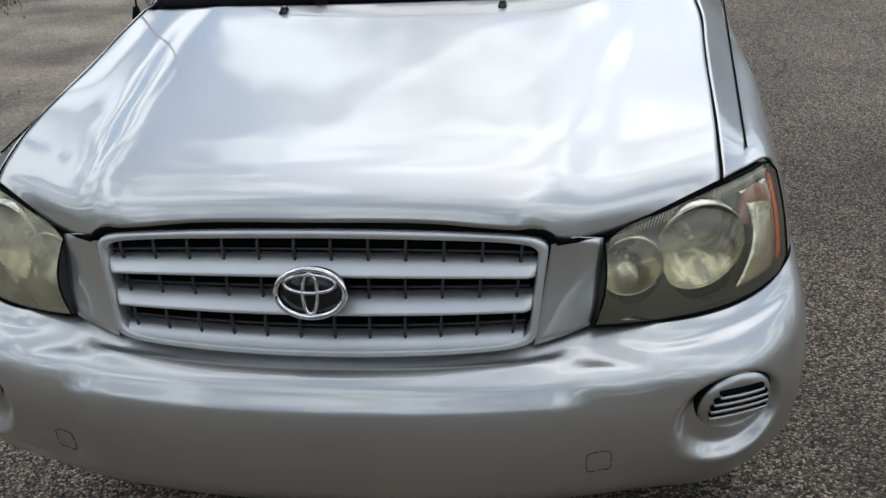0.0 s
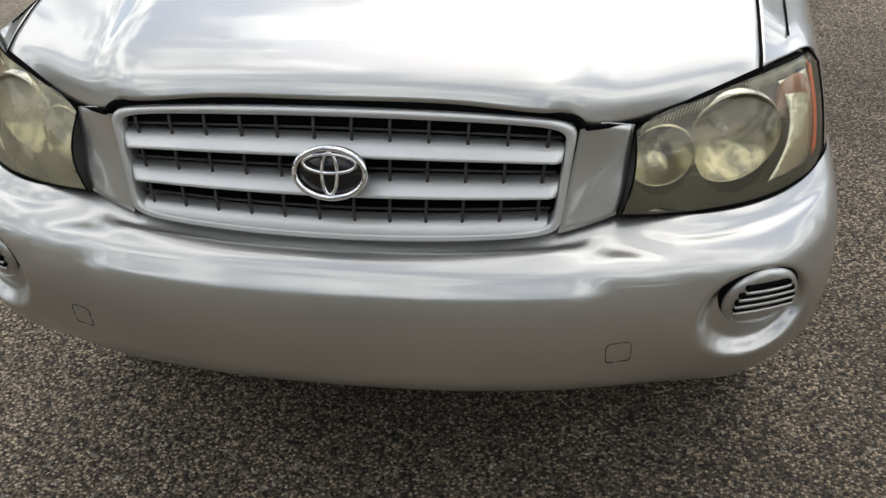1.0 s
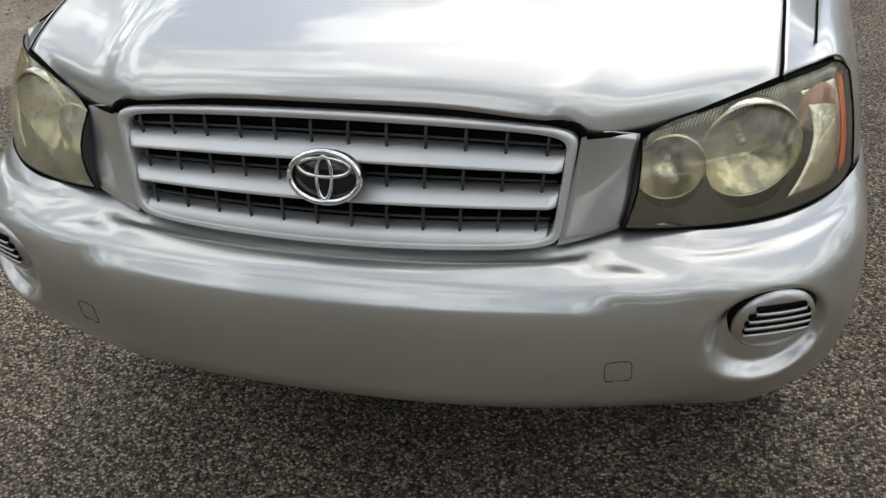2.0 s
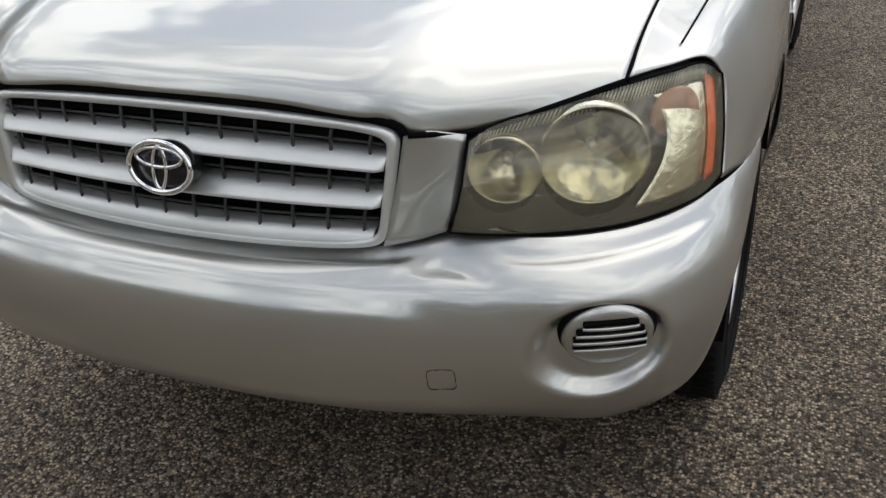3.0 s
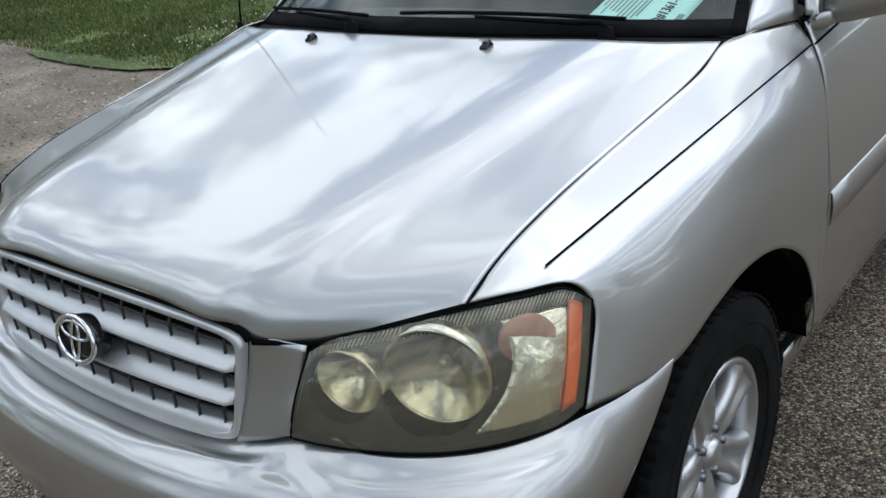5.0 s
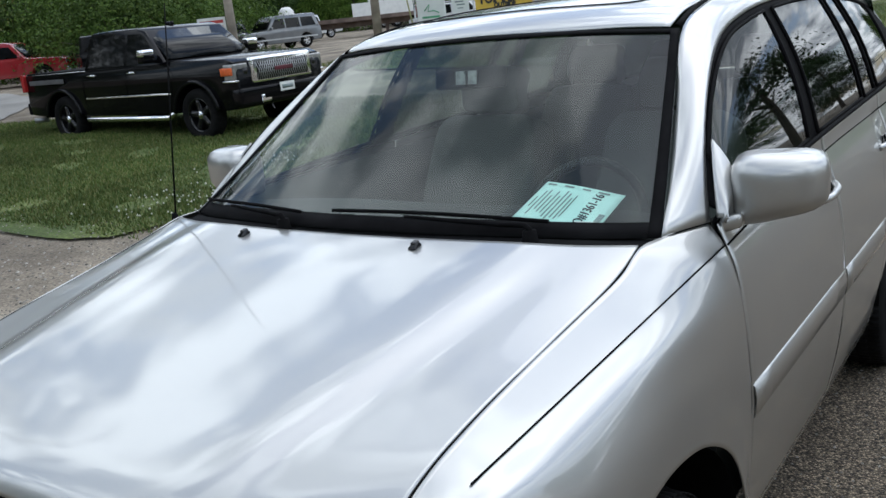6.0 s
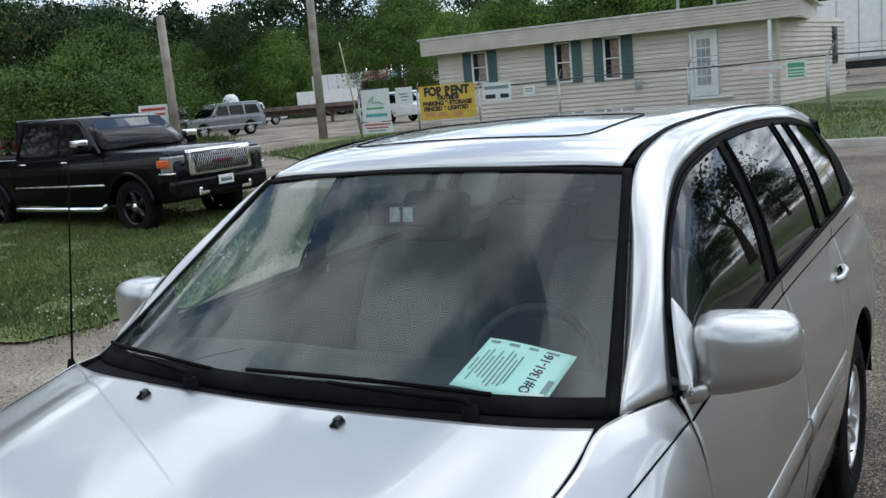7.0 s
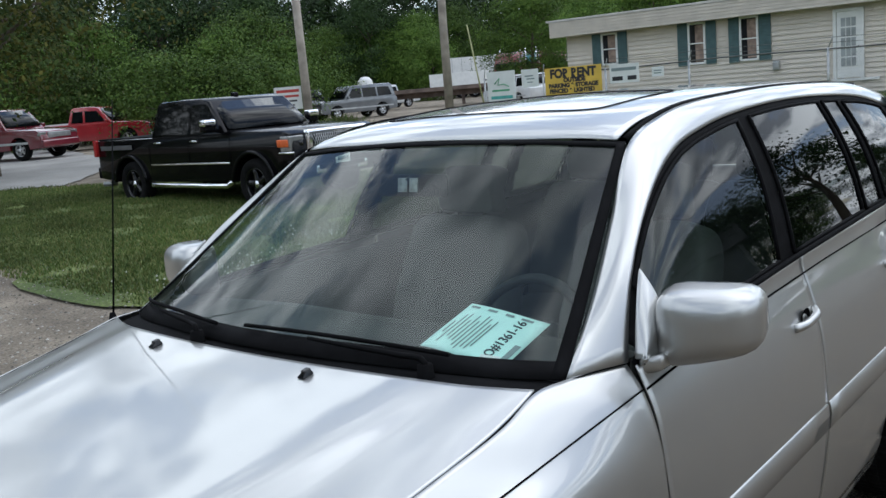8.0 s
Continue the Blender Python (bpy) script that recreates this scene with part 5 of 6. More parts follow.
for k, az, dist, sc in spots:
    x, y, z = at_az(az, dist)
    o = copy_thing(T[k], pose(x, y, z - .1, 0, 0, rt.uniform(0, 360)))
    o.scale = (sc, sc, sc * rt.uniform(.9, 1.1))
    tagged(o, group="trees round the lot")
for az, dist, sc in ((66, 27, .95), (72, 30, 1.0), (79, 27, .9), (89, 29, .95)):
    x, y, z = at_az(az, dist)
    o = copy_thing(T[4], pose(x, y, z - .1, 0, 0, az * 3))
    o.scale = (sc, sc, sc)
for az, dist, sc in ((49.8, 38, .9), (52.3, 37, .9), (55, 38, 1.0), (57.0, 44, 1.1), (61, 45, 1.1), (66, 45, 1.2)):
    x, y, z = at_az(az, dist)
    o = copy_thing(T[3], pose(x, y, z - .1, 0, 0, az * 7))
    o.scale = (sc, sc, sc)
    tagged(o, group="shrubs by the fence")
# trees that the side windows and the bonnet mirror
for (x, y), k, sc in (((8.6, 26.0), 5, 1.0), ((15, 30), 5, 1.1)):
    o = copy_thing(T[k], pose(x, y, rise(x, y) - .1, 0, 0, x * 40))
    o.scale = (sc, sc, sc)
for k, t in enumerate(T):
    x, y, z = at_az((41, 51, 44, 51.0, 84, -24)[k], (95, 52, 97, 41, 33, 30)[k])
    t.matrix_basis = pose(x, y, z - .1)
T[4].scale = (.9, .9, .9)


def far_wood():
    """The wooded slope beyond, as one mass of leaves."""
    r = random.Random(31)
    v, f = [], []
    for az in np.arange(-2, 104, 1.9):
        for dist, h, sp in ((112, 13.0, 5.2), (126, 16.5, 5.6), (133, 17.5, 5.6)):
            a, dd = az + r.uniform(-.8, .8), dist + r.uniform(-5, 5)
            x, y, z = at_az(a, dd)
            hh = h * r.uniform(.8, 1.12) * (.78 if a < 34 else 1.0) * (.9 if 40 < a < 48 else 1)
            fv, ff = foliage(r, hh, sp, .5, 34, 56, .30)
            o = len(v)
            v += [(p[0] + x, p[1] + y, p[2] + z) for p in fv]
            f += [tuple(i + o for i in q) for q in ff]
    tagged(part("far_wood", (v, f), LEAF_B, smooth=False, kind="stuff"), "dense dark green wood on the slope behind", "wood")


far_wood()

# ---- office behind the fence ----
SIDING = material("vinyl_siding", (0.66, 0.60, 0.52), 0.65, 0, 0.06, 1.5, 0.1, 40)
FASCIA = material("fascia_metal", (0.58, 0.53, 0.46), 0.55, 0, 0.08, 2)
SHUTTER = material("teal_shutter", (0.07, 0.125, 0.13), 0.6, 0, 0.12, 5)
PANE = material("dark_pane", (0.02, 0.02, 0.024), 0.06, 0, 0.3, 3)
ROOFING = material("pale_roof", (0.50, 0.48, 0.44), 0.7, 0, 0.15, 2)
GALV = material("galvanised_steel", (0.42, 0.43, 0.43), 0.4, 0.7, 0.15, 6)
WOODPOLE = material("weathered_pole", (0.30, 0.265, 0.22), 0.9, 0, 0.25, 2.5, 0.5, 25)
CURTAIN = material("curtain", (0.30, 0.22, 0.18), 0.9, 0, 0.3, 6)

office = tagged(empty("office", pose(-16.94, 28.99, 0, 0, 0, 5.05)), "low beige office trailer with teal shutters", "building")


def wall_run(name, x0, y0, x1, y1, z0, z1):
    """A wall of overlapping boards, seen on its near side."""
    v, f = [], []
    n = int((z1 - z0) / .15)
    dx, dy = x1 - x0, y1 - y0
    ln = math.hypot(dx, dy)
    nx, ny = dy / ln, -dx / ln
    for k in range(n):
        a, b = z0 + (z1 - z0) * k / n, z0 + (z1 - z0) * (k + 1) / n
        o = len(v)
        v += [(x0 + nx * .042, y0 + ny * .042, a), (x1 + nx * .042, y1 + ny * .042, a), (x1 + nx * .002, y1 + ny * .002, b), (x0 + nx * .002, y0 + ny * .002, b), (x0, y0, a), (x1, y1, a)]
        f += [(o, o + 1, o + 2, o + 3), (o + 4, o + 5, o + 1, o)]
    return part(name, (v, f), SIDING, office, "beige lapped siding", smooth=False)


part("wall_core", box(.42, .05, .2, 12.25, 5.9, 3.3), SIDING, office, smooth=False)
wall_run("front_siding", .40, .024, 12.29, .024, .25, 3.3)
wall_run("end_siding", 12.29, 0, 13.9, 6.0, .25, 3.3)
end_core = [(12.27, .02, .2), (13.88, 6.0, .2), (12.0, 6.0, .2), (12.27, .02, 3.3), (13.88, 6.0, 3.3), (12.0, 6.0, 3.3)]
part("end_core", (end_core, [(0, 1, 4, 3), (1, 2, 5, 4), (3, 4, 5)]), SIDING, office, smooth=False)
part("roof", box(-.15, -.5, 3.80, 13.2, 6.1, 3.86, .01), ROOFING, office, "flat pale roof", smooth=False)
fb = box(-.02, -.48, 3.24, 13.0, -.40, 3.79, .01)
part("fascia", fb, FASCIA, office, "deep beige fascia", smooth=False)
for k in range(5):
    part("fascia_board", box(-.02, -.505, 3.25 + k * .107, 13.0, -.482, 3.25 + k * .107 + .088, .003), FASCIA, office, smooth=False)
part("roof_edge", box(-.06, -.53, 3.78, 13.05, -.40, 3.84, .01), ROOFING, office, smooth=False)
part("soffit", box(0, -.40, 3.25, 13.0, 0, 3.29), FASCIA, office, smooth=False)
part("end_fascia", flat(box(12.92, -.40, 3.24, 13.0, 6.0, 3.80, .01)), FASCIA, office, smooth=False)
part("downspout", box(12.05, -.47, .35, 12.15, -.38, 3.8, .02), WHITE, office, "white downspout", smooth=False)
part("corner_post", box(12.22, -.03, .3, 12.34, .05, 3.28, .01), FASCIA, office, smooth=False)
for x in (9.0, 10.2, 11.3):
    part("roof_vent", moved(lathe([(.05, 0), (.05, .45), (.07, .46), (.07, .52), (0, .53)], 12, "z"), Matrix.Translation((x, 1.2, 3.85))), GALV, office)


def office_window(x0, x1, z0, z1, s0, s1):
    w = empty("window")
    w.parent = office
    tagged(w, "white-framed sash window with teal shutters")
    part("pane", box(x0 + .05, -.03, z0 + .05, x1 - .05, -.02, z1 - .05), PANE, w, smooth=False)
    part("curtain", box(x0 + .33 * (x1 - x0) + .05, -.033, z0 + .1, x1 - .06, -.031, z1 - .1), CURTAIN, w, smooth=False)
    for a in ((x0, z0, x0 + .07, z1), (x1 - .07, z0, x1, z1), (x0, z1 - .07, x1, z1), (x0, z0, x1, z0 + .07), (x0, (z0 + z1) / 2 - .02, x1, (z0 + z1) / 2 + .02)):
        part("frame", box(a[0], -.07, a[1], a[2], -.02, a[3], .008), WHITE, w, smooth=False)
    for a, b in ((s0, x0 - .01), (x1 + .01, s1)):
        sh = part("shutter", box(a, -.06, z0 - .02, b, -.02, z1, .01), SHUTTER, w, "teal shutter", smooth=False)
        for k in range(14):
            zz = z0 + .06 + (z1 - z0 - .12) * k / 13
            part("louvre", box(a + .03, -.068, zz - .018, b - .03, -.058, zz + .018, .004, 1), SHUTTER, sh, smooth=False)


office_window(1.78, 2.41, 2.10, 3.22, 1.43, 2.76)
office_window(4.96, 5.57, 1.85, 3.24, 4.60, 5.92)
office_window(6.69, 7.31, 1.82, 3.25, 6.34, 7.70)
dr = empty("office_door")
dr.parent = office
tagged(dr, "white glazed door in a white frame")
part("leaf", box(9.68, -.06, 1.05, 10.36, -.03, 3.05, .01), WHITE, dr, smooth=False)
for a in ((9.57, 1.0, 9.67, 3.14), (10.36, 1.0, 10.46, 3.14), (9.57, 3.05, 10.46, 3.14), (9.52, .94, 10.9, 1.02)):
    part("door_frame", box(a[0], -.09, a[1], a[2], -.02, a[3], .008), WHITE, dr, smooth=False)
for i in range(3):
    for j in range(5):
        part("pane", box(9.80 + i * .15, -.068, 1.40 + j * .30, 9.93 + i * .15, -.062, 1.66 + j * .30), material("door_pane", (.35, .37, .37), .1, 0, .2, 3) if (i, j) == (0, 0) else bpy.data.materials["door_pane"], dr, smooth=False)
part("knob", moved(lathe([(0, -.05), (.03, -.045), (.03, -.02), (.012, 0)], 12, "y"), Matrix.Translation((10.31, -.06, 2.0))), CHROME, dr)
part("meter_box", box(7.75, -.12, 1.45, 7.95, -.02, 1.75, .02), GALV, office)
part("end_window", moved(flat(box(-.25, -.06, 1.7, .25, -.02, 3.0, .01)), pose(13.6, 4.9, 0, 0, 0, 75)), PANE, office)

# grey house beyond the yard
HOUSE_WALL = material("grey_house_siding", (0.16, 0.17, 0.18), 0.7, 0, 0.12, 2, 0.2, 30)
HOUSE_ROOF = material("dark_shingles", (0.06, 0.06, 0.062), 0.9, 0, 0.25, 5, 0.5, 30)
house = tagged(empty("house", pose(17.0, 24.5, .4, 0, 0, -24)), "grey single-storey house with a dark gabled roof", "house")
part("wall", box(-5.0, -3.2, -.2, 5.0, 3.2, 3.0, .02), HOUSE_WALL, house, smooth=False)
gable = [(-5.0, -3.2, 3.0), (-5.0, 3.2, 3.0), (-5.0, 0, 4.9), (5.0, -3.2, 3.0), (5.0, 3.2, 3.0), (5.0, 0, 4.9)]
part("gable", (gable, [(0, 2, 1), (3, 4, 5), (0, 1, 4, 3)]), HOUSE_WALL, house, smooth=False)
for sg in (-1, 1):
    slab = [(-5.4, sg * 3.6, 2.80), (5.4, sg * 3.6, 2.80), (5.4, 0, 4.98), (-5.4, 0, 4.98)]
    part("roof", (slab + [(x, y, z + .12) for x, y, z in slab], [(0, 1, 2, 3), (7, 6, 5, 4), (0, 4, 5, 1), (1, 5, 6, 2), (2, 6, 7, 3), (3, 7, 4, 0)]), HOUSE_ROOF, house, smooth=False)
for x in (-3.2, .2, 3.2):
    part("window", box(x - .5, -3.24, 1.0, x + .5, -3.19, 2.2, .01), PANE, house, smooth=False)

# ---- fence with signs ----
FX, FY, FA = -22.452, 23.208, 5.05
FENCE = pose(FX, FY, 0, 0, 0, FA)
SIGN_Y = material("yellow_sign", (0.66, 0.45, 0.07), 0.6, 0, 0.10, 3)
SIGN_W = material("white_sign", (0.74, 0.76, 0.74), 0.5, 0, 0.06, 3)
SIGN_P = material("faded_pink_sign", (0.66, 0.52, 0.50), 0.6, 0, 0.12, 5)
RED_INK = material("red_ink", (0.45, 0.06, 0.05), 0.6)
GREEN_INK = material("green_ink", (0.10, 0.36, 0.18), 0.6)
TEAL_INK = material("teal_ink", (0.10, 0.40, 0.36), 0.6)
RAIL = material("dull_steel", (0.11, 0.11, 0.105), 0.7, 0.2, 0.3, 6)
FADED = material("faded_orange", (0.62, 0.30, 0.12), 0.7)


def fence_z(s):
    p = FENCE @ Vector((s, 0, 0))
    return rise(p.x, p.y)


fence = tagged(empty("fence", FENCE), "chain-link fence with steel posts and a top rail", "fence")
for s in (6.05, 8.2, 10.3, 12.85, 16.55, 20.05, 23.5, 27.0, 30.5):
    z = fence_z(s)
    part("post", tube([(s, 0, z - .1), (s, 0, 1.98)], .032 if s < 20 else .045, 8), GALV, fence)
    part("barb_arm", tube([(s, 0, 1.96), (s + .16, -.20, 2.24)], .014, 6), GALV, fence)
part("top_rail", tube([(x, 0, 1.95 + .02 * math.sin(x)) for x in np.linspace(6.05, 30.5, 30)], .022, 6), RAIL, fence)
for o in ((.07, -.09, 2.08), (.15, -.19, 2.21)):
    part("barbed_wire", tube([(x + o[0], o[1], o[2] + .015 * math.sin(x * 2)) for x in np.linspace(10.3, 30.5, 40)], .006, 4), RAIL, fence)


def chain_link():
    v, f = [], []
    for sgn in (1, -1):
        x = 9.0
        while x < 30:
            for k in range(1):
                x0, x1 = x, x + 1.3 * sgn
                if 10.3 < x1 < 30.5 and 10.3 < x0 < 30.5:
                    o = len(v)
                    z = fence_z(x) + .05
                    v += [(x0 - .0022, .002 * sgn, z), (x0 + .0022, .002 * sgn, z), (x1 + .0022, .002 * sgn, z + 1.3), (x1 - .0022, .002 * sgn, z + 1.3)]
                    f.append((o, o + 1, o + 2, o + 3))
            x += .085
    part("chain_link", (v, f), GALV, fence, smooth=False, kind="stuff")


chain_link()


def sign(s0, s1, z0, z1, mat_, label, off=-.05):
    sg = tagged(empty("sign", FENCE @ Matrix.Translation(((s0 + s1) / 2, off, (z0 + z1) / 2))), label, "sign")
    part("board", box(-(s1 - s0) / 2, -.008, -(z1 - z0) / 2, (s1 - s0) / 2, .008, (z1 - z0) / 2, .004), mat_, sg, smooth=False)
    return sg


rent = sign(8.29, 10.20, 1.07, 2.11, SIGN_Y, "yellow board that offers parking space for rent")
words("FOR RENT", .36, pose(0, -.0105, .33, 90), INK, rent, wide=.92).data.offset = .020
words("OUTSIDE", .17, pose(.05, -.0105, .13, 90), INK, rent, wide=1.05).data.offset = .013
words("PARKING & STORAGE", .17, pose(0, -.0105, -.03, 90), INK, rent, wide=1.0).data.offset = .012
words("FENCED & LIGHTED", .17, pose(-.05, -.0105, -.19, 90), INK, rent, wide=1.0).data.offset = .012
for x in (-.6, -.18, .35):
    part("bar", box(x - .16, -.0125, -.44, x + .16, -.0085, -.29), FADED, rent, smooth=False)


def bars(sg, rows):
    for x0, x1, z0, z1, m in rows:
        part("bar", box(x0, -.0125, z0, x1, -.0085, z1, .001), m, sg, smooth=False)


s1 = sign(6.18, 7.22, 1.15, 2.17, SIGN_W, "white sign with a green roof mark")
bars(s1, [(-.40, .40, -.36, -.26, TEAL_INK), (-.35, .30, -.12, -.06, GREEN_INK)])
part("mark", tube([(-.25, -.012, .12), (-.05, -.012, .30), (-.12, -.012, .08), (.10, -.012, .10), (.28, -.012, .02)], .018, 6), GREEN_INK, s1)
s2 = sign(7.46, 8.06, 1.60, 2.15, SIGN_W, "small white sign with grey writing")
bars(s2, [(-.18, .12, .05, .09, INK_GREY), (-.12, .16, -.04, 0, INK_GREY), (-.1, .1, -.14, -.11, INK_GREY)])
s3 = sign(6.15, 7.25, .78, 1.12, SIGN_W, "white sign with red writing", -.06)
bars(s3, [(-.5, .5, .08, .13, RED_INK), (-.42, .4, -.02, .02, RED_INK), (-.35, .3, -.11, -.07, INK_GREY)])
s4 = sign(10.46, 11.38, 1.50, 2.05, SIGN_W, "white address board with dark writing")
bars(s4, [(-.40, .38, .08, .17, INK_GREY), (-.38, -.05, -.20, -.08, INK), (.10, .38, -.20, -.08, INK)])
s5 = sign(11.77, 12.13, 1.60, 1.88, SIGN_W, "small white notice on the fence")
bars(s5, [(-.12, .12, .02, .05, INK_GREY), (-.12, .10, -.05, -.02, INK_GREY)])
s6 = sign(17.97, 18.97, 1.64, 1.91, SIGN_P, "faded pink warning sign on the fence")
words("NO TRESPASSING", .125, pose(0, -.0105, 0, 90), SIGN_W, s6, wide=.98).data.offset = .006
s7 = sign(19.06, 19.55, 1.44, 1.90, SIGN_W, "green and white notice on the fence")
bars(s7, [(-.2, .2, .06, .18, GREEN_INK), (-.2, .2, -.03, .02, GREEN_INK), (-.2, .2, -.10, -.06, GREEN_INK), (-.2, .2, -.18, -.13, GREEN_INK)])

# poles
tagged(part("utility_pole", tube([(-20.17, 26.4, .4), (-20.15, 26.4, 4), (-20.1, 26.45, 9.0)], .17, 14, taper=.13), WOODPOLE), "weathered wooden utility pole", "pole")
x, y, z = at_az(47.9, 33)
tagged(part("utility_pole", tube([(-22.93, 21.88, z - .2), (-22.94, 21.87, 2.6), (-22.96, 21.86, 5.25)], .16, 14, taper=.14), WOODPOLE), "cut-off wooden pole that leans over weeds", "pole")
sgp = tagged(empty("sign", pose(-23.5, 21.5, .17, 0, 0, 44)), "white sign with red and black writing on a post", "sign")
part("board", box(-.48, -.01, 1.35, .48, .01, 2.15, .004), SIGN_W, sgp, smooth=False)
bars(sgp, [(-.4, .4, 1.95, 2.05, RED_INK), (-.4, .38, 1.78, 1.86, RED_INK), (-.4, .3, 1.62, 1.68, INK), (-.36, .2, 1.47, 1.53, INK)])
part("post", tube([(.56, .0, .3), (.56, 0, 2.6)], .04, 8), GALV, sgp)
tagged(part("guy_pole", tube([tuple(FENCE @ Vector((6.12, -.1, .6))), tuple(FENCE @ Vector((5.6, -.1, 3.75)))], .028, 8, taper=.02), material("yellow_guard", (.34, .34, .16), .7)), "thin slanting guy wire with a yellow guard", "guy wire")
WIRE = material("cable", (0.03, 0.03, 0.03), 0.6)
for k, (h0, h1) in enumerate(((8.4, 5.2), (8.8, 5.8))):
    a, b = Vector((-20.1, 26.45, h0)), Vector((-5.0, 31.0, h1))
    pts = [tuple(a.lerp(b, t) - Vector((0, 0, 1.0 * 4 * t * (1 - t) * .5))) for t in np.linspace(0, 1, 20)]
    tagged(part("cable", tube(pts, .012, 5), WIRE), "dark overhead cable to the office", "cable")
pts = [(-60 + 40 * t, 80 - 53.6 * t, 9 - .5 * t - 2 * t * (1 - t)) for t in np.linspace(0, 1, 24)]
tagged(part("cable", tube(pts, .014, 5), WIRE), "dark overhead cable over the lot", "cable")


# ---- vehicles ----
def prism(outline, half_width, bevel=0.05, seg=3):
    """A side outline in (x, z) drawn out across y; half_width is a function of (x, z)."""
    bm = bmesh.new()
    a = [bm.verts.new((x, -1, z)) for x, z in outline]
    b = [bm.verts.new((x, 1, z)) for x, z in outline]
    bm.faces.new(a)
    bm.faces.new(b[::-1])
    n = len(outline)
    for i in range(n):
        j = (i + 1) % n
        bm.faces.new((a[j], a[i], b[i], b[j]))
    for v in bm.verts:
        v.co.y *= half_width(v.co.x, v.co.z)
    bmesh.ops.recalc_face_normals(bm, faces=bm.faces[:])
    if bevel:
        rim = [e for e in bm.edges if abs(e.verts[0].co.y - e.verts[1].co.y) < .3 and e.verts[0].co.y * e.verts[1].co.y > 0]
        bmesh.ops.bevel(bm, geom=rim, offset=bevel, segments=seg, affect="EDGES", profile=.55)
    return bm


def arch(cx, cz, r, n=10, low=None):
    """Points over a wheel, from the rear to the front."""
    a0 = math.asin(max(-1, min(1, (low - cz) / r)))
    return [(cx - r * math.cos(a), cz + r * math.sin(a)) for a in np.linspace(a0, math.pi - a0, n)]


CAR_PANE = material("dark_car_glass", (0.006, 0.007, 0.008), 0.04, 0, 0.3, 3, ior=1.28)


def side_pane(car_, pts, w, mat_=CAR_PANE, name="side_window"):
    for sg in (-1, 1):
        v = [(x, sg * (w(x, z) + .004), z) for x, z in pts] + [(x, sg * (w(x, z) - .03), z) for x, z in pts]
        n = len(pts)
        f = [tuple(range(n)), tuple(range(n, 2 * n))[::-1]] + [(i, (i + 1) % n, n + (i + 1) % n, n + i) for i in range(n)]
        bm = bmesh.new()
        vv = [bm.verts.new(p) for p in v]
        for q in f:
            bm.faces.new([vv[i] for i in q])
        bmesh.ops.recalc_face_normals(bm, faces=bm.faces[:])
        part(name, bm, mat_, car_, smooth=False)


def slope_pane(car_, x0, z0, x1, z1, w, name, mat_=CAR_PANE, inset=.08):
    """A front or rear screen on the slope from (x0, z0) up to (x1, z1)."""
    dx, dz = x1 - x0, z1 - z0
    ln = math.hypot(dx, dz)
    nx, nz = (dz / ln, -dx / ln) if dz * 1 > 0 and x0 > x1 else (-dz / ln, dx / ln)
    if nz < 0:
        nx, nz = -nx, -nz
    rows = []
    for t in (0, .5, 1):
        x, z = x0 + dx * t + nx * .012, z0 + dz * t + nz * .012
        ww = w(x, z) - inset
        rows.append([(x - .05 * abs(u) ** 2 * (1 if x0 > x1 else -1), u * ww, z) for u in np.linspace(-1, 1, 9)])
    part(name, turned(sheet(np.array(rows))), mat_, car_, thick=.01)


def simple_wheel(car_, x, y, r, width, rim_mat, rim_r, out, spokes=5):
    w = empty("wheel")
    w.parent = car_
    w.matrix_basis = pose(x, y, r, 0, 0, 0 if out > 0 else 180)
    h = width / 2
    part("tyre", lathe([(rim_r, h - .02), (rim_r + .02, h), (r * .88, h + .005), (r * .97, h - .02), (r, h - .06), (r, -h + .06), (r * .97, -h + .02), (rim_r, -h)], 48, "y"), RUBBER, w, "black tyre")
    rim = part("rim", lathe([(rim_r, h - .02), (rim_r * .96, h - .015), (rim_r * .9, h - .05), (rim_r * .86, -h * .5)], 40, "y"), rim_mat, w)
    part("brake", lathe([(0, -.02), (rim_r * .85, -.02)], 24, "y"), VOID, w)
    for k in range(spokes):
        a = 2 * math.pi * k / spokes + .2
        g = [[(-.06 * rim_r / .22, h - .055, .03), (0, h - .028, .03), (.06 * rim_r / .22, h - .055, .03)], [(-.05 * rim_r / .22, h - .06, rim_r * .5), (0, h - .035, rim_r * .5), (.05 * rim_r / .22, h - .06, rim_r * .5)], [(-.045 * rim_r / .22, h - .045, rim_r * .93), (0, h - .03, rim_r * .93), (.045 * rim_r / .22, h - .045, rim_r * .93)]]
        part("spoke", moved(sheet(loft(g, 5, 5)), Matrix.Rotation(a, 4, "Y")), rim_mat, rim, thick=.015)
    part("hub", lathe([(0, h - .018), (rim_r * .2, h - .02), (rim_r * .26, h - .05)], 20, "y"), CHROME, rim)


def crisp(ob):
    """Keeps the folds of pressed panels sharp."""
    ob.data.set_sharp_from_angle(angle=radians(28))
    return ob


def paint(name, c, rough=.25):
    return material(name, c, rough, 0, .08, 3, coat=1.0)


LAMP_CLEAR = material("lamp_clear", (.30, .30, .29), .12, .5, .2, 12)
TAIL = material("tail_red", (.35, .02, .02), .2)


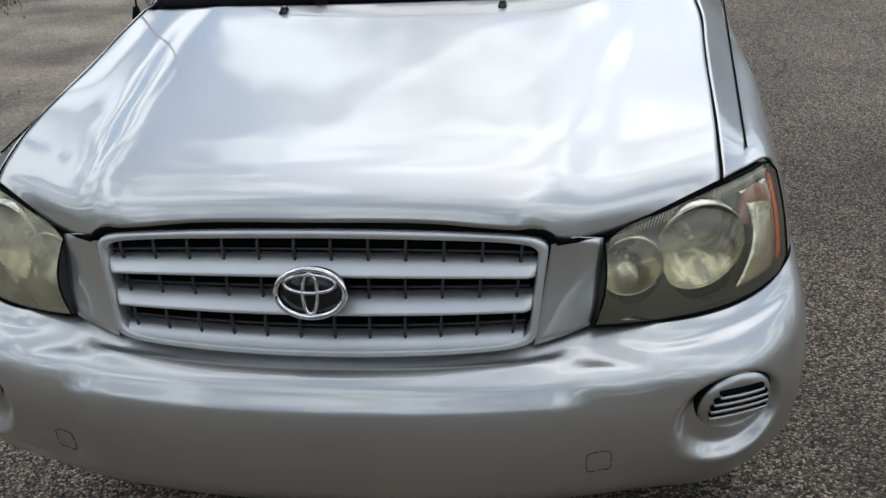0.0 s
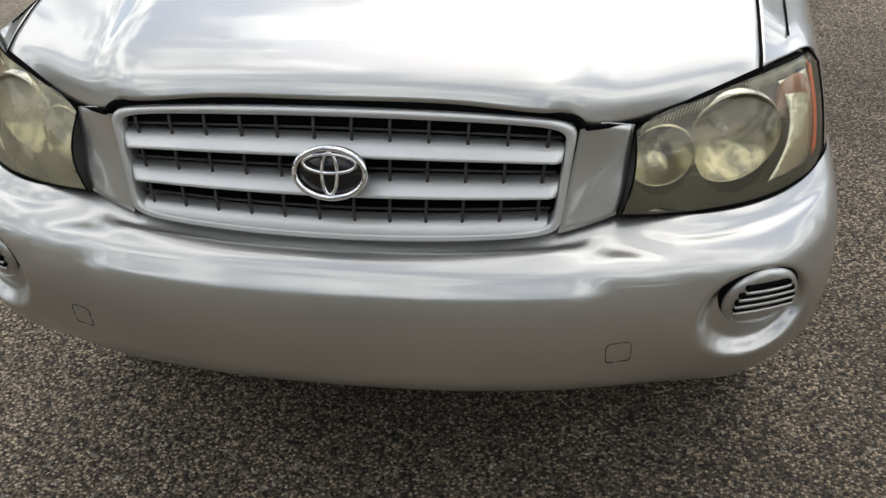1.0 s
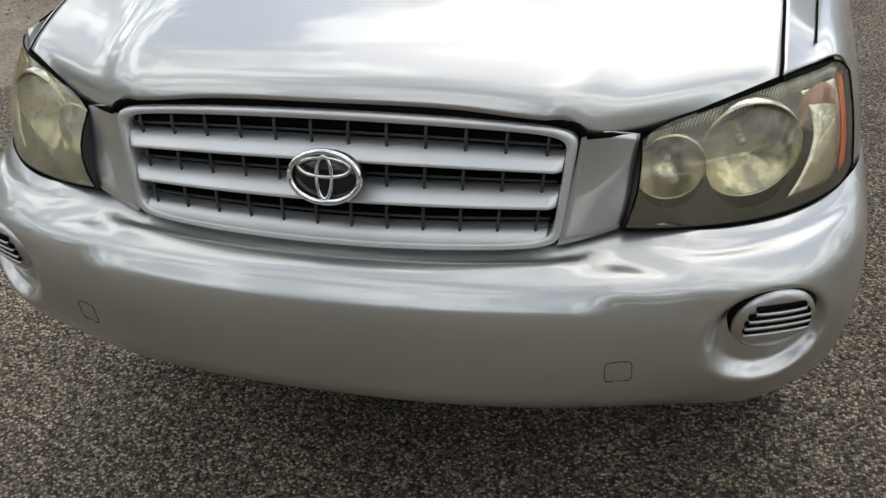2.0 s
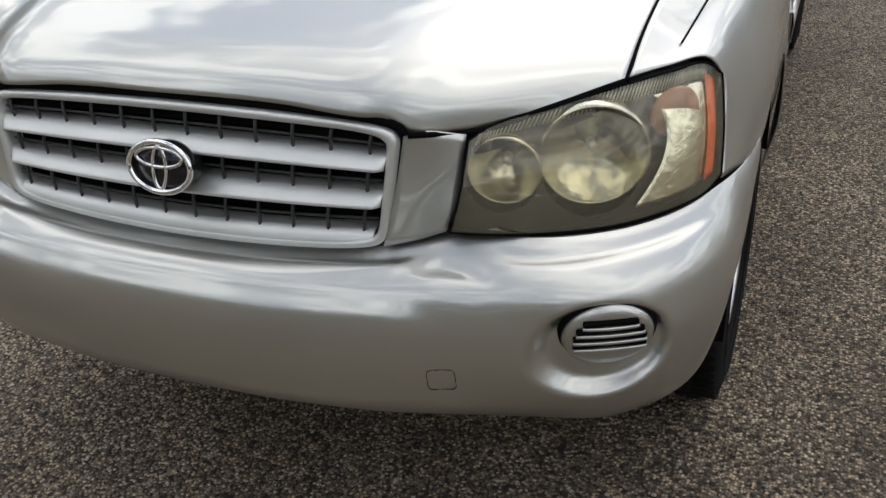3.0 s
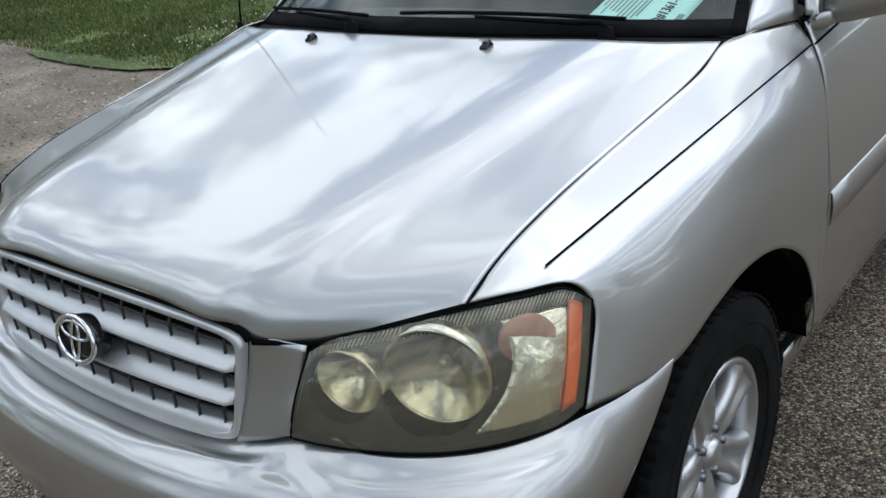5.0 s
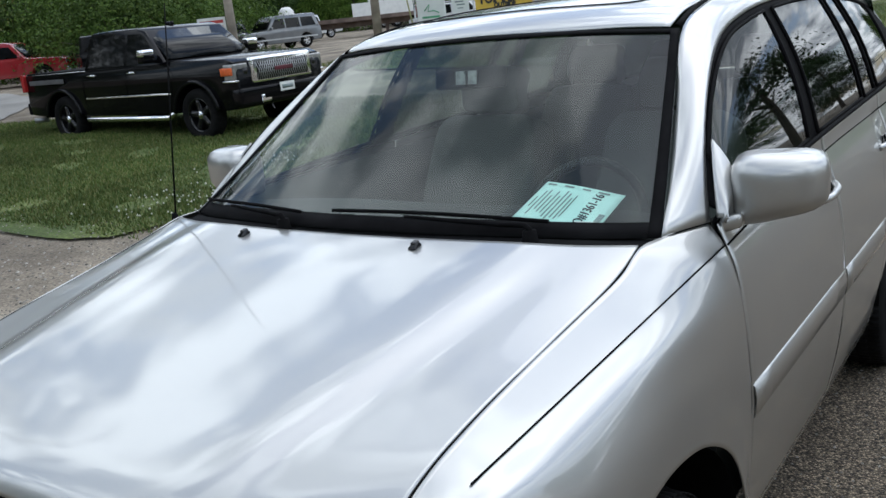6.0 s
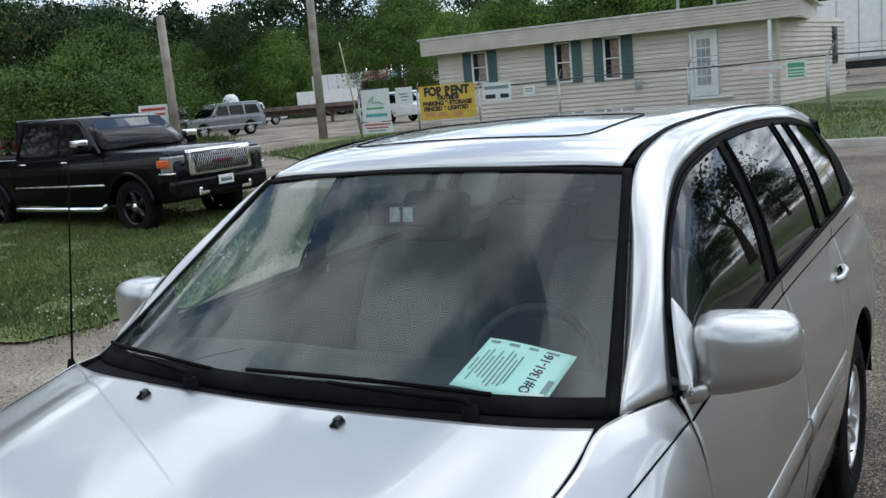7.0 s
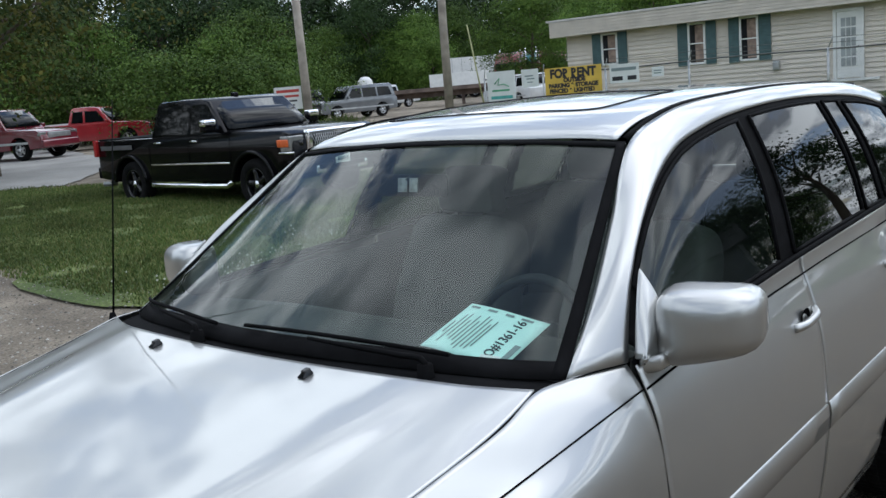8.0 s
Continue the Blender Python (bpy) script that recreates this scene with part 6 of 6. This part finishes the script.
def vehicle(label, cat, m, body, L, W, H, belt, nose, hood_r, ws, roof, rear, axles, r, low, panes, kind, name="parked_car", bed=None, rim=ALLOY, rim_r=.22):
    """A parked vehicle; +x is its front. ws: screen base x; roof: (front x, rear x); rear: rear foot of the cabin."""
    c = tagged(empty(name, m), label, cat)
    xf, xr = L / 2, -L / 2
    fa, ra = axles
    ar = r * 1.2

    def w_low(x, z):
        k = 1 - .06 * max(0, (abs(x) - L * .36) / (L * .14)) ** 2
        return W / 2 * k * (1 - .06 * max(0, (z - belt * .82) / belt) * 4 * .3 - .05 * max(0, (low + .15 - z)))

    def w_cab(x, z):
        t = (z - belt) / (H - belt)
        return W / 2 * (.955 - .15 * t)

    top = [(xf, low + .12), (xf + .0, nose - .22), (xf - .05, nose - .04), (xf - .22, nose + .02), (ws + .05, hood_r), (ws - .25, belt + .01)]
    if kind == "pickup":
        top += [(rear - .02, belt + .01), (xr + .03, bed)]
    else:
        top += [(xr + .12, belt + .01), (xr + .03, belt - .12)]
    top += [(xr, low + .25), (xr + .06, low + .05)]
    outline = top + arch(ra, r, ar, 10, low) + arch(fa, r, ar, 10, low) + [(xf - .10, low + .02)]
    crisp(part("body", prism(outline, w_low, .05, 2), body, c))
    cab = [(ws, belt - .02), (roof[0] + .10, H - .07), (roof[0] - .12, H - .012), ((roof[0] + roof[1]) / 2, H), (roof[1] + .1, H - .012), (roof[1], H - .06), (rear, belt - .02)]
    crisp(part("cabin", prism(cab, w_cab, .05, 2), body, c))
    slope_pane(c, ws + .01, belt + .07, roof[0] + .13, H - .09, w_cab, "windscreen", inset=.07)
    slope_pane(c, rear - .005, belt + .10, roof[1] - .01, H - .12, w_cab, "rear_window", inset=.12)
    for p in panes:
        side_pane(c, p, w_cab)
    tr = W / 2 - .14
    for x in (fa, ra):
        for sg in (-1, 1):
            simple_wheel(c, x, sg * tr, r, .25, rim, rim_r, sg)
    part("underside", box(xr + .3, -W / 2 + .3, low + .05, xf - .3, W / 2 - .3, low + .35), VOID, c)
    for x in (fa, ra):
        part("wheel_housing", box(x - ar, -W / 2 + .32, low, x + ar, W / 2 - .32, r + ar * .98), VOID, c)
    return c, w_low, w_cab


# black pickup on the lawn
BLACKP = material("black_car_paint", (0.004, 0.004, 0.005), 0.12, 0, 0.2, 4, coat=.1, ior=1.2)
fwd = Vector((3.64, -.03)).normalized()
yaw = math.degrees(math.atan2(fwd.y, fwd.x))
side = Vector((-fwd.y, fwd.x))
cx, cy = -9.53 + side.x * .87 - fwd.x * 1.95, 8.76 + side.y * .87 - fwd.y * 1.95
PZ = rise(cx, cy) - .11
panes = [
    [(.30, 1.29), (1.10, 1.29), (.76, 1.73), (.66, 1.77), (.30, 1.785)],
    [(-.80, 1.30), (.22, 1.29), (.22, 1.785), (-.66, 1.77)],
]
pk, wl, wc = vehicle("black crew-cab pickup truck with a chrome grille on the lawn", "truck", pose(cx, cy, PZ, 0, 0, yaw), BLACKP, 5.84, 2.03, 1.88, 1.25, 1.24, 1.31, 1.32, (.66, -.80), -.95, (1.95, -1.70), .42, .46, panes, "pickup", "pickup_truck", bed=1.26, rim=GLOSS_BLACK, rim_r=.27)
gr = part("grille_surround", box(2.84, -.66, .84, 2.96, .66, 1.24, .05, 3), CHROME, pk, "chrome grille surround")
part("grille_mesh", box(2.945, -.56, .885, 2.972, .56, 1.165, .01), GLOSS_BLACK, gr)
for k in range(23):
    y = -.50 + k / 22
    for s2_ in (-1, 1):
        part("mesh_bar", tube([(2.976, y * 1.05 - .06 * s2_, .89), (2.976, y * 1.05 + .06 * s2_, 1.16)], .005, 5), GALV, gr)
part("badge", box(2.976, -.20, .995, 2.992, .20, 1.06, .01), material("badge_red", (.10, .02, .03), .3), gr, "plain dark red badge")
for sg in (-1, 1):
    hl = part("headlight", box(2.66, sg * .68, .92, 2.90, sg * .985, 1.17, .03, 3), LAMP_CLEAR, pk, "chrome-framed headlight with an amber corner")
    part("amber_corner", box(2.60, sg * .88, 1.00, 2.87, sg * .998, 1.12, .02), AMBER, hl)
    part("chrome_edge", box(2.62, sg * .67, .895, 2.915, sg * .993, .925, .01), CHROME, hl)
    part("projector", moved(lathe([(0, .03), (.05, .025), (.065, 0), (.065, -.03)], 20), Matrix.Translation((2.895, sg * .76, 1.05))), GLOSS_BLACK, hl)
    part("fog_lamp", moved(lathe([(0, .02), (.045, .018), (.055, 0), (.055, -.05)], 20), Matrix.Translation((2.955, sg * .80, .68))), LAMP_CLEAR, pk)
    part("tow_hook", flat(box(2.96, sg * .36, .54, 3.0, sg * .56, .66, .02)), CHROME, pk)
    mir = part("mirror", box(.98, sg * 1.03, 1.30, 1.14, sg * 1.26, 1.50, .05, 3), BLACKP, pk)
    part("mirror_cap", box(1.00, sg * 1.02, 1.40, 1.155, sg * 1.27, 1.515, .045, 3), CHROME, mir, "chrome mirror cap")
    part("mirror_arm", tube([(1.06, sg * .92, 1.30), (1.06, sg * 1.06, 1.36)], .03, 8), BLACKP, mir)
    part("door_trim", box(-.95, sg * 1.005, .765, 1.38, sg * 1.025, .795, .006), CHROME, pk, "thin chrome strip along the doors")
    part("running_board", tube([(-1.15, sg * .93, .52), (-1.0, sg * 1.0, .40), (1.25, sg * 1.0, .40), (1.38, sg * .93, .52)], .045, 8), CHROME, pk, "steel running board")
    for x in (-.68, .42):
        part("door_handle", tube([(x - .10, sg * 1.0, 1.16), (x - .07, sg * 1.03, 1.165), (x + .07, sg * 1.03, 1.165), (x + .10, sg * 1.0, 1.16)], .016, 8), CHROME, pk)
    part("decal", box(-2.65, sg * 1.008, 1.07, -1.55, sg * 1.014, 1.15, .002), material("grey_decal", (.10, .10, .105), .4), pk, "grey stripe on the bed side")
    for x in (.25, -.98, 1.42):
        part("door_gap", tube([(x, sg * 1.017, .60), (x, sg * 1.020, 1.0), (x - .02, sg * .985, 1.27)], .004, 5), VOID, pk)
    for x in (1.95, -1.70):
        fl = [(x - .53 * math.cos(a), sg * (1.0 + .02), .42 + .53 * math.sin(a)) for a in np.linspace(.1, math.pi - .1, 20)]
        part("arch_flare", tube(fl, .035, 8), BLACKP, pk)
    part("tail_light", box(-2.94, sg * .93, .95, -2.84, sg * 1.015, 1.27, .02), TAIL, pk)
part("front_bumper", box(2.74, -.97, .50, 2.98, .97, .80, .07, 3), BLACKP, pk, "black front bumper")
part("lower_intake", box(2.99, -.5, .60, 3.005, .5, .68, .006), VOID, pk)
pl = part("plate", box(3.002, -.16, .66, 3.012, .16, .80, .004), SIGN_W, pk)
part("bar", box(3.012, -.12, .70, 3.015, .12, .76), INK_GREY, pl)
part("rear_bumper", box(-3.02, -.93, .52, -2.80, .93, .74, .05, 3), BLACK, pk)
part("exhaust", tube([(-2.6, -.8, .42), (-2.75, -1.0, .42)], .05, 10), GALV, pk)
part("roof_fin", box(.30, -.03, 1.86, .46, .03, 1.94, .02), BLACKP, pk)
part("bed_cover", box(-2.88, -.90, 1.25, -1.0, .90, 1.28, .012), BLACK, pk)
pk.scale = (.96, .96, .96)

# grey sport utility car by the gravel entrance
GREYP = paint("grey_car_paint", (.17, .18, .19))
SILVP = paint("pale_roof_paint", (.45, .46, .46))


def suv(label, x, y, yaw, body, sc=1.0, name="parked_car"):
    panes_ = [[(-.12, 1.16), (.86, 1.14), (.44, 1.66), (-.12, 1.68)], [(-1.12, 1.16), (-.20, 1.16), (-.20, 1.68), (-1.12, 1.68)], [(-2.18, 1.18), (-1.22, 1.16), (-1.22, 1.68), (-2.02, 1.66)]]
    c, a, b = vehicle(label, "car", pose(x, y, rise(x, y), 0, 0, yaw), body, 5.1, 1.94, 1.86, 1.12, 1.00, 1.10, 1.05, (.42, -2.25), -2.42, (1.58, -1.44), .37, .36, panes_, "suv", name)
    for sg in (-1, 1):
        part("headlight", box(2.40, sg * .62, .80, 2.53, sg * .92, .95, .02), LAMP_CLEAR, c)
        part("mirror", box(.80, sg * .98, 1.12, .92, sg * 1.14, 1.27, .03), body, c)
        part("door_strip", box(-2.2, sg * .966, .56, 2.0, sg * .98, .64, .006), SILVP, c)
    part("grille", box(2.50, -.55, .74, 2.565, .55, .93, .02), GALV, c)
    part("front_bumper", box(2.38, -.90, .42, 2.62, .90, .66, .05), SILVP if body is GREYP else body, c)
    c.scale = (sc, sc, sc)
    return c


suv("grey sport utility car with pale lower body on the gravel", -32.4, 33.4, 257, GREYP, .90)
REDP = paint("dark_red_car_paint", (.17, .018, .03))
REDP2 = paint("bright_red_car_paint", (.36, .025, .03))
WHITEP = paint("white_car_paint", (.70, .71, .71))
x, y, _ = at_az(65.2, 36.0)
suv("dark red sport utility car parked by the road", x, y, 20, REDP, .97)
x, y, _ = at_az(34.9, 46)
suv("white sport utility car behind the signs", x, y, 160, WHITEP, .80)


def small_pickup(label, x, y, yaw, body):
    panes_ = [[(-.05, 1.06), (.78, 1.05), (.42, 1.48), (-.05, 1.50)], [(-.60, 1.06), (-.13, 1.06), (-.13, 1.50), (-.52, 1.50)]]
    c, a, b = vehicle(label, "truck", pose(x, y, rise(x, y), 0, 0, yaw), body, 5.0, 1.78, 1.66, 1.02, .92, 1.02, 1.0, (.40, -.60), -.76, (1.55, -1.45), .34, .34, panes_, "pickup", "pickup_truck", bed=1.03)
    for sg in (-1, 1):
        part("headlight", box(2.36, sg * .55, .70, 2.48, sg * .84, .84, .02), LAMP_CLEAR, c)
        part("mirror", box(.78, sg * .90, 1.02, .88, sg * 1.04, 1.14, .03), body, c)
    part("bed_cover", box(-2.40, -.78, 1.03, -.80, .78, 1.08, .015), WHITE, c, "white bed cover")
    part("front_bumper", box(2.32, -.84, .38, 2.54, .84, .58, .04), CHROME, c)
    return c


x, y, _ = at_az(60.3, 39)
small_pickup("bright red pickup truck with a white bed cover", x, y, 38, REDP2)
x, y, _ = at_az(49.6, 47)
suv("dark car parked behind the weeds", x, y, 200, paint("dark_car_paint", (.03, .03, .035)), .9)
x, y, _ = at_az(55.5, 36)
suv("dark car parked in the shade of the trees", x, y, 150, BLACKP, .85)

# flatbed with a white truck on it
DECK = material("deck_steel", (.16, .12, .10), .8, 0, .3, 2)
x, y, _ = at_az(40.9, 60)
fl = tagged(empty("flatbed_trailer", pose(x, y, rise(x, y), 0, 0, 40)), "long rusty flatbed trailer with a white headboard", "trailer")
part("deck", box(-4.6, -1.2, .95, 4.6, 1.2, 1.2, .03), DECK, fl, smooth=False)
part("headboard", box(.6, -1.2, 1.2, 4.4, -1.1, 2.0, .02), WHITE, fl, smooth=False)
part("chassis", box(-4.0, -.5, .6, 4.2, .5, .95, .03), DECK, fl, smooth=False)
for wx in (-3.4, -2.4):
    for sg in (-1, 1):
        simple_wheel(fl, wx, sg * .95, .45, .25, GALV, .25, sg)
part("landing_leg", box(2.6, -.4, 0, 2.8, .4, .9), DECK, fl, smooth=False)
x, y, _ = at_az(43.2, 66)
small_pickup("white work truck beside the flatbed", x, y, 255, WHITEP)
x, y, _ = at_az(44.3, 58)
tank = tagged(empty("white_tank", pose(x, y, rise(x, y)) @ Matrix.Scale(.72, 4)), "white round tank on a frame", "tank")
part("tank", moved(lathe([(0, 3.1), (.35, 3.05), (.62, 2.75), (.7, 2.3), (.66, 2.1)], 24, "z"), Matrix.Identity(4)), WHITE, tank)
for a in range(4):
    q = a * math.pi / 2 + .7
    part("leg", tube([(.8 * math.cos(q), .8 * math.sin(q), 0), (.7 * math.cos(q), .7 * math.sin(q), 2.3)], .06, 8), GALV, tank)

# box trailers and lorry cabs at the back of the lot
TEAL = paint("teal_cab_paint", (.03, .16, .17))
RUSTRED = paint("rust_red_paint", (.20, .035, .03))


def box_trailer(az, dist, yaw_, ln, mat_, label):
    x, y, z = at_az(az, dist)
    t = tagged(empty("box_trailer", pose(x, y, z, 0, 0, yaw_)), label, "trailer")
    part("box", box(-ln / 2, -1.25, 1.1, ln / 2, 1.25, 3.75, .03), mat_, t, smooth=False)
    part("skirt", box(-ln / 2, -1.26, 1.05, ln / 2, 1.26, 1.2, .02), GALV, t, smooth=False)
    for k in range(int(ln / .9)):
        part("rib", box(-ln / 2 + .4 + k * .9, -1.265, 1.2, -ln / 2 + .44 + k * .9, -1.25, 3.7), GALV, t, smooth=False)
    for wx in (-ln / 2 + 1.2, -ln / 2 + 2.4):
        for sg in (-1, 1):
            simple_wheel(t, wx, sg * 1.0, .5, .28, GALV, .28, sg)
    part("frame", box(-ln / 2, -.5, .7, ln / 2, .5, 1.05), VOID, t, smooth=False)
    return t


def cab(az, dist, yaw_, mat_, label):
    x, y, z = at_az(az, dist)
    t = tagged(empty("lorry_cab", pose(x, y, z, 0, 0, yaw_)), label, "lorry")
    part("cabin", prism([(1.0, .7), (1.05, 2.0), (.85, 3.0), (.4, 3.6), (-1.3, 3.75), (-1.4, .7)], lambda x, z: 1.2 - .1 * max(0, z - 2.2), .08, 2), mat_, t)
    part("bonnet", prism([(2.6, .7), (2.6, 1.6), (1.0, 1.95), (1.0, .7)], lambda x, z: 1.0, .1, 2), mat_, t)
    part("windscreen", box(.93, -.95, 2.05, 1.06, .95, 2.75, .03), PANE, t)
    part("grille", box(2.59, -.5, .8, 2.64, .5, 1.5, .02), CHROME, t)
    for wx in (1.8, -.9):
        for sg in (-1, 1):
            simple_wheel(t, wx, sg * 1.0, .5, .28, GALV, .28, sg)
    for sg in (-1, 1):
        part("stack", tube([(-1.3, sg * 1.15, 1.0), (-1.3, sg * 1.15, 4.0)], .07, 8), CHROME, t)


box_trailer(37.3, 88, 42, 6, WHITE, "white box trailer at the back of the lot")
cab(35.4, 82, -70, RUSTRED, "rust red lorry cab at the back of the lot")
box_trailer(34.6, 92, 100, 5, WHITE, "white box trailer behind the lorry cabs")
cab(34.0, 85, -60, TEAL, "teal lorry cab at the back of the lot")
cab(32.8, 80, -50, RUSTRED, "dark red lorry cab with bright stacks")
box_trailer(31.7, 88, 60, 6, WHITE, "white box trailer beside the office")
box_trailer(8.2, 46, 10, 12, WHITE, "white box trailer behind the fence")

# paper on the dashboard
paper = tagged(empty("paper_sheet"), "mint green printed sheet on the dashboard", "paper")


def paper_at(u, v, lift=0.0):
    """u along the long edge, v across it."""
    a, b, c = Vector((.393, 1.443, 1.258)), Vector((.601, 1.470, 1.228)), Vector((.396, 1.237, 1.209))
    n = (b - a).cross(c - a).normalized()
    if n.z < 0:
        n = -n
    return a + (c - a) * v + (b - a) * u + n * (lift + .006 * math.sin(3 * u + 1))


pg = np.array([[tuple(paper_at(u, v)) for u in np.linspace(0, 1, 11)] for v in np.linspace(0, 1.0, 9)])
part("sheet", turned(sheet(pg)), PAPER, paper, thick=.0008)


def paper_matrix(u, v, lift=.0015):
    """Lettering that runs from v = 1 towards v = 0."""
    o, du, dv = paper_at(u, v, lift), paper_at(u + .1, v) - paper_at(u, v), paper_at(u, v - .1) - paper_at(u, v)
    x = dv.normalized()
    z = du.cross(dv)
    z = z if z.z > 0 else -z
    z.normalize()
    y = z.cross(x)
    return Matrix((x, y, z)).transposed().to_4x4(), o


def paper_words(text, size, u, v, mat_):
    r, o = paper_matrix(u, v)
    words(text, size, Matrix.Translation(o) @ r, mat_, paper)


paper_words("O#1361-16", .034, .74, .49, INK)


def paper_bar(u, v0, v1, w, mat_):
    a, b, c, d = (paper_at(uu, vv, .0014) for uu, vv in ((u - w, v0), (u - w, v1), (u + w, v1), (u + w, v0)))
    part("printed_line", turned(([tuple(p) for p in (a, b, c, d)], [(0, 1, 2, 3)])), mat_, paper, smooth=False)


paper_bar(.93, .55, .92, .035, INK_GREY)
rp = random.Random(77)
for k in range(9):
    paper_bar(.06 + k * .05, .18 + .3 * rp.random(), .55 + .38 * rp.random(), .009, INK_GREY)
for k in range(4):
    paper_bar(.10 + k * .22, .05, .09, .05 + .03 * rp.random(), INK_GREY)
paper_bar(.50, .25, .80, .006, INK)

# small label at the foot of the windscreen and a sticker at its top
tagged(part("vin_label", turned(([(.575, 1.222, 1.206), (.625, 1.228, 1.204), (.622, 1.243, 1.212), (.572, 1.237, 1.214)], [(0, 1, 2, 3)])), WHITE, smooth=False, thick=.001), "small white label below the windscreen", "label")
